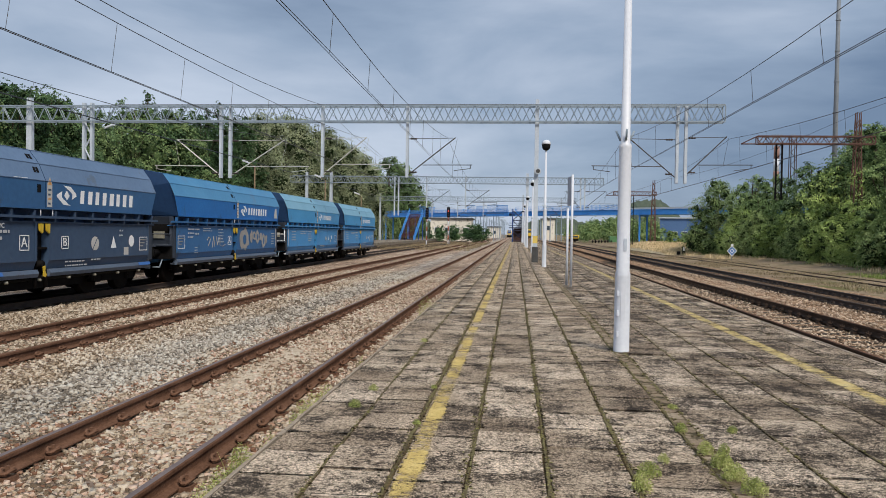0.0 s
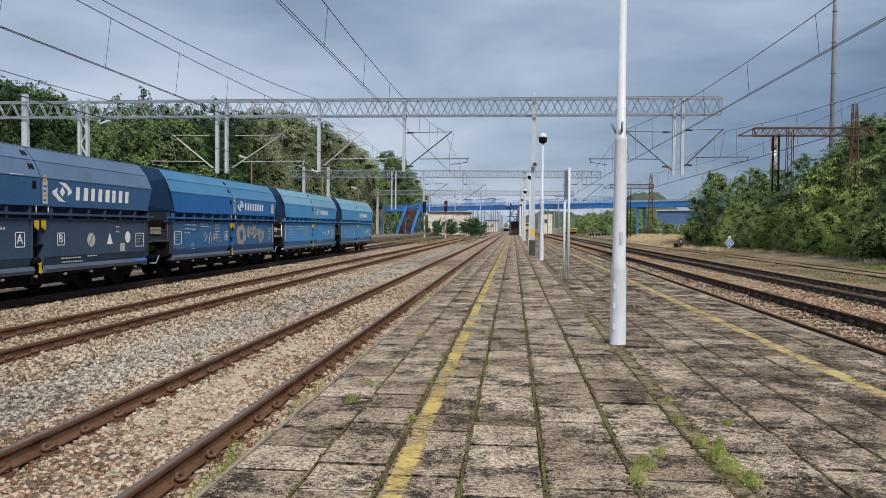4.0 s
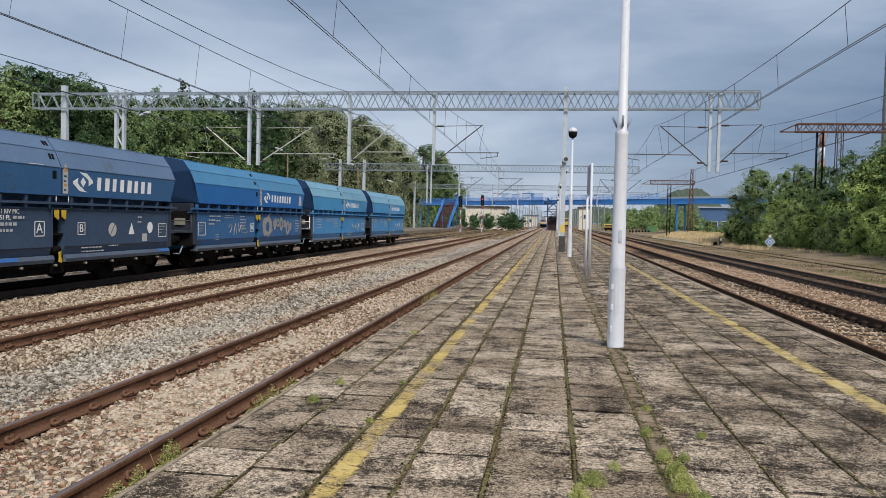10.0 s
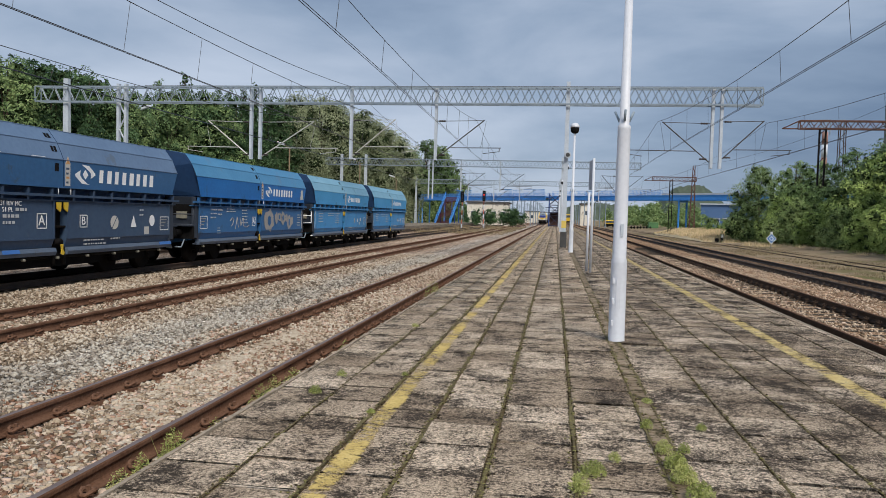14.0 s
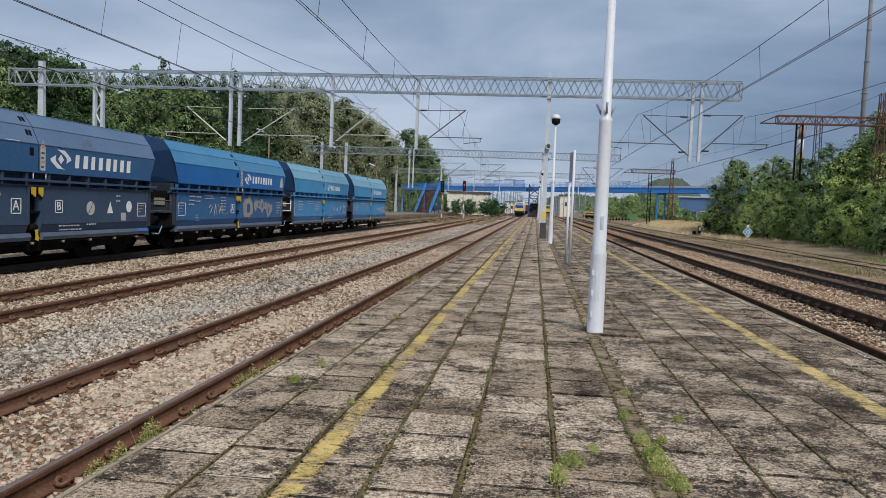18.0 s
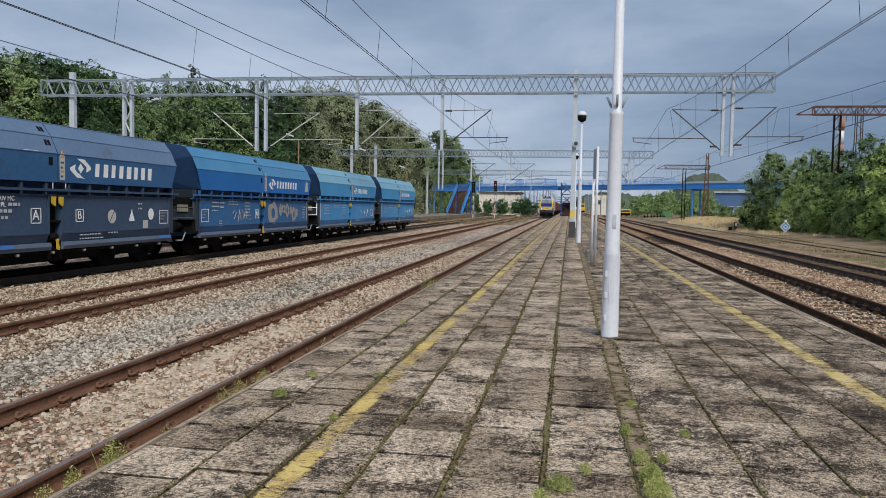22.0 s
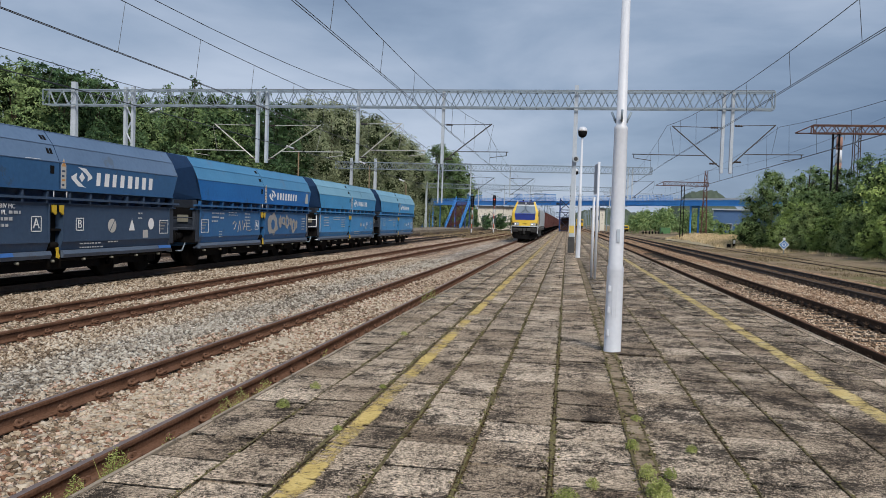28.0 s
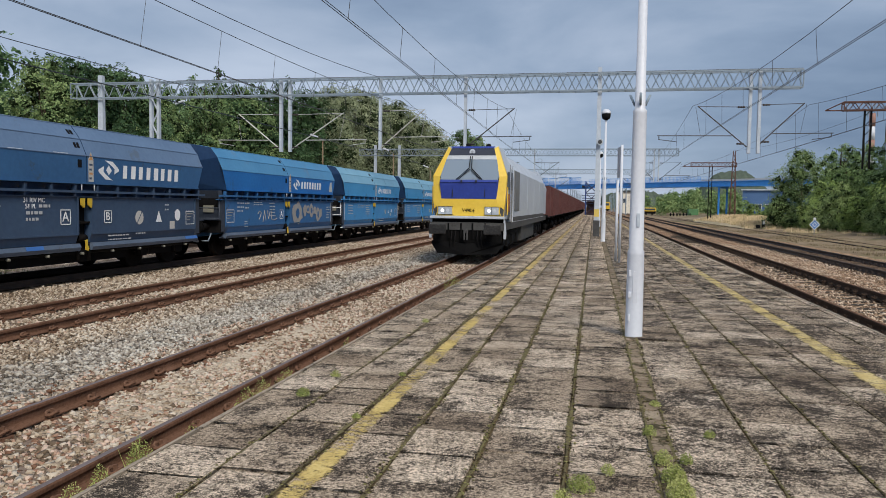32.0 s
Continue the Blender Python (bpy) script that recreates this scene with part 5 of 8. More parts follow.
        for yy in (y0 + 0.02, y1 - 0.02):
            box(bm, 1.372, 1.392, yy - 0.03, yy + 0.03, 0.72, 1.63)
        box(bm, 1.376, 1.390, y0, y1, 0.70, 0.74)
        part("door_edge", bm, low_mat, d)
    # solid black block in place of the shaded gap between the doors
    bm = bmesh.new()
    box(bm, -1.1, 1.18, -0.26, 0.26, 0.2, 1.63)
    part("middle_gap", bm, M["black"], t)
    # plain black blocks and rods added to fill the underside with dark
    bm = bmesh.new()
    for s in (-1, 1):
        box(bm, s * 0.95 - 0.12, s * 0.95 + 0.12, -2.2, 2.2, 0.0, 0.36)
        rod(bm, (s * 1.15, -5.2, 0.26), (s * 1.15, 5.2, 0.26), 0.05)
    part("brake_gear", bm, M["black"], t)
    for yy in (-0.17, 0.1):
        bm = bmesh.new()
        prism(bm, [(yy, 1.44), (yy + 0.10, 1.37), (yy + 0.13, 1.40), (yy + 0.14, 1.61), (yy - 0.02, 1.61)], 1.385, 1.42, "x")
        part("latch", bm, M["latch_y"], t, "yellow latch")
    bm = bmesh.new()
    rod(bm, (1.455, -0.2, 2.0), (1.455, -0.2, 1.78), 0.013)
    rod(bm, (1.455, 0.27, 2.0), (1.455, 0.27, 1.78), 0.013)
    rod(bm, (1.455, 0.0, 1.78), (1.455, 0.27, 1.78), 0.013)
    part("step_irons", bm, M["mark"], t, "white step irons")
    bm = bmesh.new()
    prism(bm, [(-0.05, 0.56), (0.04, 0.58), (0.03, 0.45), (0.09, 0.36), (0.05, 0.30), (-0.03, 0.33), (-0.02, 0.45)], 1.40, 1.43, "x")
    part("lever", bm, M["latch_y"], t, "yellow lever")
    bm = bmesh.new()
    rod(bm, (1.25, -0.16, 0.62), (1.25, 0.16, 0.62), 0.09, None, 10)
    part("gear_drum", bm, M["wheel"], t, "grimy door gear")
    bm = bmesh.new()
    box(bm, 1.19, 1.34, -0.24, 0.24, 0.98, 1.03)
    part("gap_step", bm, M["wheel"], t)
    for yy in (-0.2, 0.2):
        bm = bmesh.new()
        rod(bm, (1.3, yy, 0.5), (1.32, yy, 0.05), 0.05)
        part("gear_rod", bm, M["wheel"], t)
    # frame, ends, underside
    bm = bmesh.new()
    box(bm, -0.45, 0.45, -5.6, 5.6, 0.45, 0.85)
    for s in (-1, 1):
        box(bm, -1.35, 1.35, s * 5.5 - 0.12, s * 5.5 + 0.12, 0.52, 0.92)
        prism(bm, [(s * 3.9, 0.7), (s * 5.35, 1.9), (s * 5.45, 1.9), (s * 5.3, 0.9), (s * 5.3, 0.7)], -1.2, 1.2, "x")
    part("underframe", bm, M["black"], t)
    for s in (-1, 1):
        bm = bmesh.new()
        for sx in (-1.3, 1.3):
            rod(bm, (sx, s * 5.55, 0.5), (sx, s * 5.55, 1.62), 0.02)
            rod(bm, (sx, s * 5.2, 0.35), (sx, s * 5.55, 0.35), 0.025)
        for z in (1.0, 1.35):
            rod(bm, (-1.3, s * 5.58, z), (1.3, s * 5.58, z), 0.018)
        part("end_railing", bm, rail_mat or M["w_slate"], t)
        bm = bmesh.new()
        prism(bm, [(s * 5.28, 0.5), (s * 5.36, 0.5), (s * 5.36, 1.5), (s * 5.5, 1.95), (s * 5.42, 1.95), (s * 5.28, 1.5)], -1.37, 1.37, "x")
        part("end_wall", bm, M["w_slate"], t, "dark slate end wall")
        for sx in (-1.3, 1.3):
            bm = bmesh.new()
            box(bm, sx - 0.07, sx + 0.07, s * 5.44 - 0.09, s * 5.44 + 0.09, 0.55, 1.95)
            part("end_post", bm, M["w_slate"], t)
        bm = bmesh.new()
        box(bm, -1.35, 1.35, min(s * 5.4, s * 5.85), max(s * 5.4, s * 5.85), 0.95, 1.0)
        part("end_platform", bm, M["w_slate"], t)
        buffers(t, s * 5.62, s, 0.73, M["black"])
        bm = bmesh.new()
        rod(bm, (1.1, s * 5.75, 0.5), (1.1, s * 5.95, 0.25), 0.022)
        rod(bm, (1.1, s * 5.95, 0.25), (0.9, s * 6.02, 0.25), 0.022)
        part("brake_hose", bm, M["galv"], t)
        bogie(t, s * 3.75, None, RAIL_Z)
    for k in range(9):
        yy = -4.9 + k * 1.2
        bm = bmesh.new()
        turned(bm, [(1.30, 0.02), (1.33, 0.034), (1.40, 0.034), (1.41, 0.02)], 10, 0, (0, yy, 0.24), "x")
        part("door_roller", bm, M["board"], t, "pale worn roller")
    # markings
    x = 1.452
    if brand:
        brand_mark(t, 0.86, 2.335, brand, x)
    xl = 1.384
    for m in marks:
        m(t, xl)
    bm = bmesh.new()
    prism(bm, [(0.06, 2.02), (0.25, 2.02), (0.25, 2.58), (0.155, 2.76), (0.06, 2.58)], x, x + 0.004, "x")
    lab = part("warning_label", bm, M["mark_old"], t, "pale warning label")
    bm = bmesh.new()
    prism(bm, [(0.08, 2.56), (0.23, 2.56), (0.155, 2.73)], x + 0.003, x + 0.007, "x")
    part("warning_sign", bm, M["warn"], lab, "orange warning sign")
    for k, z0 in enumerate((2.42, 2.3, 2.2, 2.08)):
        bm = bmesh.new()
        box(bm, x + 0.003, x + 0.006, 0.09, 0.21 - 0.03 * (k % 2), z0, z0 + 0.05)
        part("text_bar", bm, M["warn"] if k == 2 else M["w_grey"], lab)
    for (xa, za), (xb, zb) in (((1.45, 2.36), (1.45, 2.55)), ((1.37, 2.838), (1.314, 2.97)), ((1.195, 3.169), (1.11, 3.281))):
        for d in (0.0, 0.11) if xa < 1.4 else (0.0,):
            bm = bmesh.new()
            prism(bm, [(xa + 0.002, za), (xa + 0.008, za + 0.003), (xb + 0.008, zb + 0.003), (xb + 0.002, zb)], -0.33 + d, -0.25 + d if xa < 1.4 else -0.19, "y")
            part("lifting_slot", bm, M["black"], t)
    for y0, l, z in scratches:
        plate("paint_scratch", t, [(y0, z), (y0 + l, z + 0.004), (y0 + l * 0.9, z + 0.016), (y0 + l * 0.1, z + 0.013)], 1.4525, M["mark"])
    # pale data board on the end
    bm = bmesh.new()
    box(bm, 0.62, 1.0, -5.41, -5.37, 1.2, 1.44)
    part("end_board", bm, M["board"], t, "pale yellowish data board")
    return t


def boxed_letter(ch, y, z, s=0.42):
    def draw(t, x):
        bm = bmesh.new()
        w = 0.024
        hw, hh = s * 0.48, s * 0.5
        for a in ((y - hw, y + hw, z - hh, z - hh + w), (y - hw, y + hw, z + hh - w, z + hh), (y - hw, y - hw + w, z - hh, z + hh), (y + hw - w, y + hw, z - hh, z + hh)):
            box(bm, x, x + 0.004, *a)
        p = part("letter_frame", bm, M["mark"], t)
        letters("letter", ch, s * 0.92, M["mark"], p, pose(x, y, z, 90, 0, 90))
    return draw


def symbols(y, z, s=1.0):
    def draw(t, x):
        plate("load_disc", t, disc(y, z, 0.19 * s, 0.19 * s), x, M["mark_old"], "pale crossed disc")
        plate("load_triangle", t, [(y + 0.8 * s, z - 0.14 * s), (y + 1.1 * s, z - 0.14 * s), (y + 0.95 * s, z + 0.19 * s)], x, M["mark"])
        plate("load_disc", t, disc(y + 1.95 * s, z + 0.05, 0.15 * s, 0.17 * s), x, M["mark"])
        plate("load_square", t, rect(y + 1.52 * s, y + 1.78 * s, z - 0.37 * s, z - 0.13 * s), x, M["mark_old"])
        bm = bmesh.new()
        prism(bm, [(y - 0.12, z - 0.14), (y - 0.1, z - 0.16), (y + 0.12, z + 0.14), (y + 0.1, z + 0.16)], x + 0.003, x + 0.006, "x")
        part("cross_stroke", bm, M["w_grey"], t)
    return draw


def bars(y, z, w, h, rows, seed, gap=0.5):
    """Lines of lettering too small to read, as plain bars."""
    def draw(t, x):
        r = random.Random(seed)
        bm = bmesh.new()
        for k in range(rows):
            zz, yy = z - k * h, y
            while yy < y + w * (0.7 + 0.3 * r.random()):
                l = r.uniform(0.04, 0.13)
                box(bm, x, x + 0.004, yy, min(yy + l, y + w), zz - h * gap * 0.66, zz)
                yy += l + 0.04
        tagged(part("lettering", bm, M["mark_dim"], t), kind="stuff")
    return draw


def frame_mark(y, z, w, h):
    def draw(t, x):
        bm = bmesh.new()
        b = 0.022
        for a in ((y, y + w, z, z + b), (y, y + w, z + h - b, z + h), (y, y + b, z, z + h), (y + w - b, y + w, z, z + h)):
            box(bm, x, x + 0.004, *a)
        p = part("data_panel", bm, M["mark"], t)
        for k in range(3):
            bm = bmesh.new()
            box(bm, x, x + 0.004, y + 0.06, y + w * (0.8 - 0.15 * k), z + h * (0.75 - 0.22 * k), z + h * (0.75 - 0.22 * k) + 0.03)
            part("text_bar", bm, M["graf"], p)
    return draw


def graffiti(y, z):
    def draw(t, x):
        r = random.Random(3)
        for dy, dz, w, h in ((0.0, 0.0, 1.15, 1.0), (1.2, 0.38, 0.36, 0.5), (1.5, 0.45, 0.5, 0.42), (1.95, 0.3, 0.5, 0.62), (2.45, 0.42, 0.36, 0.4), (2.75, 0.05, 0.5, 0.75), (3.2, 0.3, 0.3, 0.42)):
            o = [(y + dy + w * (0.5 + (0.36 + 0.22 * r.random()) * math.cos(a)), z + dz + h * (0.5 + (0.36 + 0.22 * r.random()) * math.sin(a))) for a in [2 * math.pi * i / 14 for i in range(14)]]
            plate("spray_shape", t, o, x + 0.002, M["graf"], "grey sprayed shape")
            if w > 0.45:
                o = [(y + dy + w * (0.5 + 0.17 * math.cos(a)), z + dz + h * (0.5 + 0.22 * math.sin(a))) for a in [2 * math.pi * i / 9 for i in range(9)]]
                plate("spray_hole", t, o, x + 0.007, M["w_blue_d"])
    return draw


def scrawl(y, z):
    """Thin sprayed loops."""
    def draw(t, x):
        loops = (((0.0, 0.3), (0.15, 0.42), (0.3, 0.36), (0.22, 0.2), (0.1, 0.1)), ((0.45, 0.0), (0.6, 0.45), (0.72, 0.05)), ((0.85, 0.45), (0.95, 0.1), (1.1, 0.4)), ((1.2, 0.42), (1.22, 0.1), (1.5, 0.05), (1.75, 0.12)))
        for pts in loops:
            bm = bmesh.new()
            for (a, b), (c, d) in zip(pts, pts[1:]):
                rod(bm, (x, y + a, z + b), (x, y + c, z + d), 0.013, None, 5)
            part("spray_stroke", bm, M["graf"], t)
    return draw


def edge_strip(y, z0, z1, mat="mark_old"):
    def draw(t, x):
        plate("edge_strip", t, rect(y, y + 0.06, z0, z1), x + 0.012, M[mat], "pale painted edge")
    return draw


def end_patch(y, z):
    def draw(t, x):
        plate("white_patch", t, [(y, z), (y + 0.42, z), (y + 0.36, z + 0.45), (y + 0.14, z + 0.45)], 1.452, M["mark_old"], "white painted patch")
    return draw


def chip(y0, y1):
    def draw(t, x):
        bm = bmesh.new()
        prism(bm, [(1.41, 0.49), (1.445, 0.405), (1.449, 0.405), (1.413, 0.494)], y0, y1, "y")
        part("paint_patch", bm, M["bluechip"], t, "bright blue paint patch")
    return draw


def stencil(y, z, text, size):
    def draw(t, x):
        letters("stencil", text, size, M["mark"], t, pose(x, y, z, 90, 0, 90))
    return draw


GREY_MARKS = [boxed_letter("A", -0.70, 1.148, 0.37), boxed_letter("B", 0.90, 1.14, 0.33), symbols(2.28, 1.1), stencil(-1.72, 1.545, "31 RIV MC", 0.15), stencil(-1.83, 1.405, "51 PL", 0.15), bars(-1.58, 1.45, 0.36, 0.14, 1, 5, 0.75), bars(-1.98, 1.30, 0.62, 0.14, 1, 6, 0.8), bars(-1.98, 1.15, 0.55, 0.14, 1, 7, 0.7), bars(-3.1, 1.55, 0.5, 0.12, 2, 44), frame_mark(-3.2, 1.05, 0.42, 0.3), frame_mark(4.7, 0.85, 0.5, 0.42), bars(0.9, 0.66, 1.0, 0.1, 2, 8), bars(2.1, 0.68, 0.5, 0.1, 1, 9),
              bars(3.55, 1.48, 0.2, 0.14, 2, 11), chip(4.6, 5.3), chip(-2.05, -1.5)]
BLUE_MARKS = [boxed_letter("A", -0.55, 1.1, 0.36), bars(-4.4, 1.55, 0.5, 0.14, 3, 15), bars(-3.8, 1.55, 0.35, 0.16, 2, 16), bars(-3.1, 1.58, 0.8, 0.09, 2, 17), bars(-1.7, 1.55, 0.6, 0.12, 5, 18), frame_mark(-5.2, 0.85, 0.55, 0.45), graffiti(0.55, 0.62), scrawl(-2.75, 0.82), bars(-3.85, 0.88, 0.3, 0.09, 3, 21), bars(4.6, 1.4, 0.5, 0.12, 5, 30), end_patch(4.8, 2.1), edge_strip(5.2, 0.75, 1.6)]
SKY_MARKS = [edge_strip(-5.26, 0.75, 1.6), edge_strip(5.2, 0.75, 1.6), bars(-4.6, 1.5, 0.9, 0.14, 4, 35), bars(-3.0, 1.5, 1.3, 0.1, 2, 36), bars(-1.6, 1.5, 0.8, 0.12, 5, 38), symbols(2.4, 1.1, 0.7), bars(1.0, 0.7, 1.2, 0.1, 2, 39), frame_mark(4.5, 0.85, 0.5, 0.42)]
WAGON_Y = [16.55, 29.1, 41.6, 54.1]
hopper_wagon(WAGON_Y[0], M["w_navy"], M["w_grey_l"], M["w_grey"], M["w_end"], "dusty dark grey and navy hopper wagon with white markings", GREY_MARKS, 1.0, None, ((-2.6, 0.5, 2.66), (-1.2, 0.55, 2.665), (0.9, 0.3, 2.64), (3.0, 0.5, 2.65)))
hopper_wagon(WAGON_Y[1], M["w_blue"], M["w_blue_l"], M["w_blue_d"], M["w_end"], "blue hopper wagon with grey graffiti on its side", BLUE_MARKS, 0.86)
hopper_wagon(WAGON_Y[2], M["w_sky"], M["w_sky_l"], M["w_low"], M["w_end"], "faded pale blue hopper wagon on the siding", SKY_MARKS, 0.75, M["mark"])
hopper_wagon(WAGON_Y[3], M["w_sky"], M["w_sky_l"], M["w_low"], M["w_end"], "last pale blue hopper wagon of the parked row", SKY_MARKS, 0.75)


# ---- trees and bushes ----
def unit(a):
    return a / np.linalg.norm(a, axis=1)[:, None]


BALL = []


def ball_shape():
    """A rough ball, for the dense inside of a clump."""
    bm = bmesh.new()
    bmesh.ops.create_icosphere(bm, subdivisions=1, radius=1.0)
    bm.verts.index_update()
    BALL.extend((np.array([tuple(v.co) for v in bm.verts]), np.array([tuple(v.index for v in f.verts) for f in bm.faces])))
    bm.free()


ball_shape()


def foliage(name, seed, clumps, sprays, per, size, mats, parent=None, flat=0.8, core=0.62, droop=0.35, loose=0.55):
    """A crown: clumps of sprays, each spray a small leaning shelf of leaves, round a dense twiggy inside.
    clumps: rows of centre and radius; sprays: how many for a square metre of radius; per: leaves on a spray."""
    r = np.random.default_rng(seed)
    c = np.array(clumps, float)
    count = np.maximum(4, (sprays * c[:, 3] ** 2).astype(int))
    who = np.repeat(np.arange(len(c)), count)
    n = len(who)
    d = unit(r.normal(0, 1, (n, 3)))
    rad = c[who, 3]
    lump = 1 + 0.2 * np.sin(4.1 * d[:, 0] + who) * np.cos(3.7 * d[:, 1] + 2 * who)
    mid = c[who, :3] + d * (rad * (0.68 + loose * r.uniform(0, 1, n)) * lump)[:, None] * np.array([1, 1, flat])
    up = unit(d * 0.85 + np.array([0, 0, 0.55]) + r.normal(0, 0.22, (n, 3)))
    m = n * per
    sp = np.repeat(np.arange(n), per)
    nu = up[sp]
    a = unit(np.cross(nu, r.normal(0, 1, (m, 3))))
    reach = np.clip(0.36 * rad[sp], 0.18, 0.75) * np.sqrt(r.uniform(0, 1, m))
    p = mid[sp] + a * reach[:, None]
    p[:, 2] -= droop * reach ** 2 + r.uniform(-0.06, 0.06, m)
    ln = unit(nu + r.normal(0, 0.42, (m, 3)))
    u = unit(np.cross(ln, r.normal(0, 1, (m, 3))))
    w = np.cross(ln, u)
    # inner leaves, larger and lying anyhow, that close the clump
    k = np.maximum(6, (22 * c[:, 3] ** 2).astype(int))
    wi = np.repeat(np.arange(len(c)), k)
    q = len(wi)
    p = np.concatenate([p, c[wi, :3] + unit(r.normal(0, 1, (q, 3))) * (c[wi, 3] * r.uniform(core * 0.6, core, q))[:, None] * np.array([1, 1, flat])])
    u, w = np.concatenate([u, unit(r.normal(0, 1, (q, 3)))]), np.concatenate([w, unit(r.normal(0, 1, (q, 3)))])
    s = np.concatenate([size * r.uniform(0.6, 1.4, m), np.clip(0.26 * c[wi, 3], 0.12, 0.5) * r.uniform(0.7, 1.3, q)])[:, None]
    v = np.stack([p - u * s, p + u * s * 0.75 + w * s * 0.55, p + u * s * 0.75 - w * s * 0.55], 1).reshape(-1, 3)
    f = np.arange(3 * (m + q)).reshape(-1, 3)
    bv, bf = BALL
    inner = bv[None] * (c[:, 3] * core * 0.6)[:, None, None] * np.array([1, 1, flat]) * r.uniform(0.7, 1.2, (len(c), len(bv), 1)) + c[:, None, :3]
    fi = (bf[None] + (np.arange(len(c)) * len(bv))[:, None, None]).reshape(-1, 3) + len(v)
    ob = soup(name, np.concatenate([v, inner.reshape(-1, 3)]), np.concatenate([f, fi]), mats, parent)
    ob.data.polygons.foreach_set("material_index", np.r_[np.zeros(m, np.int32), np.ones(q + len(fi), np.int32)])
    return ob


def round_clumps(seed, h, w, base, n):
    """An oval crown, widest below the middle, with an uneven top."""
    r = random.Random(seed)
    out = []
    for k in range(n):
        u = (k + 0.5) / n
        z = base + (h - base) * (0.05 + 0.86 * u)
        fat = math.sin(math.pi * min(1, 0.2 + 0.76 * u)) ** 0.6
        a, d = k * 2.4 + r.uniform(-0.6, 0.6), r.uniform(0.35, 1.0) * w * 0.4 * fat
        out.append((d * math.cos(a), d * math.sin(a), z, w * r.uniform(0.12, 0.2) * (1.15 - 0.5 * u)))
    return out


def cone_clumps(seed, h, w, base, n):
    """A pointed crown of tiers that narrow to a leader."""
    r = random.Random(seed)
    out = [(0, 0, h * 0.965, 0.32), (0.1, 0, h * 0.93, 0.45), (-0.1, 0.1, h * 0.89, 0.55)]
    for k in range(n):
        u = ((k + 0.5) / n) ** 1.15
        z = base + (h * 0.9 - base) * u
        half = w * 0.5 * (1 - u) ** 0.62 + 0.28
        a, d = k * 2.4 + r.uniform(-0.5, 0.5), half * r.uniform(0.45, 0.95)
        out.append((d * math.cos(a), d * math.sin(a), z, max(0.3, half * r.uniform(0.4, 0.6))))
    return out


def tree(name, label, category, seed, h, w, base, n, sprays, per, size, mat, group, trunk_r=0.16, shape=round_clumps, **look_of):
    t = thing(name, label, category, group)
    cl = shape(seed, h, w, base, n)
    bm = bmesh.new()
    rod(bm, (0, 0, -0.3), (0.1, 0.05, h * 0.45), trunk_r, trunk_r * 0.65, 8)
    rod(bm, (0.1, 0.05, h * 0.45), (0, 0, h * 0.93), trunk_r * 0.65, 0.03, 6)
    for (cx, cy, cz, cr) in cl[::2]:
        z0 = max(base * 0.6, cz * 0.62)
        rod(bm, (0.05, 0, z0), (cx * 0.8, cy * 0.8, cz), trunk_r * 0.35, 0.02, 5)
    part("trunk", bm, M["bark"], t)
    # second material paints the shaded inside of the crown
    foliage("crown", seed, cl, sprays, per, size, [M[mat], M["leaf_shade"]], t, **look_of)
    return t


PROTO = {}


def plant(key, x, y, z=-0.6, scale=1.0, rz=0.0):
    ob = PROTO[key]
    if ob.get("placed"):
        ob = copy_thing(ob, Matrix.Identity(4))
    ob["placed"] = 1
    ob.matrix_basis = pose(x, y, z, 0, 0, rz) @ Matrix.Diagonal((scale, scale, scale, 1))
    return ob


LT, RT = "trees behind the wagons", "bushes beside the tracks"
PROTO["l_a"] = tree("tree", "leafy green deciduous tree behind the wagons", "tree", 11, 13, 8.4, 1.5, 36, 26, 19, 0.092, "leaf_a", LT)
PROTO["l_b"] = tree("tree", "dark green deciduous tree behind the wagons", "tree", 12, 12, 8.0, 1.0, 36, 26, 19, 0.092, "leaf_b", LT)
PROTO["l_c"] = tree("tree", "olive grey willow with a loose crown", "tree", 13, 13, 10, 1.0, 52, 22, 19, 0.085, "leaf_c", LT, flat=0.95, core=0.5, droop=0.8, loose=0.62)
PROTO["l_f"] = tree("tree", "slender pointed tree rising above its neighbours", "tree", 16, 13, 5.6, 1.5, 36, 32, 18, 0.085, "leaf_b", LT, shape=cone_clumps, droop=0.6, loose=0.6)
PROTO["l_g"] = tree("tree", "broad green tree beyond the willows", "tree", 17, 12, 8.5, 0.5, 34, 24, 18, 0.1, "leaf_a", LT)
PROTO["r_a"] = tree("bush", "dense light green bush at the edge of the tracks", "bush", 21, 5.0, 5.5, 0.0, 34, 46, 17, 0.066, "leaf_d", RT, 0.08, loose=0.6)
PROTO["r_b"] = tree("bush", "dark green dense bush beside dry grass", "bush", 22, 5.6, 5.5, 0.0, 34, 46, 17, 0.066, "leaf_e", RT, 0.08, loose=0.6)
PROTO["r_c"] = tree("tree", "tall green tree above the bushes", "tree", 23, 9.5, 7.5, 0.6, 32, 28, 19, 0.088, "leaf_a", "trees beside the tracks")
PROTO["r_d"] = tree("tree", "round fresh green tree beside the tracks", "tree", 24, 8.0, 6.6, 0.0, 48, 46, 17, 0.06, "leaf_e", "trees beside the tracks", loose=0.5)

_r = random.Random(5)
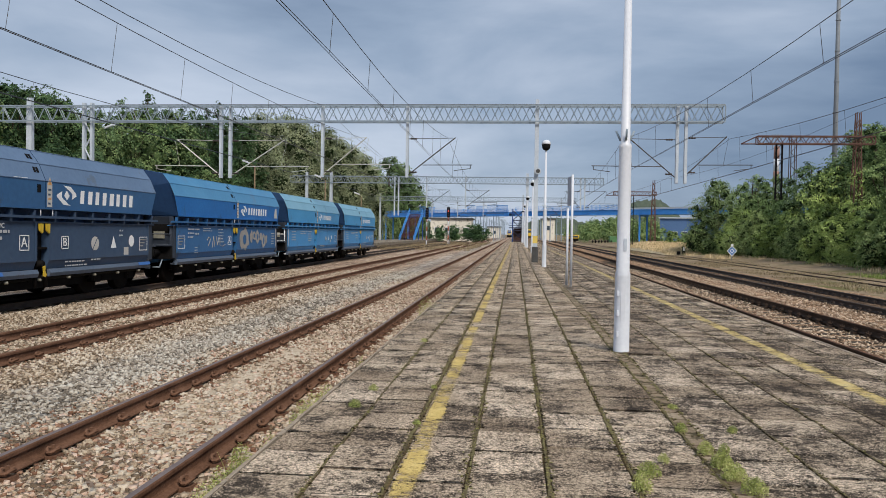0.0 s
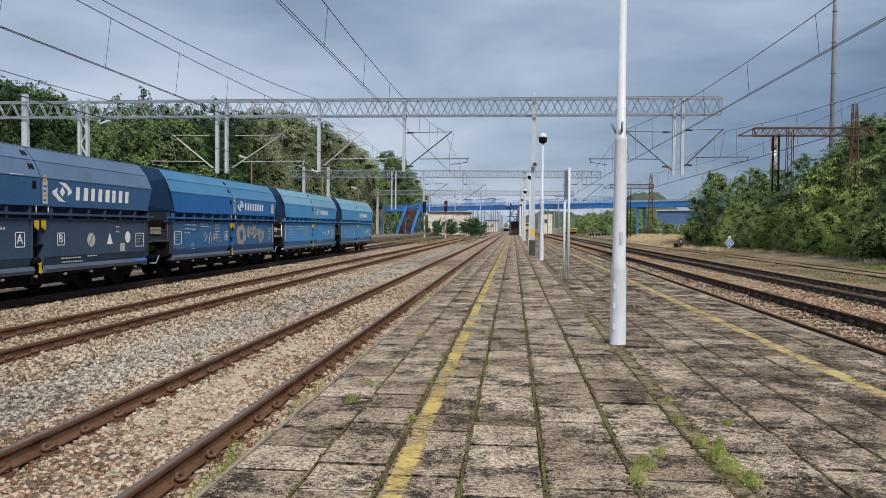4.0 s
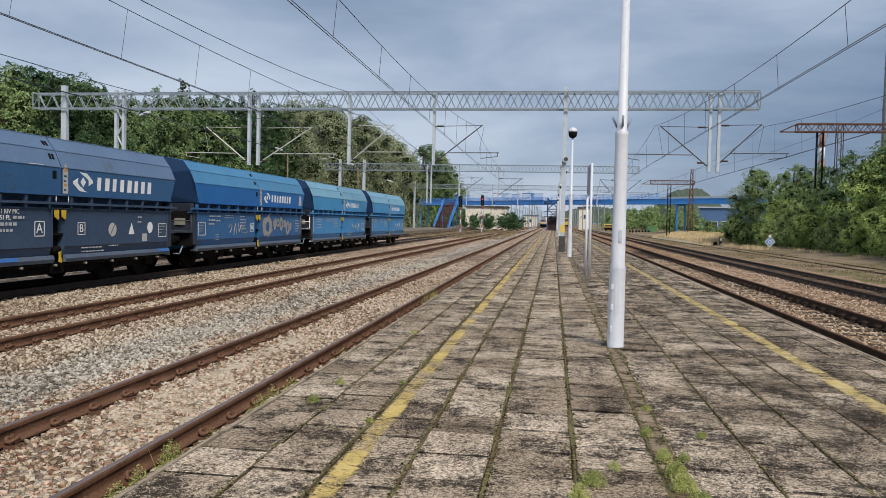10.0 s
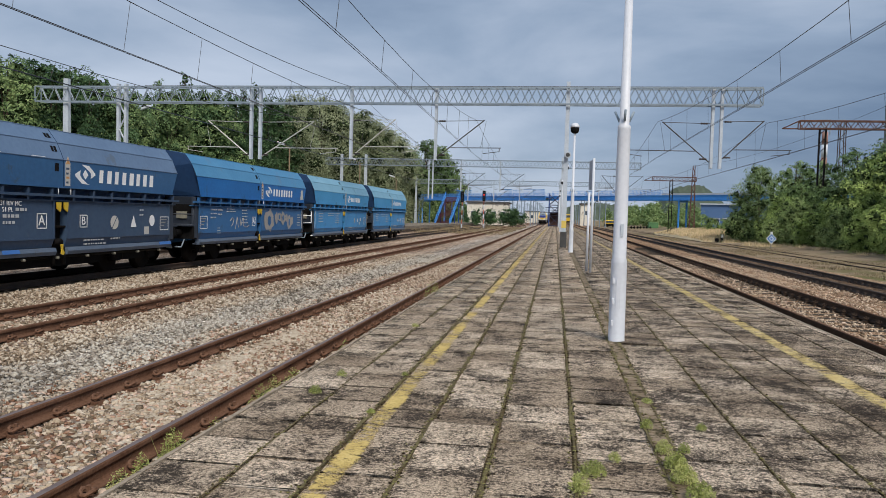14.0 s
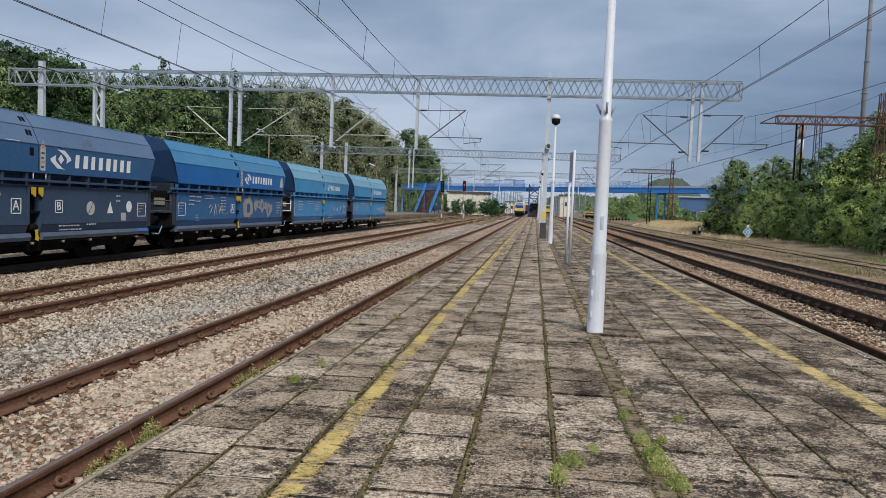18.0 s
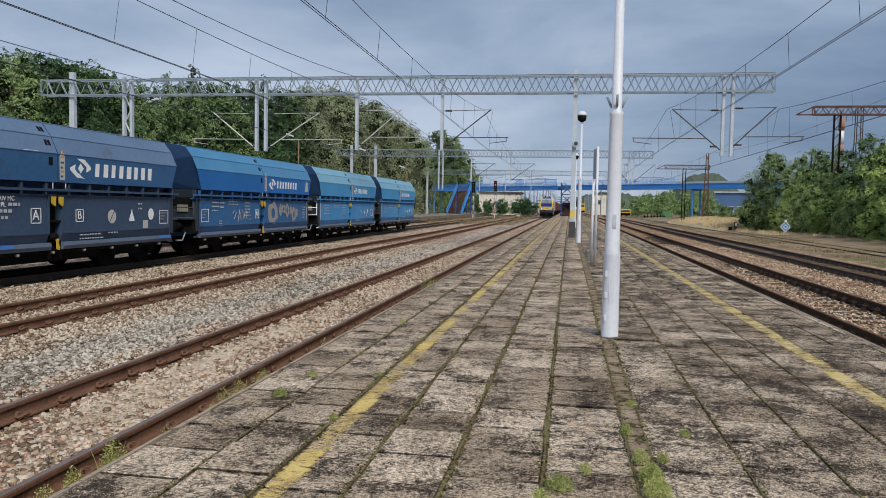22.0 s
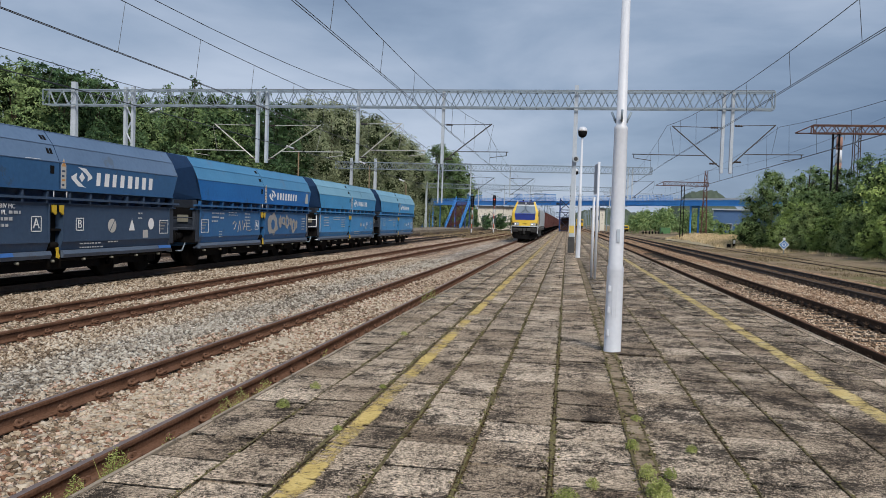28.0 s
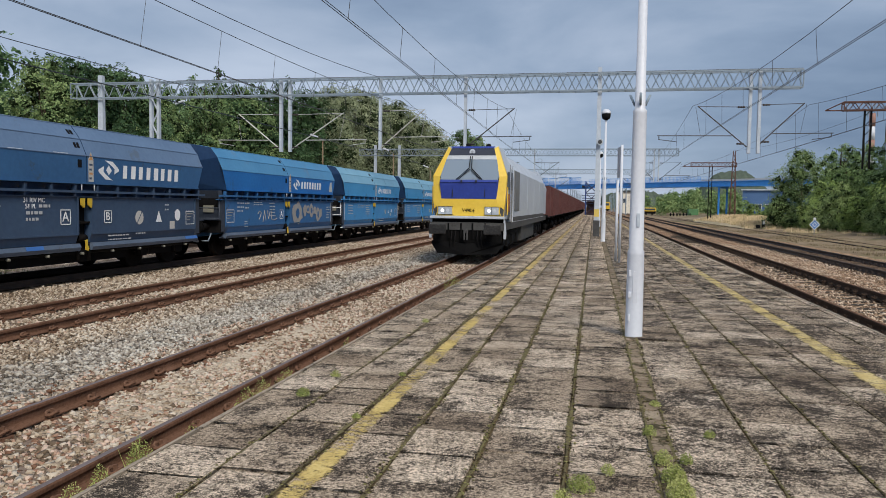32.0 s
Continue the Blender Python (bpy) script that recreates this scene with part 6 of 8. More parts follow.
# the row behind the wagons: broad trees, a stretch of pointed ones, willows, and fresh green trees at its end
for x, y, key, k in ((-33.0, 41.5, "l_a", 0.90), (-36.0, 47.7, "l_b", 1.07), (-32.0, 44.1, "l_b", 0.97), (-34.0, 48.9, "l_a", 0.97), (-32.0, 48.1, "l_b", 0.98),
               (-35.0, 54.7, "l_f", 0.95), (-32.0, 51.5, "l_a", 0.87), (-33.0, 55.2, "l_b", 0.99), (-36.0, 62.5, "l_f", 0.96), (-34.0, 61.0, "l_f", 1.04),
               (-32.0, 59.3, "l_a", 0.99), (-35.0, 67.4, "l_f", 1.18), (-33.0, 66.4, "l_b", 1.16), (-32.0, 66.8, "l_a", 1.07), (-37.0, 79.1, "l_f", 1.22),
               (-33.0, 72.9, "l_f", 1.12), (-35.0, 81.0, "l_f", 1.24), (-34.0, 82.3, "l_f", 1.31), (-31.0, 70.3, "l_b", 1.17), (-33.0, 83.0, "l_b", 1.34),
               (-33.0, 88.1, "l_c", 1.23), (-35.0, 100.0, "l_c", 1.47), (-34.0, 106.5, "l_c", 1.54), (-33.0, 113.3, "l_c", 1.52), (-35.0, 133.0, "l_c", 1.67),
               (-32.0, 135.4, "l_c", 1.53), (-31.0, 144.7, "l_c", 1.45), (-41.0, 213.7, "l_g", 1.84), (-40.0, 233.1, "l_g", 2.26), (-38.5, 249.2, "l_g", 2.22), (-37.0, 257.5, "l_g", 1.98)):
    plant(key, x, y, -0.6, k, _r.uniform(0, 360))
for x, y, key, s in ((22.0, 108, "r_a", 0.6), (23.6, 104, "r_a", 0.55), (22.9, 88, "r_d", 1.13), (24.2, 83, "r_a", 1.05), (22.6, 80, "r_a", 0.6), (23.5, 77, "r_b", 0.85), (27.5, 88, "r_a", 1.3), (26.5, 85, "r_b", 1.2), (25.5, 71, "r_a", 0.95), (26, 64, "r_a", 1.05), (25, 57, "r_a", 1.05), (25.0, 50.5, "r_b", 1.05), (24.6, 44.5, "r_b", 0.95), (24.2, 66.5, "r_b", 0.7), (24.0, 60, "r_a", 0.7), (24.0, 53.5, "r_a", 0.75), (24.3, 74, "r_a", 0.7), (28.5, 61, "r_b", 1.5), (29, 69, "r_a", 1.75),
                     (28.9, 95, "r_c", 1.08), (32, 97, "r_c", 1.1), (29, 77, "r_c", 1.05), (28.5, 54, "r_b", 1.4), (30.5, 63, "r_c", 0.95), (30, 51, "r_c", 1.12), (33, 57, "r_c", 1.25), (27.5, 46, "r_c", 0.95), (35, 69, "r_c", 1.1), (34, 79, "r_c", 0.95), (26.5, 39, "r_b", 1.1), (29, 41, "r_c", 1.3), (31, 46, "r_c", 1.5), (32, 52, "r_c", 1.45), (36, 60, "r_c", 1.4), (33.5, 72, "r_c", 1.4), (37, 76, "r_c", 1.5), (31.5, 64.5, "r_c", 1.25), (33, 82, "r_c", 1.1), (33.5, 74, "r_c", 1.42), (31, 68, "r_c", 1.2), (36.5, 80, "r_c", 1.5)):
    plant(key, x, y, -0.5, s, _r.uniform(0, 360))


# ---- the arriving train ----
M["l_yellow"] = material("loco_yellow", [(0.682, 0.456, 0.0425), (0.792, 0.559, 0.0765)], 0.4, scale=1.2, fine=12, bump=0.03, stain=(0.5, 0.34, 0.06), stain_scale=2, stain_cut=0.62)
M["l_blue"] = material("loco_blue", [(0.018, 0.035, 0.22), (0.028, 0.055, 0.30)], 0.35, scale=1.2, fine=12, bump=0.03)
M["l_white"] = material("loco_silver_white", [(0.423, 0.46, 0.516), (0.576, 0.622, 0.685)], 0.4, 0.05, scale=0.7, fine=8, bump=0.05, stain=(0.3, 0.29, 0.27), stain_scale=1.1, stain_cut=0.6)
M["l_panel"] = material("loco_grey_panel", [(0.13, 0.13, 0.13), (0.22, 0.22, 0.22)], 0.5, 0.1, scale=0.7, fine=8, bump=0.05, stain=(0.14, 0.13, 0.12), stain_scale=1.1, stain_cut=0.58)
M["l_glass"] = glassy("cab_glass", (0.42, 0.48, 0.52), 0.08)
M["l_glass"].node_tree.nodes["Principled BSDF"].inputs["Metallic"].default_value = 0.65
M["l_dark"] = material("dark_front_panel", [(0.02, 0.025, 0.04), (0.035, 0.04, 0.06)], 0.35, scale=2, fine=10, bump=0)
M["l_grime"] = material("grimy_grey_paint", [(0.033, 0.033, 0.0319), (0.077, 0.077, 0.0743)], 0.7, scale=1, fine=9, bump=0.1, stain=(0.03, 0.028, 0.025), stain_scale=1.5)
M["l_orange"] = material("orange_panel", [(0.45, 0.14, 0.03), (0.55, 0.2, 0.05)], 0.5, scale=2, fine=10, bump=0)
M["l_lamp"] = glowing("headlight_glow", (1.0, 0.97, 0.88), 0.95)
M["l_under"] = material("black_underframe", [(0.0025, 0.0025, 0.003), (0.0065, 0.0065, 0.0065)], 0.88, 0.0, scale=4, fine=30, bump=0.25)
M["l_pad"] = material("worn_black_buffer_plate", [(0.012, 0.012, 0.013), (0.04, 0.039, 0.038), (0.075, 0.073, 0.07)], 0.45, 0.5, scale=3, fine=18, bump=0.2)
M["l_case"] = material("headlight_glass", [(0.405, 0.446, 0.486), (0.608, 0.648, 0.675)], 0.15, 0.3, scale=3, fine=15, bump=0)
M["l_visor"] = material("pale_sun_blind", [(0.4, 0.43, 0.46), (0.5, 0.53, 0.56)], 0.5, scale=2, fine=10, bump=0)
M["car"] = material("red_brown_wagon_paint", [(0.045, 0.0138, 0.0137), (0.09, 0.0276, 0.0252), (0.138, 0.0483, 0.042)], 0.7, scale=0.8, fine=9, bump=0.2, stain=(0.06, 0.035, 0.028), stain_scale=0.9, stain_cut=0.56)


def face(bm, pts, mi=0):
    f = bm.faces.new([bm.verts.new(p) for p in pts])
    f.material_index = mi
    return f


def slab_on(name, t, pts, thick, mat, label=""):
    """A panel with its own thickness, from the corners of its outer face; the thickness goes back along +y."""
    bm = bmesh.new()
    a = [bm.verts.new(p) for p in pts]
    b = [bm.verts.new((p[0], p[1] + thick, p[2])) for p in pts]
    n = len(pts)
    bm.faces.new(a), bm.faces.new(b[::-1])
    for i in range(n):
        bm.faces.new((a[i], b[i], b[(i + 1) % n], a[(i + 1) % n]))
    return part(name, bm, mat, t, label)


def locomotive():
    """The front looks along -y; the origin is on the rail below the front beam."""
    t = thing("diesel_locomotive", "yellow, blue and silver diesel locomotive with lit headlights", "locomotive", at=(TRACKS["left_1"], 400, RAIL_Z))
    # front shape: depth of the face at each height
    def fy(z):
        return 0.35 + (0.0 if z < 2.75 else (z - 2.75) * 0.62)
    out = [(1.30, 1.42), (1.38, 2.05), (1.42, 2.98), (0.97, 4.08)]
    inn = [(1.16, 1.86), (1.05, 2.15), (1.14, 2.95), (0.84, 3.98)]
    # cab core
    bm = bmesh.new()
    ring_a = [bm.verts.new((s * x, fy(z) + 0.03, z)) for s, rows in ((1, out), (-1, out[::-1])) for x, z in rows]
    ring_b = [bm.verts.new((s * min(1.43, x * 1.02), 2.7, z)) for s, rows in ((1, out), (-1, out[::-1])) for x, z in rows]
    n = len(ring_a)
    bm.faces.new(ring_a), bm.faces.new(ring_b[::-1])
    for i in range(n):
        bm.faces.new((ring_a[i], ring_b[i], ring_b[(i + 1) % n], ring_a[(i + 1) % n]))
    cab = part("cab", bm, M["l_white"], t, "silver white cab")
    # yellow frame round the front, one half each side
    for s in (-1, 1):
        bm = bmesh.new()
        for k in range(3):
            (xo, zo), (xo2, zo2), (xi, zi), (xi2, zi2) = out[k], out[k + 1], inn[k], inn[k + 1]
            q = [(s * xo, fy(zo), zo), (s * xo2, fy(zo2), zo2), (s * xi2, fy(zi2) - 0.05, zi2), (s * xi, fy(zi) - 0.05, zi)]
            face(bm, q)
            face(bm, [(s * xo, fy(zo), zo), (s * xo2, fy(zo2), zo2), (s * xo2 * 1.005, fy(zo2) + 0.2, zo2), (s * xo * 1.005, fy(zo) + 0.2, zo)])
        bmesh.ops.remove_doubles(bm, verts=bm.verts, dist=0.002)
        part("front_frame", bm, M["l_yellow"], t, "yellow front frame")
    def f(x, z, d=-0.05):
        return (x, fy(z) + d, z)
    slab_on("nose_panel", t, [f(-1.26, 1.545, -0.06), f(1.26, 1.545, -0.06), f(1.16, 1.86, -0.06), f(1.05, 2.15, -0.06), f(-1.05, 2.15, -0.06), f(-1.16, 1.86, -0.06)], 0.06, M["l_yellow"], "yellow nose")
    slab_on("blue_band", t, [f(-1.05, 2.155, -0.055), f(1.05, 2.155, -0.055), f(1.13, 2.74, -0.055), f(-1.13, 2.74, -0.055)], 0.05, M["l_blue"], "deep blue front band")
    slab_on("window_ledge", t, [f(-1.12, 2.745, -0.08), f(1.12, 2.745, -0.08), f(1.12, 2.83, -0.08), f(-1.12, 2.83, -0.08)], 0.08, M["l_blue"])
    slab_on("windscreen", t, [f(-1.10, 2.835), f(1.10, 2.835), f(1.12, 2.99), f(0.99, 3.58), f(-0.99, 3.58), f(-1.12, 2.99)], 0.04, M["l_glass"], "wide tinted windscreen")
    slab_on("sun_blind", t, [f(-0.985, 3.585), f(0.985, 3.585), f(0.93, 3.73), f(-0.93, 3.73)], 0.04, M["l_visor"], "pale sun blind")
    slab_on("brow_panel", t, [f(-0.925, 3.735), f(0.925, 3.735), f(0.84, 4.0), f(-0.84, 4.0)], 0.04, M["l_dark"], "dark brow panel")
    slab_on("brow_edge", t, [f(-0.80, 4.005), f(0.80, 4.005), f(0.86, 4.075, -0.03), f(-0.86, 4.075, -0.03)], 0.05, M["l_blue"])
    bm = bmesh.new()
    turned(bm, [(-0.03, 0.11), (0.02, 0.11)], 18, 0, (0, fy(3.86) - 0.05, 3.86), "y")
    top = part("top_lamp", bm, M["l_white"], t, "round top lamp")
    bm = bmesh.new()
    turned(bm, [(-0.05, 0.05), (-0.03, 0.05)], 12, 0, (0, fy(3.86) - 0.05, 3.86), "y")
    part("lens", bm, M["l_case"], top)
    for s in (-1, 1):
        bm = bmesh.new()
        box(bm, min(s * 0.62, s * 1.16), max(s * 0.62, s * 1.16), 0.24, 0.36, 1.6, 1.86, 0, 0.02)
        h = part("headlight", bm, M["l_case"], t, "glazed headlight housing")
        for x, m in ((0.79, M["l_lamp"]), (1.0, M["l_visor"])):
            bm = bmesh.new()
            turned(bm, [(-0.015, 0.06), (0.02, 0.07)], 16, 0, (s * (x if s > 0 else 1.79 - x), 0.238, 1.73), "y")
            part("lens", bm, m, h)
        bm = bmesh.new()
        box(bm, min(s * 0.60, s * 1.18), max(s * 0.60, s * 1.18), 0.262, 0.33, 1.58, 1.595)
        box(bm, min(s * 0.60, s * 1.18), max(s * 0.60, s * 1.18), 0.262, 0.33, 1.865, 1.88)
        box(bm, s * 0.895 - 0.008, s * 0.895 + 0.008, 0.232, 0.33, 1.6, 1.86)
        part("housing_rim", bm, M["l_dark"], h)
        slab_on("corner_inset", t, [(s * 1.19, 0.275, 1.56), (s * 1.31, 0.335, 1.56), (s * 1.345, 0.342, 1.78), (s * 1.22, 0.285, 1.88)], 0.03, M["l_grime"], "dark corner inset")
        bm = bmesh.new()
        rod(bm, (s * 0.62, fy(2.3) - 0.09, 2.22), (s * 0.62, fy(2.5) - 0.09, 2.5), 0.014, None, 6)
        part("front_grip", bm, M["l_dark"], t)
        bm = bmesh.new()
        box(bm, s * 0.28 - 0.03, s * 0.28 + 0.03, 0.22, 0.3, 2.73, 2.83, 0, 0.01)
        part("wiper_motor", bm, M["l_dark"], t)
        bm = bmesh.new()
        rod(bm, (s * 0.05, fy(3.2) - 0.10, 3.25), (s * 0.5, fy(2.85) - 0.1, 2.84), 0.018, None, 5)
        rod(bm, (s * 0.02, fy(3.2) - 0.10, 3.22), (s * 0.42, fy(2.85) - 0.1, 2.84), 0.012, None, 5)
        rod(bm, (s * 0.04, fy(3.2) - 0.10, 3.25), (s * 0.04, fy(3.6) - 0.08, 3.7), 0.015, None, 5)
        part("wiper", bm, M["black"], t)
        bm = bmesh.new()
        rod(bm, (s * 1.45, 0.55, 1.6), (s * 1.45, 0.55, 2.6), 0.02, None, 6)
        part("grab_rail", bm, M["l_yellow"], t)
        bm = bmesh.new()
        box(bm, s * 1.425 - 0.012, s * 1.425 + 0.012, 0.72, 1.3, 2.5, 3.15, 0, 0.01)
        part("cab_side_window", bm, M["l_dark"], t, "dark side window")
        bm = bmesh.new()
        box(bm, s * 1.44 - 0.01, s * 1.44 + 0.01, 0.7, 1.2, 1.7, 2.35, 0, 0.004)
        part("side_panel", bm, M["l_orange"], t, "orange panel")
        bm = bmesh.new()
        box(bm, s * 1.44 - 0.01, s * 1.44 + 0.01, 1.5, 2.1, 1.35, 3.3, 0, 0.01)
        d = part("cab_door", bm, M["l_white"], t, "silver cab door")
        bm = bmesh.new()
        box(bm, s * 1.455 - 0.008, s * 1.455 + 0.008, 1.6, 2.0, 2.5, 3.15, 0, 0.004)
        part("door_window", bm, M["l_dark"], d)
        bm = bmesh.new()
        box(bm, s * 1.437 - 0.006, s * 1.437 + 0.006, 1.38, 1.41, 1.45, 3.42)
        box(bm, s * 1.437 - 0.006, s * 1.437 + 0.006, 2.2, 2.23, 1.45, 3.42)
        part("cab_seam", bm, M["l_dark"], t)
        bm = bmesh.new()
        rod(bm, (s * 1.5, 1.44, 1.3), (s * 1.5, 1.44, 2.9), 0.018, None, 6)
        part("handrail", bm, M["l_panel"], d)
        bm = bmesh.new()
        box(bm, s * 1.42 - 0.02, s * 1.42 + 0.02, 3.0, 5.0, 1.72, 3.3, 0, 0.01)
        v = part("louvre_panel", bm, M["l_panel"], t, "grey louvre panel")
        for k in range(12):
            bm = bmesh.new()
            prism(bm, [(s * 1.438, 1.78 + k * 0.12), (s * 1.444, 1.78 + k * 0.12), (s * 1.438, 1.88 + k * 0.12)], 3.06, 4.94, "y")
            part("louvre", bm, M["l_panel"], v)
        # darker grey band along the foot of the body side
        bm = bmesh.new()
        box(bm, s * 1.418 - 0.01, s * 1.418 + 0.01, 2.74, 20.38, 1.325, 1.5, 0, 0.004)
        part("side_skirt", bm, M["l_grime"], t, "dark grey side skirt")
        for k in range(4):
            bm = bmesh.new()
            y0 = 5.1 + k * 3.8
            box(bm, s * 1.42 - 0.008, s * 1.42 + 0.008, y0, y0 + 3.6, 1.75, 3.28, 0, 0.004)
            part("side_door", bm, M["l_white"], t)
    letters("class_number", "V490.4", 0.17, M["black"], t, pose(0, 0.275, 1.74, 90, 0, 0))
    # long body with chamfered roof
    bm = bmesh.new()
    prof = [(1.42, 1.3), (1.42, 3.3), (1.05, 3.82), (0.6, 3.98), (-0.6, 3.98), (-1.05, 3.82), (-1.42, 3.3), (-1.42, 1.3)]
    prism(bm, prof, 2.72, 20.4, "y")
    part("engine_hood", bm, M["l_white"], t, "silver white engine body")
    bm = bmesh.new()
    prism(bm, [(1.40, 1.42), (1.43, 3.05), (0.92, 4.05), (-0.92, 4.05), (-1.43, 3.05), (-1.40, 1.42)], 20.42, 22.7, "y")
    part("rear_cab", bm, M["l_white"], t)
    bm = bmesh.new()
    for y0, y1, z in ((3.2, 5.0, 4.05), (6.0, 10.5, 4.1), (12, 17, 4.08)):
        box(bm, -0.55, 0.55, y0, y1, 3.96, z, 0, 0.03)
    part("roof_hatches", bm, M["l_panel"], t)
    for x, y in ((-0.35, 2.0), (0.45, 2.2)):
        bm = bmesh.new()
        turned(bm, [(4.05, 0.05), (4.13, 0.1), (4.22, 0.1), (4.26, 0.04)], 12, 0, (x, y, 0))
        part("roof_aerial", bm, M["black"], t)
    # frame, beam, buffers, plough
    bm = bmesh.new()
    box(bm, -1.4, 1.4, 0.0, 22.9, 1.05, 1.32)
    part("main_frame", bm, M["l_grime"], t)
    bm = bmesh.new()
    box(bm, -1.42, 1.42, -0.06, 0.6, 1.45, 1.54, 0, 0.02)
    part("front_deck", bm, M["l_white"], t, "white front deck")
    bm = bmesh.new()
    box(bm, -1.3, 1.3, 0.04, 0.3, 0.6, 1.3)
    box(bm, -1.38, 1.38, 0.16, 0.56, 1.3, 1.45)
    for x in (-0.7, -0.22, 0.22, 0.7):
        box(bm, x - 0.03, x + 0.03, -0.02, 0.06, 0.75, 1.3)
    part("buffer_beam", bm, M["l_under"], t)
    for s in (-1, 1):
        bm = bmesh.new()
        rod(bm, (s * 0.98, 0.05, 1.08), (s * 0.98, -0.4, 1.08), 0.12, None, 12)
        b = part("buffer", bm, M["black"], t)
        bm = bmesh.new()
        box(bm, s * 1.03 - 0.32, s * 1.03 + 0.32, -0.48, -0.41, 0.91, 1.27, 0, 0.035)
        part("buffer_head", bm, M["l_pad"], b, "wide worn buffer plate")
        bm = bmesh.new()
        prism(bm, [(s * 1.41, 1.45), (s * 1.47, 0.98), (s * 1.46, 0.75), (s * 1.38, 0.75), (s * 1.36, 1.45)], 0.1, 0.25, "y")
        part("corner_step", bm, M["l_white"], t, "white corner step")
        for d in (0.42, 0.56):
            bm = bmesh.new()
            rod(bm, (s * d, -0.02, 1.02), (s * d, -0.16, 0.75), 0.025, None, 6)
            rod(bm, (s * d, -0.16, 0.75), (s * (d + 0.06), -0.08, 0.4), 0.025, None, 6)
            part("air_hose", bm, M["black"], t)
    bm = bmesh.new()
    rod(bm, (0, 0.1, 1.02), (0, -0.25, 1.02), 0.06, None, 8)
    rod(bm, (0.06, -0.22, 1.05), (0.05, -0.22, 0.72), 0.03, None, 6)
    rod(bm, (-0.06, -0.22, 1.05), (-0.05, -0.22, 0.72), 0.03, None, 6)
    part("screw_coupling", bm, M["dark_base"], t)
    for s in (-1, 1):
        bm = bmesh.new()
        pts = [(0.0, -0.12, 0.58), (s * 1.36, 0.12, 0.66), (s * 1.40, 0.2, 0.55), (s * 1.12, 0.02, 0.22), (0.0, -0.26, 0.19)]
        a = [bm.verts.new(p) for p in pts]
        b = [bm.verts.new((p[0], p[1] + 0.06, p[2])) for p in pts]
        bm.faces.new(a), bm.faces.new(b[::-1])
        for i in range(5):
            bm.faces.new((a[i], b[i], b[(i + 1) % 5], a[(i + 1) % 5]))
        part("snow_plough", bm, M["l_under"], t, "dark snow plough")
    for y in (4.2, 18.6):
        bm = bmesh.new()
        for s in (-1, 1):
            prism(bm, [(y - 2.7, 0.75), (y - 2.5, 0.45), (y + 2.5, 0.45), (y + 2.7, 0.75), (y + 2.3, 0.95), (y - 2.3, 0.95)], s * 1.12 - 0.06, s * 1.12 + 0.06, "x")
            for d in (-1.8, 0, 1.8):
                box(bm, s * 1.1 - 0.1, s * 1.1 + 0.15, y + d - 0.2, y + d + 0.2, 0.4, 0.8)
        b = part("bogie", bm, M["black"], t, "grimy three-axle bogie")
        for d in (-1.8, 0, 1.8):
            for s in (-0.75, 0.75):
                w = link_mesh("wheel", WHEEL, b)
                w.location, w.scale = (s, y + d, 0.5), (1, 1.09, 1.09)
                w.rotation_euler.z = math.pi if s > 0 else 0
    bm = bmesh.new()
    box(bm, -1.25, 1.25, 7.9, 14.9, 0.35, 1.05, 0, 0.04)
    part("fuel_tank", bm, M["l_grime"], t, "grimy grey fuel tank")
    return t


def open_wagon(k):
    t = thing("open_wagon", "red-brown high-sided open freight wagon behind the locomotive", "freight wagon", "wagons of the arriving train", at=(TRACKS["left_1"], 400, RAIL_Z))
    bm = bmesh.new()
    box(bm, -1.38, 1.38, -6.55, 6.55, 1.15, 1.32)
    part("floor_frame", bm, M["black"], t)
    for s in (-1, 1):
        bm = bmesh.new()
        box(bm, s * 1.33 - 0.03, s * 1.33 + 0.03, -6.5, 6.5, 1.32, 3.2)
        box(bm, s * 1.36 - 0.06, s * 1.36 + 0.06, -6.55, 6.55, 3.16, 3.26)
        part("side_wall", bm, M["car"], t)
        for i in range(9):
            y = -6.4 + i * 1.6
            bm = bmesh.new()
            prism(bm, [(s * 1.36, 1.2), (s * 1.54, 1.25), (s * 1.50, 3.2), (s * 1.36, 3.2)], y - 0.11, y + 0.11, "y")
            part("side_rib", bm, M["car"], t)
        bm = bmesh.new()
        box(bm, -1.36, 1.36, s * 6.5 - 0.04, s * 6.5 + 0.04, 1.32, 3.22)
        for x in (-0.9, -0.3, 0.3, 0.9):
            box(bm, x - 0.05, x + 0.05, s * 6.58 - 0.04, s * 6.58 + 0.04, 1.3, 3.2)
        part("end_wall", bm, M["car"], t)
        buffers(t, s * 6.5, s, 1.06, M["black"])
        bogie(t, s * 4.5, None, 0.0)
    return t


loco = locomotive()
loco.scale = (0.925, 1.0, 0.985)
cars = [open_wagon(0)]
for k in range(15):
    cars.append(copy_thing(cars[0], pose(TRACKS["left_1"], 420 + 14 * k, RAIL_Z)))
TRAIN_KEYS = [(0.0, 411.0), (6.0, 339.0), (10.0, 291.0), (17.0, 207.0), (21.0, 159.0), (25.0, 111.0), (28.0, 76.0), (30.0, 51.5), (31.0, 38.2), (32.0, 25.7)]


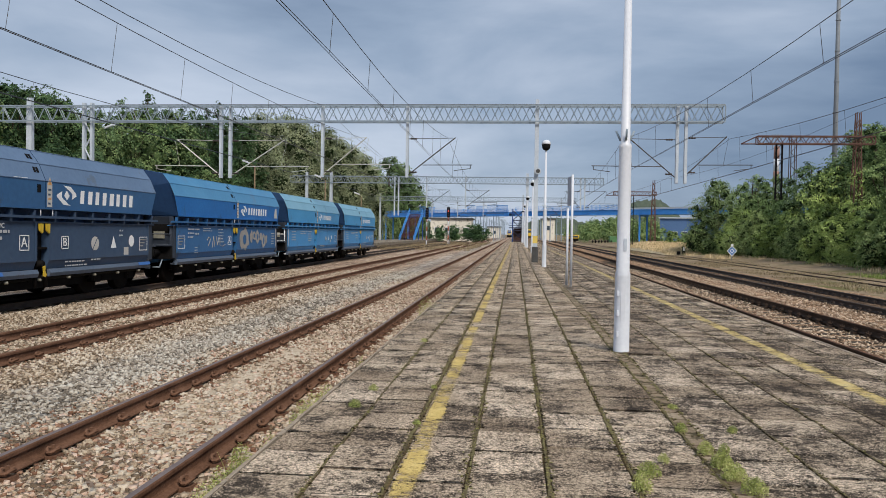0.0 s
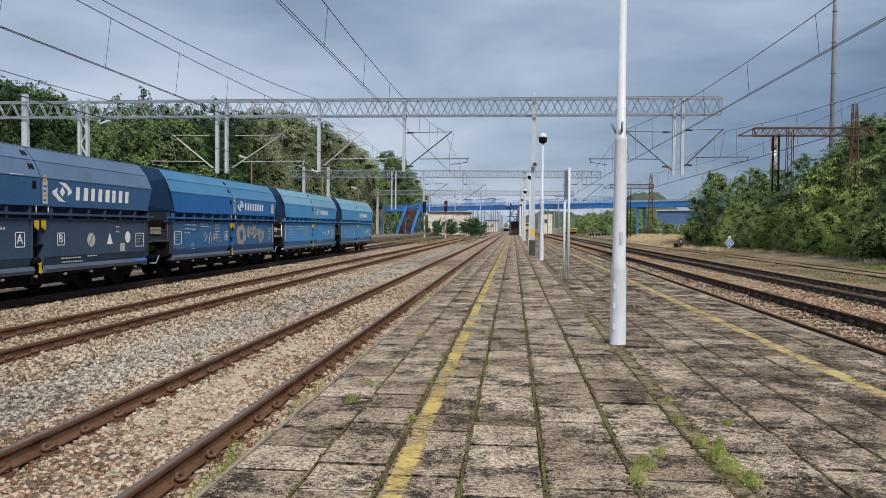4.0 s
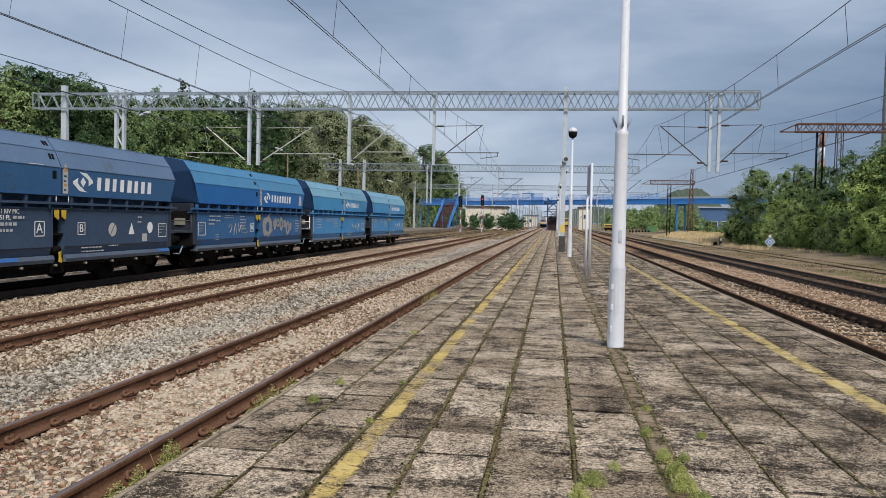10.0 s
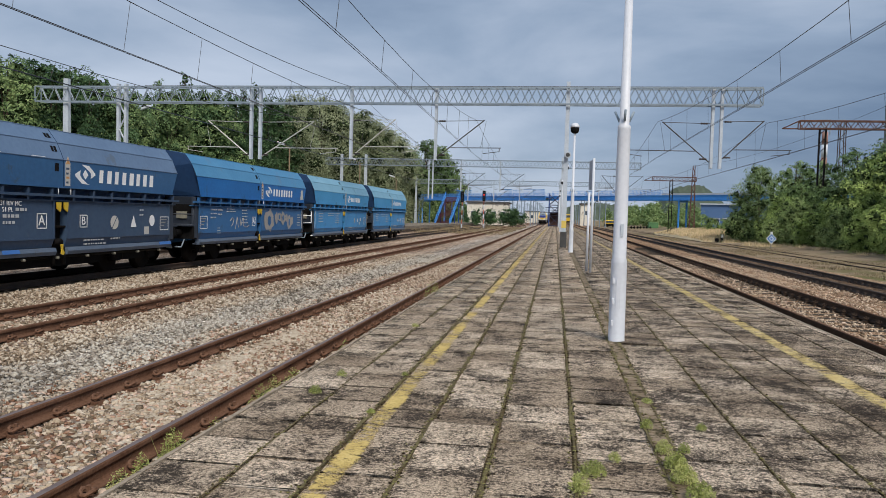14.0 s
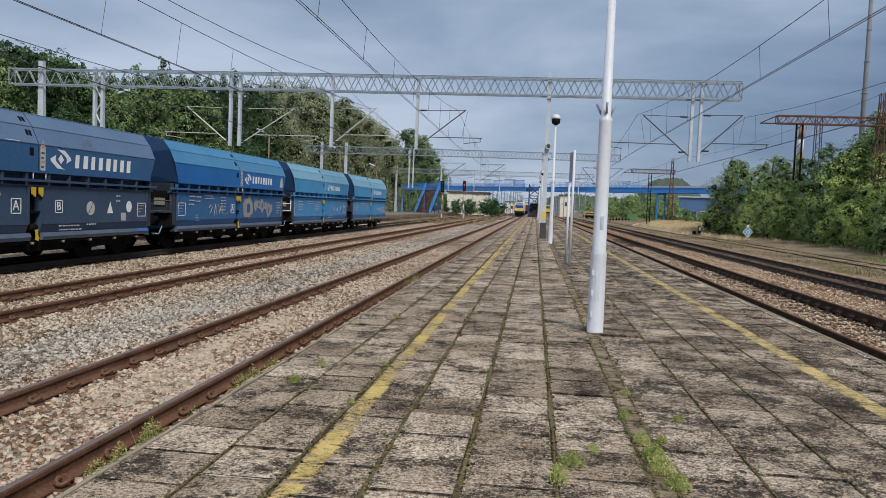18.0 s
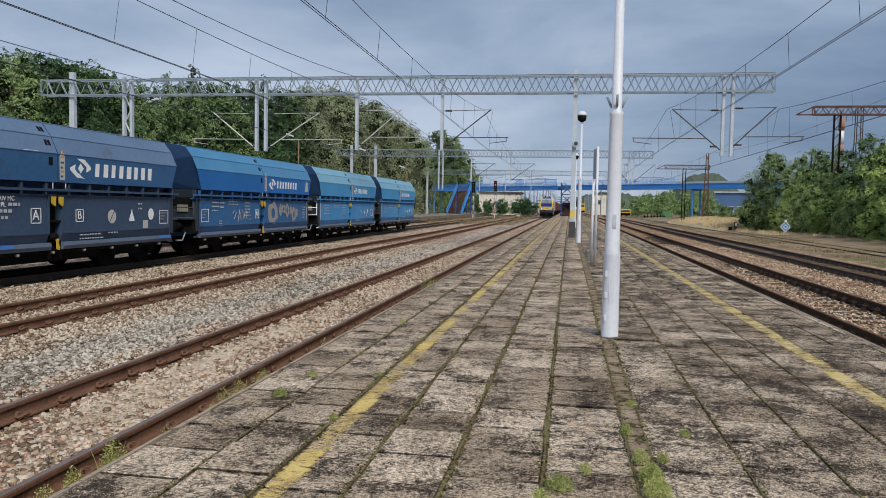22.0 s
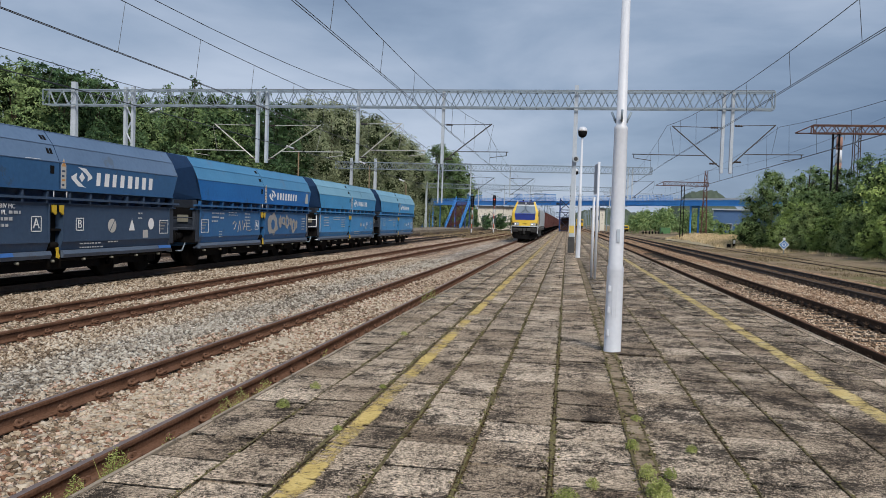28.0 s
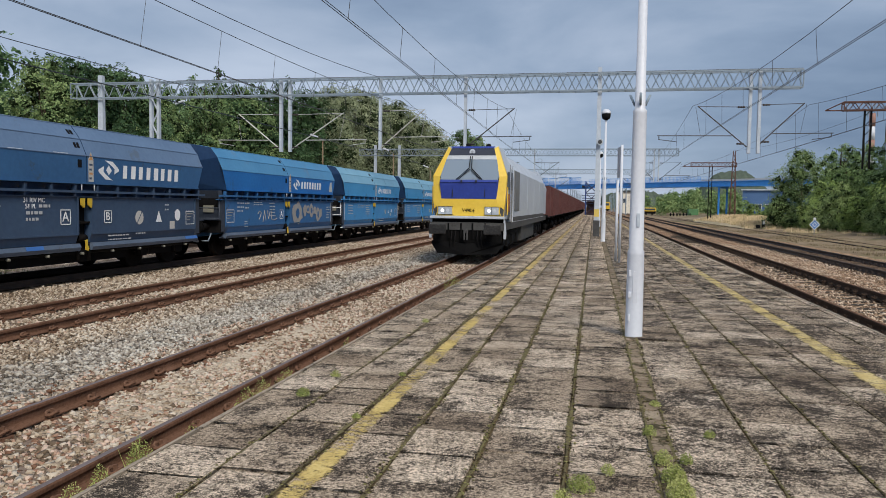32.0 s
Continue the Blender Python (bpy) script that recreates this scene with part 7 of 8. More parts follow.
# ---- footbridge ----
def footbridge():
    t = thing("footbridge", "long blue steel footbridge across the tracks", "footbridge")
    A, B = Vector((-36, 188, -0.3)), Vector((46, 108, -0.3))
    d = (B - A).normalized()
    n = Vector((-d.y, d.x, 0))
    L = (B - A).length
    rot = Matrix.Translation(A) @ Matrix(((d.x, n.x, 0, 0), (d.y, n.y, 0, 0), (0, 0, 1, 0), (0, 0, 0, 1)))

    def lay(name, bm, mat, label=""):
        bm.transform(rot)
        return part(name, bm, mat, t, label)
    mid = L * 36.0 / 82
    spans = [(0, 16), (16, mid - 1.0), (mid + 1.0, mid + 27), (mid + 27, L)]
    for a, b in spans:
        bm = bmesh.new()
        for s in (-1.3, 1.3):
            bm = bmesh.new()
            prism(bm, [(s - 0.14, 5.5), (s + 0.14, 5.5), (s + 0.14, 5.56), (s + 0.06, 5.58), (s + 0.06, 6.32), (s + 0.14, 6.34), (s + 0.14, 6.4), (s - 0.14, 6.4), (s - 0.14, 6.34), (s - 0.06, 6.32), (s - 0.06, 5.58), (s - 0.14, 5.56)], a, b, "y")
            bm.transform(Matrix(((0, 1, 0, 0), (1, 0, 0, 0), (0, 0, 1, 0), (0, 0, 0, 1))))
            lay("girder", bm, M["bridge"], "blue plate girder")
        if a > mid + 20:
            # the far span has no open railing, only a low pale parapet
            for s in (-1.3, 1.3):
                bm = bmesh.new()
                box(bm, a + 0.2, b, s - 0.1, s + 0.1, 6.402, 6.7)
                lay("parapet", bm, M["post"], "low pale parapet")
        bm = bmesh.new()
        box(bm, a, b, -1.24, 1.24, 5.9, 6.0)
        lay("deck", bm, M["dark_base"])
        if a > mid + 20:
            continue
        rail_top = 7.05 if a < mid else 7.3
        bm = bmesh.new()
        k = a
        while k <= b:
            for s in (-1.3, 1.3):
                box(bm, k - 0.02, k + 0.02, s - 0.02, s + 0.02, 6.4, rail_top)
            k += 1.5
        k = a
        while k <= b:
            for s in (-1.3, 1.3):
                box(bm, k - 0.011, k + 0.011, s - 0.011, s + 0.011, 6.4, rail_top)
            k += 0.3
        for s in (-1.3, 1.3):
            for z in (6.62, 6.85, rail_top):
                box(bm, a, b, s - 0.015, s + 0.015, z - 0.015, z + 0.015)
        tagged(lay("railing", bm, M["bridge"]), kind="stuff")
    for a, b in ((20.2, 22.6), (36.8, 39.2), (43.0, 46.4)):
        bm = bmesh.new()
        for s in (-1.35, 1.35):
            k = a
            while k < b:
                box(bm, k, k + 0.05, s - 0.02, s + 0.02, 6.5, 7.8)
                k += 0.3
            box(bm, a, b, s - 0.04, s + 0.04, 7.75, 7.85)
        tagged(lay("screen", bm, M["bridge"], "blue protective screen"), kind="stuff")
    for x in (2, 6.5, 15.5, mid + 30.5):
        bm = bmesh.new()
        for s in (-1.1, 1.1):
            box(bm, x - 0.11, x + 0.11, s - 0.11, s + 0.11, -0.6, 5.5)
        box(bm, x - 0.2, x + 0.2, -1.2, 1.2, 5.2, 5.5)
        lay("support", bm, M["bridge"])
    return t, rot


bridge, bridge_rot = footbridge()


def stair(at, rise, run, width, rz, steps, label):
    t = thing("bridge_stair", label, "staircase", "stairs of the footbridge", at=at, rz=rz)
    for s in (-1, 1):
        bm = bmesh.new()
        x = s * width / 2
        prism(bm, [(0, -0.05), (0.5, -0.05), (run + 0.3, rise - 0.2), (run + 0.3, rise + 0.25), (run, rise + 0.2), (0, 0.3)], x - 0.05, x + 0.05, "x")
        part("stringer", bm, M["bridge"], t)
        bm = bmesh.new()
        for z in (0.65, 1.1):
            rod(bm, (x, 0, z + 0.1), (x, run, rise + z + 0.1), 0.045, None, 5)
        for k in range(8):
            u = k / 7
            box(bm, x - 0.035, x + 0.035, run * u - 0.03, run * u + 0.03, rise * u, rise * u + 1.2)
        part("handrail", bm, M["bridge"], t)
    for k in range(steps):
        bm = bmesh.new()
        y, z = run * (k + 0.3) / steps, rise * (k + 1) / steps
        box(bm, -width / 2 + 0.05, width / 2 - 0.05, y, y + run / steps + 0.03, z - 0.12, z)
        part("step", bm, M["step"], t)
    for s in (-1, 1):
        x = s * width / 2
        for yy, z in ((run * 0.55, rise * 0.5), (run, rise)):
            bm = bmesh.new()
            box(bm, x - 0.1, x + 0.1, yy - 0.1, yy + 0.1, -0.1, z)
            part("stair_leg", bm, M["bridge_dark"], t)
    return t


M["step"] = material("dark_red_step_paint", [(0.07, 0.03, 0.035), (0.12, 0.05, 0.05)], 0.8, scale=2, fine=15, bump=0.2)
stair((-22.3, 150.5, -0.5), 6.1, 12.5, 3.0, -1.5, 26, "broad blue stair with dark red steps up to the bridge")


M["tower"] = material("dark_violet_steel", [(0.03, 0.03, 0.06), (0.05, 0.06, 0.13)], 0.6, scale=0.8, fine=8, bump=0.05, stain=(0.08, 0.04, 0.035), stain_scale=1)


def stair_tower(x, y):
    t = thing("stair_tower", "dark lattice stair tower of the footbridge on the platform end", "stair tower", at=(x, y, 0))
    for px in (-1.1, 1.1):
        for py in (-1.3, 1.3):
            bm = bmesh.new()
            box(bm, px - 0.11, px + 0.11, py - 0.11, py + 0.11, 0, 6.4)
            part("column", bm, M["bridge_dark"], t)
    for py in (-1.3, 1.3):
        for z in (0.2, 2.2, 4.2):
            for p, q in (((-1.1, py, z), (1.1, py, z + 2.0)), ((1.1, py, z), (-1.1, py, z + 2.0)), ((-1.1, py, z), (1.1, py, z))):
                bm = bmesh.new()
                rod(bm, p, q, 0.06, None, 4)
                part("brace", bm, M["tower"], t)
    bm = bmesh.new()
    box(bm, -1.8, 1.9, -1.6, 1.6, 2.7, 2.85)
    for z in (3.2, 3.7):
        for py in (-1.6, 1.6):
            box(bm, -1.8, 1.9, py - 0.03, py + 0.03, z - 0.03, z + 0.03)
    part("landing", bm, M["tower"], t)
    for k in range(13):
        bm = bmesh.new()
        box(bm, -0.9, 0.9, -1.2 + k * 0.19, -1.0 + k * 0.19, 0.2 + k * 0.2, 0.25 + k * 0.2)
        box(bm, -0.9, 0.9, -1.2 + k * 0.19, -1.18 + k * 0.19, 0.05 + k * 0.2, 0.25 + k * 0.2)
        part("step", bm, M["rusty"], t)


stair_tower(0.35, 148.0)


# ---- second platform and its surroundings ----
def far_platform():
    t = thing("far_platform", "pale edge of the second platform behind the wagons", "platform", kind="structure")
    bm = bmesh.new()
    box(bm, -26.0, -19.4, 62, 190, -0.9, -0.02)
    part("platform_body", bm, M["edge"], t)


far_platform()


def street_lamp(x, y, h, arm, label):
    t = thing("street_lamp", label, "street lamp", "street lamps behind the wagons", at=(x, y, -0.5))
    bm = bmesh.new()
    rod(bm, (0, 0, 0), (0, 0, h), 0.11, 0.07, 8)
    part("pole", bm, M["lamp_pole"], t)
    bm = bmesh.new()
    rod(bm, (0, 0, h), (arm * 0.55, 0, h + 0.35), 0.035, None, 6)
    part("bracket", bm, M["lamp_pole"], t)
    bm = bmesh.new()
    box(bm, -0.42, 0.42, -0.15, 0.15, -0.08, 0.1, 0, 0.05)
    bm.transform(Matrix.Translation((arm * 0.95, 0, h + 0.5)) @ Matrix.Rotation(-0.35 * (1 if arm > 0 else -1), 4, "Y"))
    part("lamp_head", bm, M["white_pole"], t, "pale lamp head")


M["lamp_pole"] = material("brown_lamp_pole", [(0.16, 0.12, 0.08), (0.26, 0.2, 0.13)], 0.8, scale=2, fine=15, bump=0.2)
street_lamp(-27.2, 75, 8.6, -1.0, "brown street lamp with a pale head among the trees")
street_lamp(-22.2, 105, 7.0, -0.7, "slim street lamp beside the second platform")
street_lamp(-23.6, 90, 8.3, -1.0, "pale street lamp in front of the gantry")
street_lamp(-33.0, 55, 9.4, 1.3, "tall wooden lamp pole in front of the trees")


M["band_red"] = material("faded_red_band_paint", [(0.40, 0.09, 0.06), (0.50, 0.14, 0.09)], 0.7, scale=3, fine=20, bump=0.05)


def signal(x, y, h, lit):
    t = thing("railway_signal", "dark signal head on a red and white banded post", "signal", "signals before the footbridge", at=(x, y, -0.5))
    for k in range(6):
        bm = bmesh.new()
        rod(bm, (0, 0, h * k / 6), (0, 0, h * (k + 1) / 6), 0.075, None, 8)
        part("post_band", bm, M["band_red"] if k % 2 else M["white_pole"], t)
    bm = bmesh.new()
    box(bm, -0.27, 0.27, -0.1, 0.12, h - 0.2, h + 1.6, 0, 0.1)
    hd = part("signal_head", bm, M["black"], t)
    for k in range(4):
        bm = bmesh.new()
        turned(bm, [(-0.16, 0.13), (-0.1, 0.12)], 12, 0, (0, 0, h + 0.12 + k * 0.38), "y")
        part("lens", bm, M["sig_red"] if lit and k == 2 else M["l_dark"], hd)
    bm = bmesh.new()
    for s in (-0.2, 0.2):
        rod(bm, (s, 0.3, 0), (s, 0.3, h), 0.025, None, 5)
    part("ladder", bm, M["galv"], t)


M["sig_red"] = glowing("red_signal_glow", (0.8, 0.05, 0.04), 0.7)
signal(-14.7, 122, 4.5, False)
signal(-11.7, 128, 4.9, True)


def marker_board(x, y):
    t = thing("marker_board", "blue and white diamond marker board on a thin post", "sign", at=(x, y, -0.55))
    t.scale = (0.8, 0.8, 0.85)
    bm = bmesh.new()
    rod(bm, (0, 0.03, 0), (0, 0.03, 0.95), 0.04, None, 8)
    part("post", bm, M["galv"], t)
    for k, (r, m) in enumerate(((0.56, M["mark"]), (0.47, M["sign_blue"]), (0.27, M["mark"]), (0.17, M["sign_blue"]))):
        bm = bmesh.new()
        prism(bm, [(0, 1.0 - r), (r, 1.0), (0, 1.0 + r), (-r, 1.0)], -0.006 * k - 0.03, -0.006 * k, "y")
        part("board_layer", bm, m, t)
    bm = bmesh.new()
    box(bm, -0.13, 0.13, -0.12, 0.1, 1.5, 1.72, 0, 0.05)
    part("marker_lamp", bm, M["mark"], t, "small white lamp")


M["sign_blue"] = material("sign_blue", [(0.04, 0.16, 0.42), (0.06, 0.2, 0.5)], 0.5, scale=2, fine=10, bump=0)
marker_board(19.6, 70.0)


def dwarf_signal(x, y):
    t = thing("dwarf_signal", "small dark ground signal with a white face", "signal", at=(x, y, -0.55))
    bm = bmesh.new()
    box(bm, -0.14, 0.14, -0.12, 0.12, 0, 0.95, 0, 0.03)
    part("housing", bm, M["black"], t)
    bm = bmesh.new()
    box(bm, -0.1, 0.1, -0.14, -0.121, 0.45, 0.85)
    part("face", bm, M["mark"], t)
    bm = bmesh.new()
    box(bm, -0.75, -0.35, -0.15, 0.15, 0, 0.4, 0, 0.06)
    part("point_motor", bm, M["black"], t)


dwarf_signal(19.2, 88.0)


# ---- old rusty gantries on the far side ----
def old_gantry(y, x0, x1, z0, z1, mast_x, top, posts, label):
    t = thing("old_gantry", label, "gantry", "old rusty gantries", at=(0, y, 0))
    bm = bmesh.new()
    truss(bm, x0 + 1.2, x1, 0, z0, z1, 0.5, 0.9, 0.045)
    rod(bm, (x0, 0, z0), (x0 + 1.2, 0.25, z1), 0.04, None, 4)
    rod(bm, (x0, 0, z0), (x0 + 1.2, -0.25, z1), 0.04, None, 4)
    rod(bm, (x0, 0, z0), (x0 + 1.2, 0, z0), 0.05, None, 4)
    part("truss", bm, M["rusty"], t)
    bm = bmesh.new()
    w0, w1 = 0.42, 0.14
    for sx in (-1, 1):
        for sy in (-1, 1):
            rod(bm, (mast_x + sx * w0, sy * w0, -0.6), (mast_x + sx * w1, sy * w1, top), 0.06, 0.045, 4)
    k, i = -0.4, 0
    while k < top - 0.5:
        u = (k + 0.6) / (top + 0.6)
        u2 = min(1, (k + 1.4) / (top + 0.6))
        a, b = w0 + (w1 - w0) * u, w0 + (w1 - w0) * u2
        s = 1 if i % 2 else -1
        for sy in (-1, 1):
            rod(bm, (mast_x - s * a, sy * a, k), (mast_x + s * b, sy * b, k + 0.8), 0.03, None, 4, 0, False)
            rod(bm, (mast_x + sy * a, -s * a, k), (mast_x + sy * b, s * b, k + 0.8), 0.03, None, 4, 0, False)
        k += 0.8
        i += 1
    part("lattice_mast", bm, M["rusty"], t)
    for x, zb in posts:
        bm = bmesh.new()
        for d in (-0.22, 0.22):
            box(bm, x + d - 0.05, x + d + 0.05, -0.08, 0.08, zb, z0 + 0.1)
        for z in np.arange(zb + 0.3, z0, 0.7):
            rod(bm, (x - 0.22, 0, z), (x + 0.22, 0, z + 0.5), 0.025, None, 4, 0, False)
        part("hanging_post", bm, M["black"], t)
    return t


old_gantry(60, 17.3, 27.2, 8.86, 9.45, 26.0, 11.3, ((20.2, 4.6),), "old rusty lattice gantry overgrown with creepers")
old_gantry(120, 14.0, 21.8, 7.9, 8.5, 21.4, 10.3, ((18.1, -0.3),), "smaller rusty gantry farther along the tracks")


def creeper():
    cl = [(26.0 + random.uniform(-0.3, 0.3), 60 + random.uniform(-0.4, 0.3), z, 0.5) for z in np.arange(0.5, 7.2, 0.45)]
    tagged(foliage("creeper", 77, cl, 40, 8, 0.09, [M["leaf_d"], M["leaf_shade"]], core=0.3, loose=0.5), "green creeper climbing the rusty mast", "plant")


creeper()


# ---- wires that feed along the line ----
def cable(name, pts, sag, r, label):
    pts_out = []
    for a, b in zip(pts, pts[1:]):
        a, b = Vector(a), Vector(b)
        for k in range(15):
            u = k / 14
            p = a.lerp(b, u) - Vector((0, 0, sag * 4 * u * (1 - u)))
            pts_out.append(p)
    tagged(link_mesh(name, to_mesh(name, strand(pts_out, r), M["wire"])), label, "cable")


cable("feeder_cable", [(-11.1, -9, 8.65), (-11.1, 41, 8.65), (-11.1, 91, 8.5), (-11.1, 141, 8.5)], 1.15, 0.013, "sagging feeder cable fixed to the gantries")
# no cable: a dark rod added to darken the gantry's top chord
tagged(link_mesh("chord_cable", to_mesh("chord_cable", rod(bmesh.new(), (-23.5, 40.72, 8.64), (10.9, 40.72, 8.64), 0.026, None, 6), M["wire"])), "dark rod added to draw the dark top edge of the gantry", "cable")
cable("feeder_cable", [(26.0, 60, 11.3), (12.0, -10, 10.2)], 1.2, 0.014, "dark cable running from the rusty mast")
cable("feeder_cable", [(26.0, 60, 11.3), (21.4, 120, 10.3)], 1.0, 0.014, "dark cable between the rusty masts")


# ---- distance ----
M["chimney"] = material("grey_chimney_concrete", [(0.17, 0.19, 0.215), (0.27, 0.295, 0.325)], 0.85, scale=0.2, fine=3, bump=0.2)
M["wall_b"] = material("beige_render_wall", [(0.621, 0.58, 0.497), (0.81, 0.773, 0.682)], 0.9, scale=0.4, fine=6, bump=0.2, stain=(0.25, 0.22, 0.19), stain_scale=0.5)
M["wall_blue"] = material("blue_cladding", [(0.063, 0.135, 0.289), (0.099, 0.189, 0.374)], 0.6, scale=0.3, fine=4, bump=0.1)
M["roof_dark"] = material("dark_roof_felt", [(0.06, 0.06, 0.065), (0.11, 0.11, 0.11)], 0.9, scale=0.5, fine=6, bump=0.2)
M["win"] = glassy("far_window_glass", (0.06, 0.08, 0.1), 0.1)
M["hill"] = material("wooded_hill", [(0.0607, 0.084, 0.0676), (0.115, 0.14, 0.101)], 1.0, scale=0.06, fine=0.35, bump=0)
M["tower_red"] = material("faded_red_paint", [(0.255, 0.138, 0.108), (0.323, 0.196, 0.156)], 0.7, scale=1, fine=9, bump=0)
M["veh_y"] = material("yellow_vehicle_paint", [(0.62, 0.40, 0.02), (0.72, 0.48, 0.04)], 0.45, scale=1, fine=9, bump=0.03)


def chimney(x, y, h):
    t = thing("factory_chimney", "very tall slender grey concrete chimney", "chimney", at=(x, y, -1))
    bm = bmesh.new()
    turned(bm, [(0, 1.15), (h * 0.5, 0.78), (h, 0.55)], 20)
    part("shaft", bm, M["chimney"], t)
    for k in range(8):
        bm = bmesh.new()
        z = h * (0.3 + 0.09 * k)
        r = 1.12 - 0.6 * z / h
        turned(bm, [(z, r + 0.02), (z + 0.1, r + 0.2), (z + 0.35, r + 0.2), (z + 0.4, r + 0.02)], 20)
        part("ring_platform", bm, M["chimney"], t)


chimney(121, 300, 130)


def radio_mast(x, y):
    t = thing("radio_mast", "red and white tower with aerials behind the bushes", "tower", at=(x, y, -1))
    for k in range(8):
        bm = bmesh.new()
        rod(bm, (0, 0, k * 4), (0, 0, k * 4 + 4), 0.9, None, 12)
        part("tower_band", bm, M["tower_red"] if k % 2 else M["white_pole"], t)
    bm = bmesh.new()
    for sx in (-1, 1):
        for sy in (-1, 1):
            rod(bm, (5 + sx, sy, 0), (5 + sx * 0.8, sy * 0.8, 35), 0.15, None, 4)
    for k in range(17):
        s = 1 if k % 2 else -1
        rod(bm, (5 - s, -0.9, k * 2), (5 + s, -0.9, k * 2 + 2), 0.1, None, 4)
    part("lattice", bm, M["rail_dark"], t)
    bm = bmesh.new()
    for dx in (-1.3, -0.4, 0.5, 1.4, 4.5, 5.4):
        rod(bm, (dx, 0, 31), (dx, 0, 36), 0.16, None, 5)
    part("aerials", bm, M["galv"], t)


radio_mast(83, 250)


def building(at, w, d, h, wall, roof, windows, label, rz=0):
    t = thing("building", label, "building", "buildings beyond the bridge", at=at, rz=rz)
    bm = bmesh.new()
    box(bm, -w / 2, w / 2, 0, d, 0, h)
    wl_ = part("wall", bm, wall, t)
    bm = bmesh.new()
    box(bm, -w / 2 - 0.3, w / 2 + 0.3, -0.4, d + 0.3, h, h + 0.35)
    part("roof", bm, roof, t)
    for x, z, ww, hh in windows:
        bm = bmesh.new()
        box(bm, x - ww / 2, x + ww / 2, -0.05, 0.06, z, z + hh)
        part("window", bm, M["mark"], wl_)
        bm = bmesh.new()
        box(bm, x - ww / 2 + 0.08, x + ww / 2 - 0.08, -0.07, 0.0, z + 0.08, z + hh - 0.08)
        part("pane", bm, M["win"], t)


building((-16.6, 190, -0.6), 10.5, 9, 5.7, M["wall_b"], M["roof_dark"], [(-3.6, 2.2, 1.2, 1.4), (-1, 2.2, 1.2, 1.4), (1.6, 2.2, 1.2, 1.4), (4, 2.2, 1.2, 1.4)], "low beige rendered building beyond the footbridge")
building((47.4, 205, -0.6), 18, 10, 7.0, M["wall_blue"], M["post"], [(-5, 2.0, 1.6, 1.5), (-2.6, 2.0, 1.6, 1.5), (0, 2.0, 1.6, 1.5), (2.6, 2.0, 1.6, 1.5)], "blue clad flat-roofed building behind the bushes", -20)
building((10.5, 245, -0.6), 4, 6, 7, M["wall_b"], M["roof_dark"], [(0, 3.5, 1.2, 1.5)], "narrow pale signal box far along the tracks")
building((-9.5, 330, -0.6), 6, 8, 5, M["wall_b"], M["roof_dark"], [(0, 2.0, 1.4, 1.5)], "small pale building far down the line")


def hill():
    v, f = [], []
    nx = 220
    for j in range(7):
        for i in range(nx):
            u = i / (nx - 1)
            x = 8 + 180 * u
            y = 680 + j * 20
            prof = 0.5 * math.exp(-((u - 0.18) / 0.3) ** 2) + 0.93 * math.exp(-abs((u - 0.665) / 0.17) ** 3) + 0.42 * math.exp(-((u - 0.92) / 0.1) ** 2)
            z = -2 + 42 * prof * math.sin(math.pi * (j + 0.4) / 7.4) * (0.96 + 0.08 * noise.noise((u * 9, j * 0.6, 2))) + 2.4 * noise.noise((u * 50, j * 1.7, 5)) + 1.5 * noise.noise((u * 130, j * 2.3, 8))
            v.append((x, y, z))
    for j in range(6):
        for i in range(nx - 1):
            a = j * nx + i
            f.append((a, a + 1, a + nx + 1, a + nx))
    tagged(soup("hill", v, f, M["hill"]), "low wooded hill on the horizon", "hill", kind="structure")


hill()


def far_wood(seed, boxes, leaves, size, mat, label):
    r = random.Random(seed)
    cl = []
    for x0, x1, y0, y1, h in boxes:
        n = max(6, int((x1 - x0) * 0.6))
        for k in range(n):
            hh = h * r.uniform(0.65, 1.05)
            x, y = r.uniform(x0, x1), r.uniform(y0, y1)
            cl += [(x, y, hh * 0.25, hh * 0.35), (x + r.uniform(-1, 1), y, hh * 0.55, hh * 0.3), (x + r.uniform(-1, 1), y, hh * 0.82, hh * 0.19)]
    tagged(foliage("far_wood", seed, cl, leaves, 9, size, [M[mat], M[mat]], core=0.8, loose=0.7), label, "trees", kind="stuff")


far_wood(31, [(-75, -40, 230, 330, 9), (-40, -22, 215, 250, 6.5)], 6, 0.2, "leaf_a", "green trees and bushes beyond the footbridge")
far_wood(32, [(20, 60, 215, 245, 7.5), (26, 34.5, 182, 196, 6.2), (28, 33, 128, 134, 2.6), (60, 140, 180, 300, 11), (16, 40, 260, 300, 9)], 6, 0.21, "leaf_a", "dark green woods beyond the bridge on the far side")
far_wood(36, [(-12, -7.5, 178, 186, 4.0), (-11, -7.5, 168, 172, 4.0), (-17, -12.5, 160, 166, 3.8), (-24, -14, 176, 184, 3.8)], 20, 0.13, "leaf_b", "low bushes before the beige building")
far_wood(33, [(-70, -44, 30, 140, 15)], 4, 0.3, "leaf_b", "dense wood behind the row of trees")
far_wood(34, [(-39, -30, 18, 135, 7)], 7, 0.19, "leaf_b", "undergrowth below the trees")
far_wood(35, [(23.5, 36, 40, 86, 4.2)], 26, 0.12, "leaf_e", "thicket filling the gaps between the bushes")


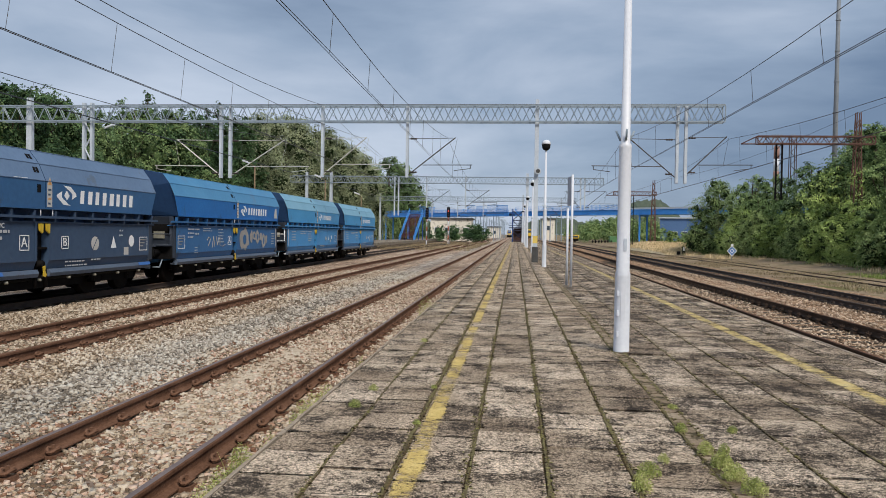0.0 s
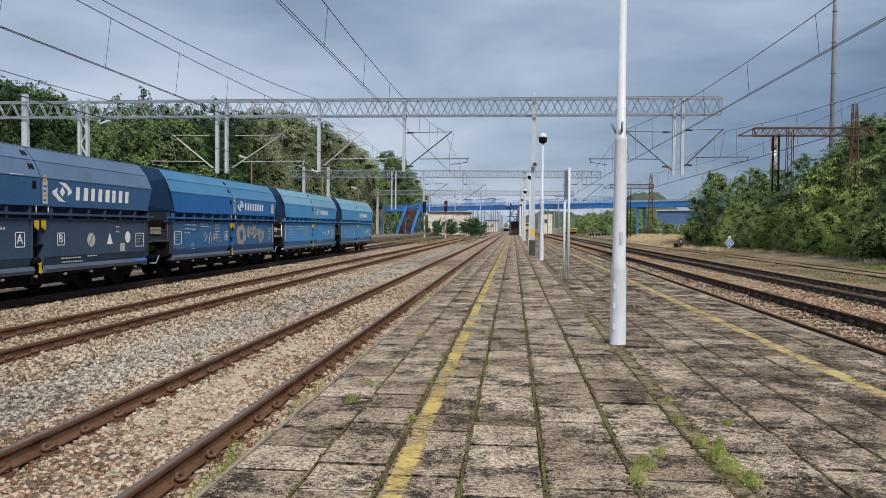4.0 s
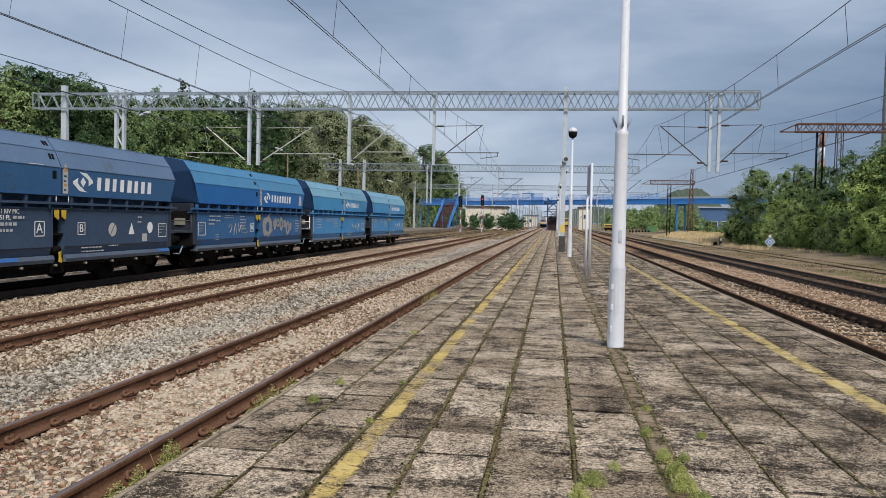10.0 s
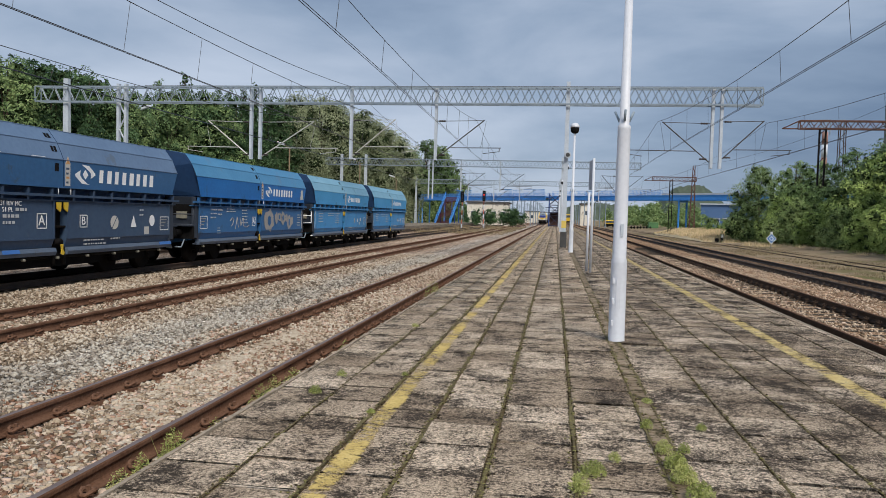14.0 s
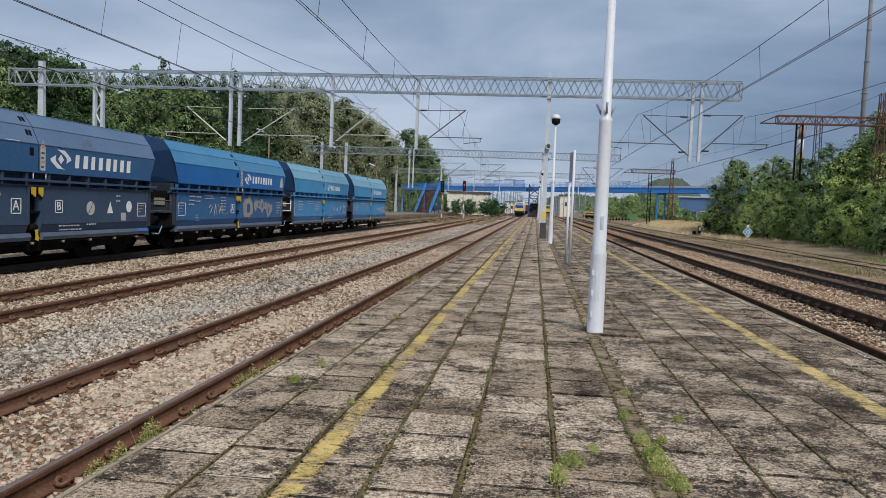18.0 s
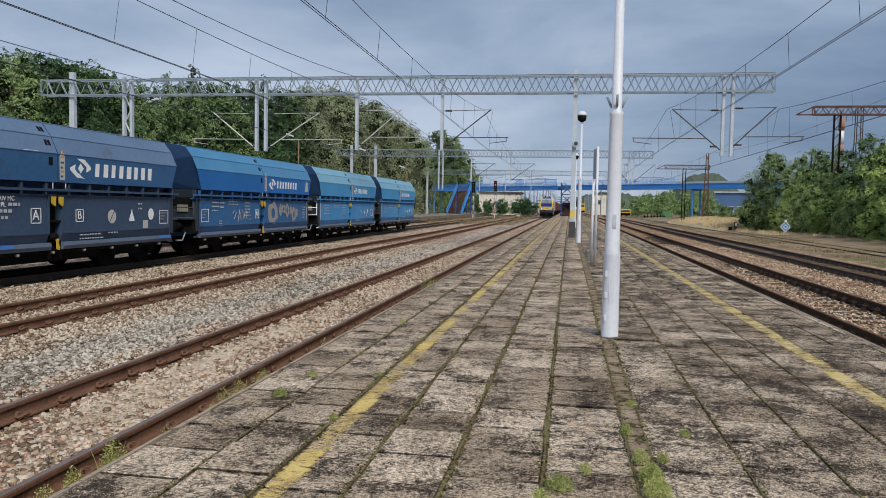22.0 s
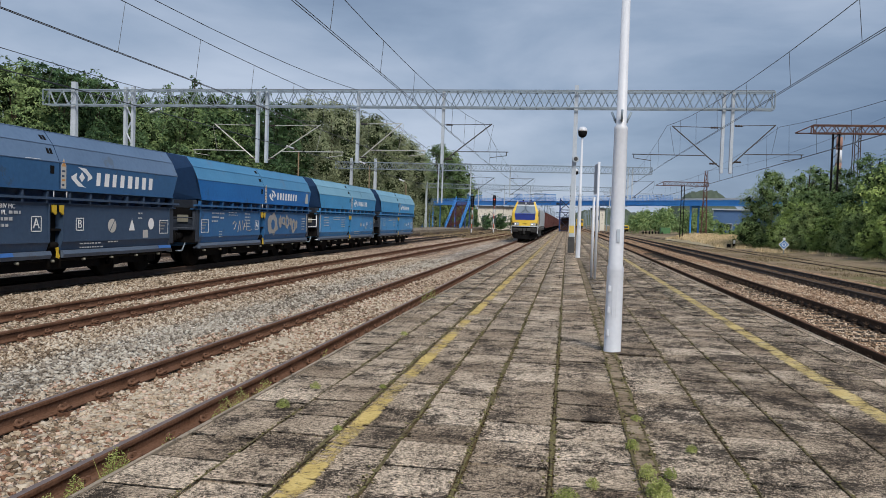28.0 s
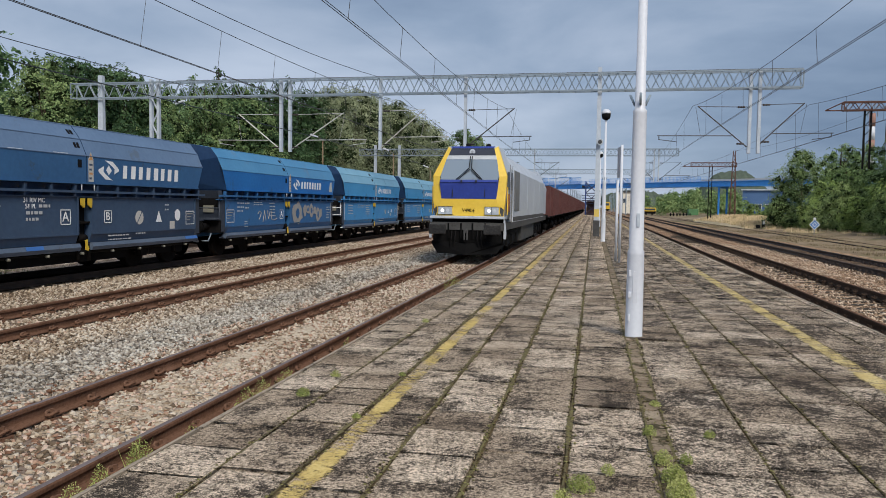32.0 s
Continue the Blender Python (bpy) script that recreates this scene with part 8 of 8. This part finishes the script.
def far_poles():
    t = thing("far_line_masts", "row of pale catenary masts far down the line", "mast", kind="stuff")
    bm = bmesh.new()
    for y in range(200, 420, 26):
        for x in (-16.5, -6.0, -10.8, 1.5, 9.0, 13.5):
            rod(bm, (x, y, -0.5), (x, y, 7.6), 0.15, None, 5)
            rod(bm, (x, y, 6.5), (x + 2.4, y, 6.5), 0.05, None, 4)
    part("masts", bm, M["galv"], t)


far_poles()


def rail_vehicle(x, y, w, h, l, label, up=0.0):
    t = thing("maintenance_vehicle", label, "rail vehicle", "yellow works vehicles", at=(x, y, RAIL_Z + up))
    bm = bmesh.new()
    box(bm, -w / 2, w / 2, 0, l, 0.9, h, 0, 0.18)
    part("body", bm, M["veh_y"], t)
    bm = bmesh.new()
    box(bm, -w / 2 + 0.25, w / 2 - 0.25, -0.02, 0.05, h * 0.62, h * 0.88)
    part("windscreen", bm, M["win"], t)
    bm = bmesh.new()
    box(bm, -w / 2 + 0.1, w / 2 - 0.1, 0.2, l - 0.2, 0.3, 0.9)
    part("underframe", bm, M["black"], t)
    for y2 in (1.2, l - 1.2):
        for s in (-0.75, 0.75):
            wv = link_mesh("wheel", WHEEL, t)
            wv.location = (s, y2, 0.46)


rail_vehicle(TRACKS["right_1"], 330, 3.0, 3.9, 10, "yellow track maintenance vehicle parked on the far track", 0.115)
rail_vehicle(15.4, 205, 3.2, 1.9, 6, "low yellow works wagon among the sidings")
for x, y, w, h, m, lab in ((22.6, 200, 5.5, 1.2, "black", "heap of dark wheelsets beside the sidings"), (25.8, 200, 2.4, 1.9, "green_box", "green container beside the sidings")):
    if m == "green_box":
        M[m] = material("green_container_paint", [(0.06, 0.16, 0.06), (0.09, 0.22, 0.09)], 0.6, scale=1, fine=8, bump=0.1)
    bm = bmesh.new()
    if m == "black":
        for k in range(7):
            turned(bm, [(-0.1, 0.45), (0.1, 0.45)], 14, 0, (k * 0.8 - 2.4, (k % 2) * 0.6, 0.45), "x")
            rod(bm, (k * 0.8 - 2.7, (k % 2) * 0.6, 0.45), (k * 0.8 - 2.1, (k % 2) * 0.6, 0.45), 0.09)
    else:
        box(bm, -w / 2, w / 2, 0, 2.4, 0, h, 0, 0.05)
    ob = link_mesh("wheelset_heap" if m == "black" else "container", to_mesh("side_heap", bm, M[m]))
    ob.location = (x, y, -0.6)
    tagged(ob, lab, "wheelset" if m == "black" else "container")


# ---- grass, weeds ----
def blades(name, spots, mat, label, h0, h1, w=0.012, kind="stuff", lean=0.35):
    """Grass: thin bent blades. spots: an array of x, y, z."""
    p = np.asarray(spots, float)
    n = len(p)
    h, a = rng.uniform(h0, h1, n), rng.uniform(0, 2 * np.pi, n)
    d = np.c_[np.cos(a), np.sin(a), np.zeros(n)]
    side = np.c_[-np.sin(a), np.cos(a), np.zeros(n)] * w
    le = rng.uniform(0.1, 1.0, n)[:, None] * lean * h[:, None]
    up = np.c_[np.zeros((n, 2)), h]
    mid, tip = p + up * 0.55 + d * le * 0.35, p + up + d * le
    v = np.stack([p - side, p + side, mid + side * 0.7, mid - side * 0.7, tip + side * 0.1, tip - side * 0.1], 1).reshape(-1, 3)
    k = np.arange(n)[:, None] * 6
    f = np.concatenate([k + [0, 1, 2, 3], k + [3, 2, 4, 5]])
    return tagged(soup(name, v, f, mat), label, "grass", kind=kind)


def field(n, x0, x1, y0, y1, z, clump=0.5, keep=0.0, seed=0):
    out = []
    while len(out) < n:
        x, y = rng.uniform(x0, x1), rng.uniform(y0, y1)
        if noise.noise((x * clump, y * clump, seed)) < keep:
            continue
        out.append((x, y, z))
    return out


blades("dry_grass", field(26000, 14.2, 23.5, 30, 110, -0.66, 0.35, -0.05, 1), M["grass_brown"], "dry yellow grass between the sidings and the bushes", 0.03, 0.13, 0.016)
def straw_bank():
    """A low bank under dry grass at the foot of the footbridge."""
    v, f, spots = [], [], []
    nx, ny = 26, 46

    def top(x, y):
        a = max(0.0, 1 - ((x - 21.5) / 4.2) ** 2) * max(0.0, 1 - ((y - 112) / 24) ** 2)
        return -0.68 + 1.4 * a ** 0.6 * (0.85 + 0.35 * noise.noise((x * 0.4, y * 0.25, 7)))
    for j in range(ny):
        for i in range(nx):
            x, y = 17.2 + 8.6 * i / (nx - 1), 87.5 + 49 * j / (ny - 1)
            v.append((x, y, top(x, y)))
    for j in range(ny - 1):
        for i in range(nx - 1):
            a = j * nx + i
            f.append((a, a + 1, a + nx + 1, a + nx))
    tagged(soup("grass_bank", v, f, M["straw_soil"]), "low bank covered with pale dry grass", "bank", kind="structure")
    while len(spots) < 45000:
        x, y = rng.uniform(17.6, 25.4), rng.uniform(88, 136)
        z = top(x, y)
        if z > -0.6:
            spots.append((x, y, z - 0.03))
    blades("tall_dry_grass", spots, M["grass"], "pale dry grass on the low bank", 0.08, 0.36, 0.022)


M["straw_soil"] = material("straw_covered_soil", [(0.33, 0.265, 0.16), (0.52, 0.435, 0.28), (0.66, 0.57, 0.40)], 1.0, scale=0.6, fine=6, bump=0.8, bump_scale=12)
straw_bank()
blades("tall_dry_grass", field(2500, 19, 27, 72, 90, -0.6, 0.2, -0.05, 4) + field(1200, 22.0, 24, 40, 72, -0.6, 0.4, 0.1, 5), M["grass"], "tall straw-coloured grass in front of the bushes", 0.15, 0.5, 0.02)
blades("green_grass", field(5000, 19.5, 23.5, 34, 46, -0.6, 0.5, -0.2, 6), M["grass_green"], "green grass patch beside the bushes", 0.06, 0.24, 0.014)
blades("dry_grass", field(9000, -19.3, -5.5, 85, 160, -0.56, 0.3, 0.0, 7), M["grass_brown"], "yellowed grass growing between the far tracks", 0.1, 0.35, 0.03)
blades("green_grass", field(900, -16.6, -15.2, 11, 19, -0.62, 0.6, -0.1, 8), M["grass_green"], "green weeds under the parked wagons", 0.06, 0.2, 0.012)


def weed(x, y, r, h, n, z=0.0, leaves=True, label="small green weed growing in a platform joint"):
    t = thing("weed", label, "weed", "weeds on the platform", at=(x, y, z))
    a, d = rng.uniform(0, 2 * np.pi, n), r * rng.uniform(0, 1, n) ** 0.7
    spots = np.c_[d * np.cos(a), d * np.sin(a), np.zeros(n)]
    ob = blades("stem_tuft", spots[::2], M["weed"], "", h * 0.3, h * 0.8, 0.004, "stuff", 0.5)
    ob.parent = t
    del ob["category"]
    m = n * 34
    a, d = rng.uniform(0, 2 * np.pi, m), r * 1.15 * rng.uniform(0, 1, m) ** 0.6
    zz = h * rng.uniform(0.08, 0.95, m) * (1 - 0.55 * (d / (r * 1.15)) ** 2)
    p = np.c_[d * np.cos(a), d * np.sin(a), zz]
    u, w = rng.normal(0, 1, (m, 3)), rng.normal(0, 1, (m, 3))
    u /= np.linalg.norm(u, axis=1)[:, None]
    w -= (w * u).sum(1)[:, None] * u
    w /= np.linalg.norm(w, axis=1)[:, None]
    s = rng.uniform(0.004, 0.009, m)[:, None]
    v = np.stack([p - u * s, p - w * s * 0.45, p + u * s, p + w * s * 0.45], 1).reshape(-1, 3)
    soup("leaf_tuft", v, np.arange(4 * m).reshape(-1, 4), M["weed"], t)["kind"] = "stuff"



for x, y, r, h, n in ((0.75, 4.15, 0.10, 0.13, 26), (0.66, 3.85, 0.08, 0.16, 20), (0.9, 4.45, 0.05, 0.09, 8), (1.2, 5.3, 0.06, 0.10, 12), (1.24, 4.7, 0.07, 0.13, 18), (1.27, 4.4, 0.09, 0.15, 34), (1.28, 4.15, 0.10, 0.15, 36), (1.33, 3.9, 0.10, 0.14, 30),
                      (1.6, 5.33, 0.05, 0.08, 8), (1.38, 4.75, 0.05, 0.10, 10), (-1.5, 5.7, 0.07, 0.10, 14), (-1.47, 6.4, 0.06, 0.09, 10), (-1.38, 9.7, 0.06, 0.08, 8), (-0.89, 5.2, 0.04, 0.05, 8), (-0.9, 6.6, 0.04, 0.05, 6), (1.3, 6.1, 0.06, 0.06, 8)):
    weed(x, y, r * 0.7, h * 0.8, n)
for x, y, r, h, n in ((-1.93, 4.1, 0.09, 0.26, 60), (-1.93, 3.72, 0.06, 0.22, 34), (-1.92, 3.48, 0.08, 0.2, 40), (-1.95, 4.75, 0.06, 0.16, 14), (-1.94, 5.6, 0.10, 0.22, 34), (-1.93, 5.85, 0.08, 0.24, 26), (-1.94, 6.4, 0.10, 0.20, 30), (-1.93, 8.1, 0.07, 0.2, 14), (-1.92, 14.5, 0.16, 0.42, 40)):
    weed(x, y, r, h + 0.1, n, -0.22, True, "green weed growing between the rail and the platform edge")


# moss creeping over the joints
def moss_joints():
    v, f = [], []
    joints = [(-0.885, 0.034), (-0.40, 0.026), (0.107, 0.03), (0.65, 0.026), (1.19, 0.022), (1.327, 0.022), (1.87, 0.012), (2.405, 0.012), (2.94, 0.008), (3.462, 0.013), (3.912, 0.008), (-1.357, 0.018)]
    for jx, w in joints:
        y, last = PY0 + 0.3, None
        while y < 34:
            grow = 0.5 + 0.95 * noise.noise((jx * 7, y * 1.3, 4))
            kl, kr = (max(0.004, 0.72 * w * (grow + 0.55 * noise.noise((jx * 3 + s, y * 8, 8)) + 0.5 * noise.noise((jx * 3 + s, y * 27, 3)))) for s in (0, 5))
            x = jx + 0.006 * noise.noise((jx, y * 3, 1))
            z = 0.0045 + 0.003 * noise.noise((jx, y * 12, 2))
            v += [(x - kl, y, 0.002), (x, y, z), (x + kr, y, 0.002)]
            n0 = len(v) - 6
            if last:
                f += [(n0, n0 + 1, n0 + 4, n0 + 3), (n0 + 1, n0 + 2, n0 + 5, n0 + 4)]
            last = True
            y += 0.03 if y < 14 else 0.1
    ob = soup("joint_moss", v, f, M["joint_moss"], platform_thing)
    tagged(ob, "green-brown moss in the long joints", kind="stuff")


def moss_clods():
    """Crumbs of soil and moss cushions lying in and beside the long joints."""
    joints = ((-0.885, 0.03, 900), (-0.40, 0.022, 800), (0.107, 0.024, 900), (0.65, 0.02, 800), (1.19, 0.02, 700), (1.327, 0.02, 700), (1.87, 0.012, 500), (2.405, 0.012, 450), (-1.357, 0.018, 500))
    x = np.concatenate([rng.normal(jx, w, n) for jx, w, n in joints])
    y = np.concatenate([2.3 + 12 * rng.uniform(0, 1, n) ** 1.5 for jx, w, n in joints])
    n = len(x)
    r = rng.uniform(0.004, 0.013, n)
    v = OCTA_V[None] * rng.uniform(0.5, 1.4, (n, 6, 1)) * (r[:, None] * np.array([1, 1, 0.6])[None])[:, None, :]
    v += np.stack([x, y, np.full(n, 0.003)], -1)[:, None]
    f = (OCTA_F[None] + (np.arange(n) * 6)[:, None, None]).reshape(-1, 3)
    tagged(soup("moss_clods", v.reshape(-1, 3), f, M["clod"], platform_thing), "crumbs of soil and moss along the joints", kind="stuff")


M["clod"] = material("moss_and_soil_crumbs", [(0.03, 0.023, 0.014), (0.085, 0.066, 0.038), (0.15, 0.135, 0.055), (0.24, 0.225, 0.09)], 1.0, scale=2, fine=60, bump=0.5, island=0.6)
M["joint_moss"] = material("olive_moss", [(0.045, 0.034, 0.022), (0.105, 0.084, 0.048), (0.16, 0.138, 0.066), (0.24, 0.222, 0.092)], 1.0, scale=1.6, fine=70, bump=1.0, coord="Position")
moss_joints()
moss_clods()


# ---- motions ----
def motions():
    """The train runs in along the platform track; its wagons follow the locomotive."""
    x = TRACKS["left_1"]
    walk(loco, [(t, pose(x, y, RAIL_Z)) for t, y in TRAIN_KEYS])
    for k, car in enumerate(cars):
        walk(car, [(t, pose(x, y + 23.6 + 7.15 + 14.3 * k, RAIL_Z)) for t, y in TRAIN_KEYS])


slabs()
motions()
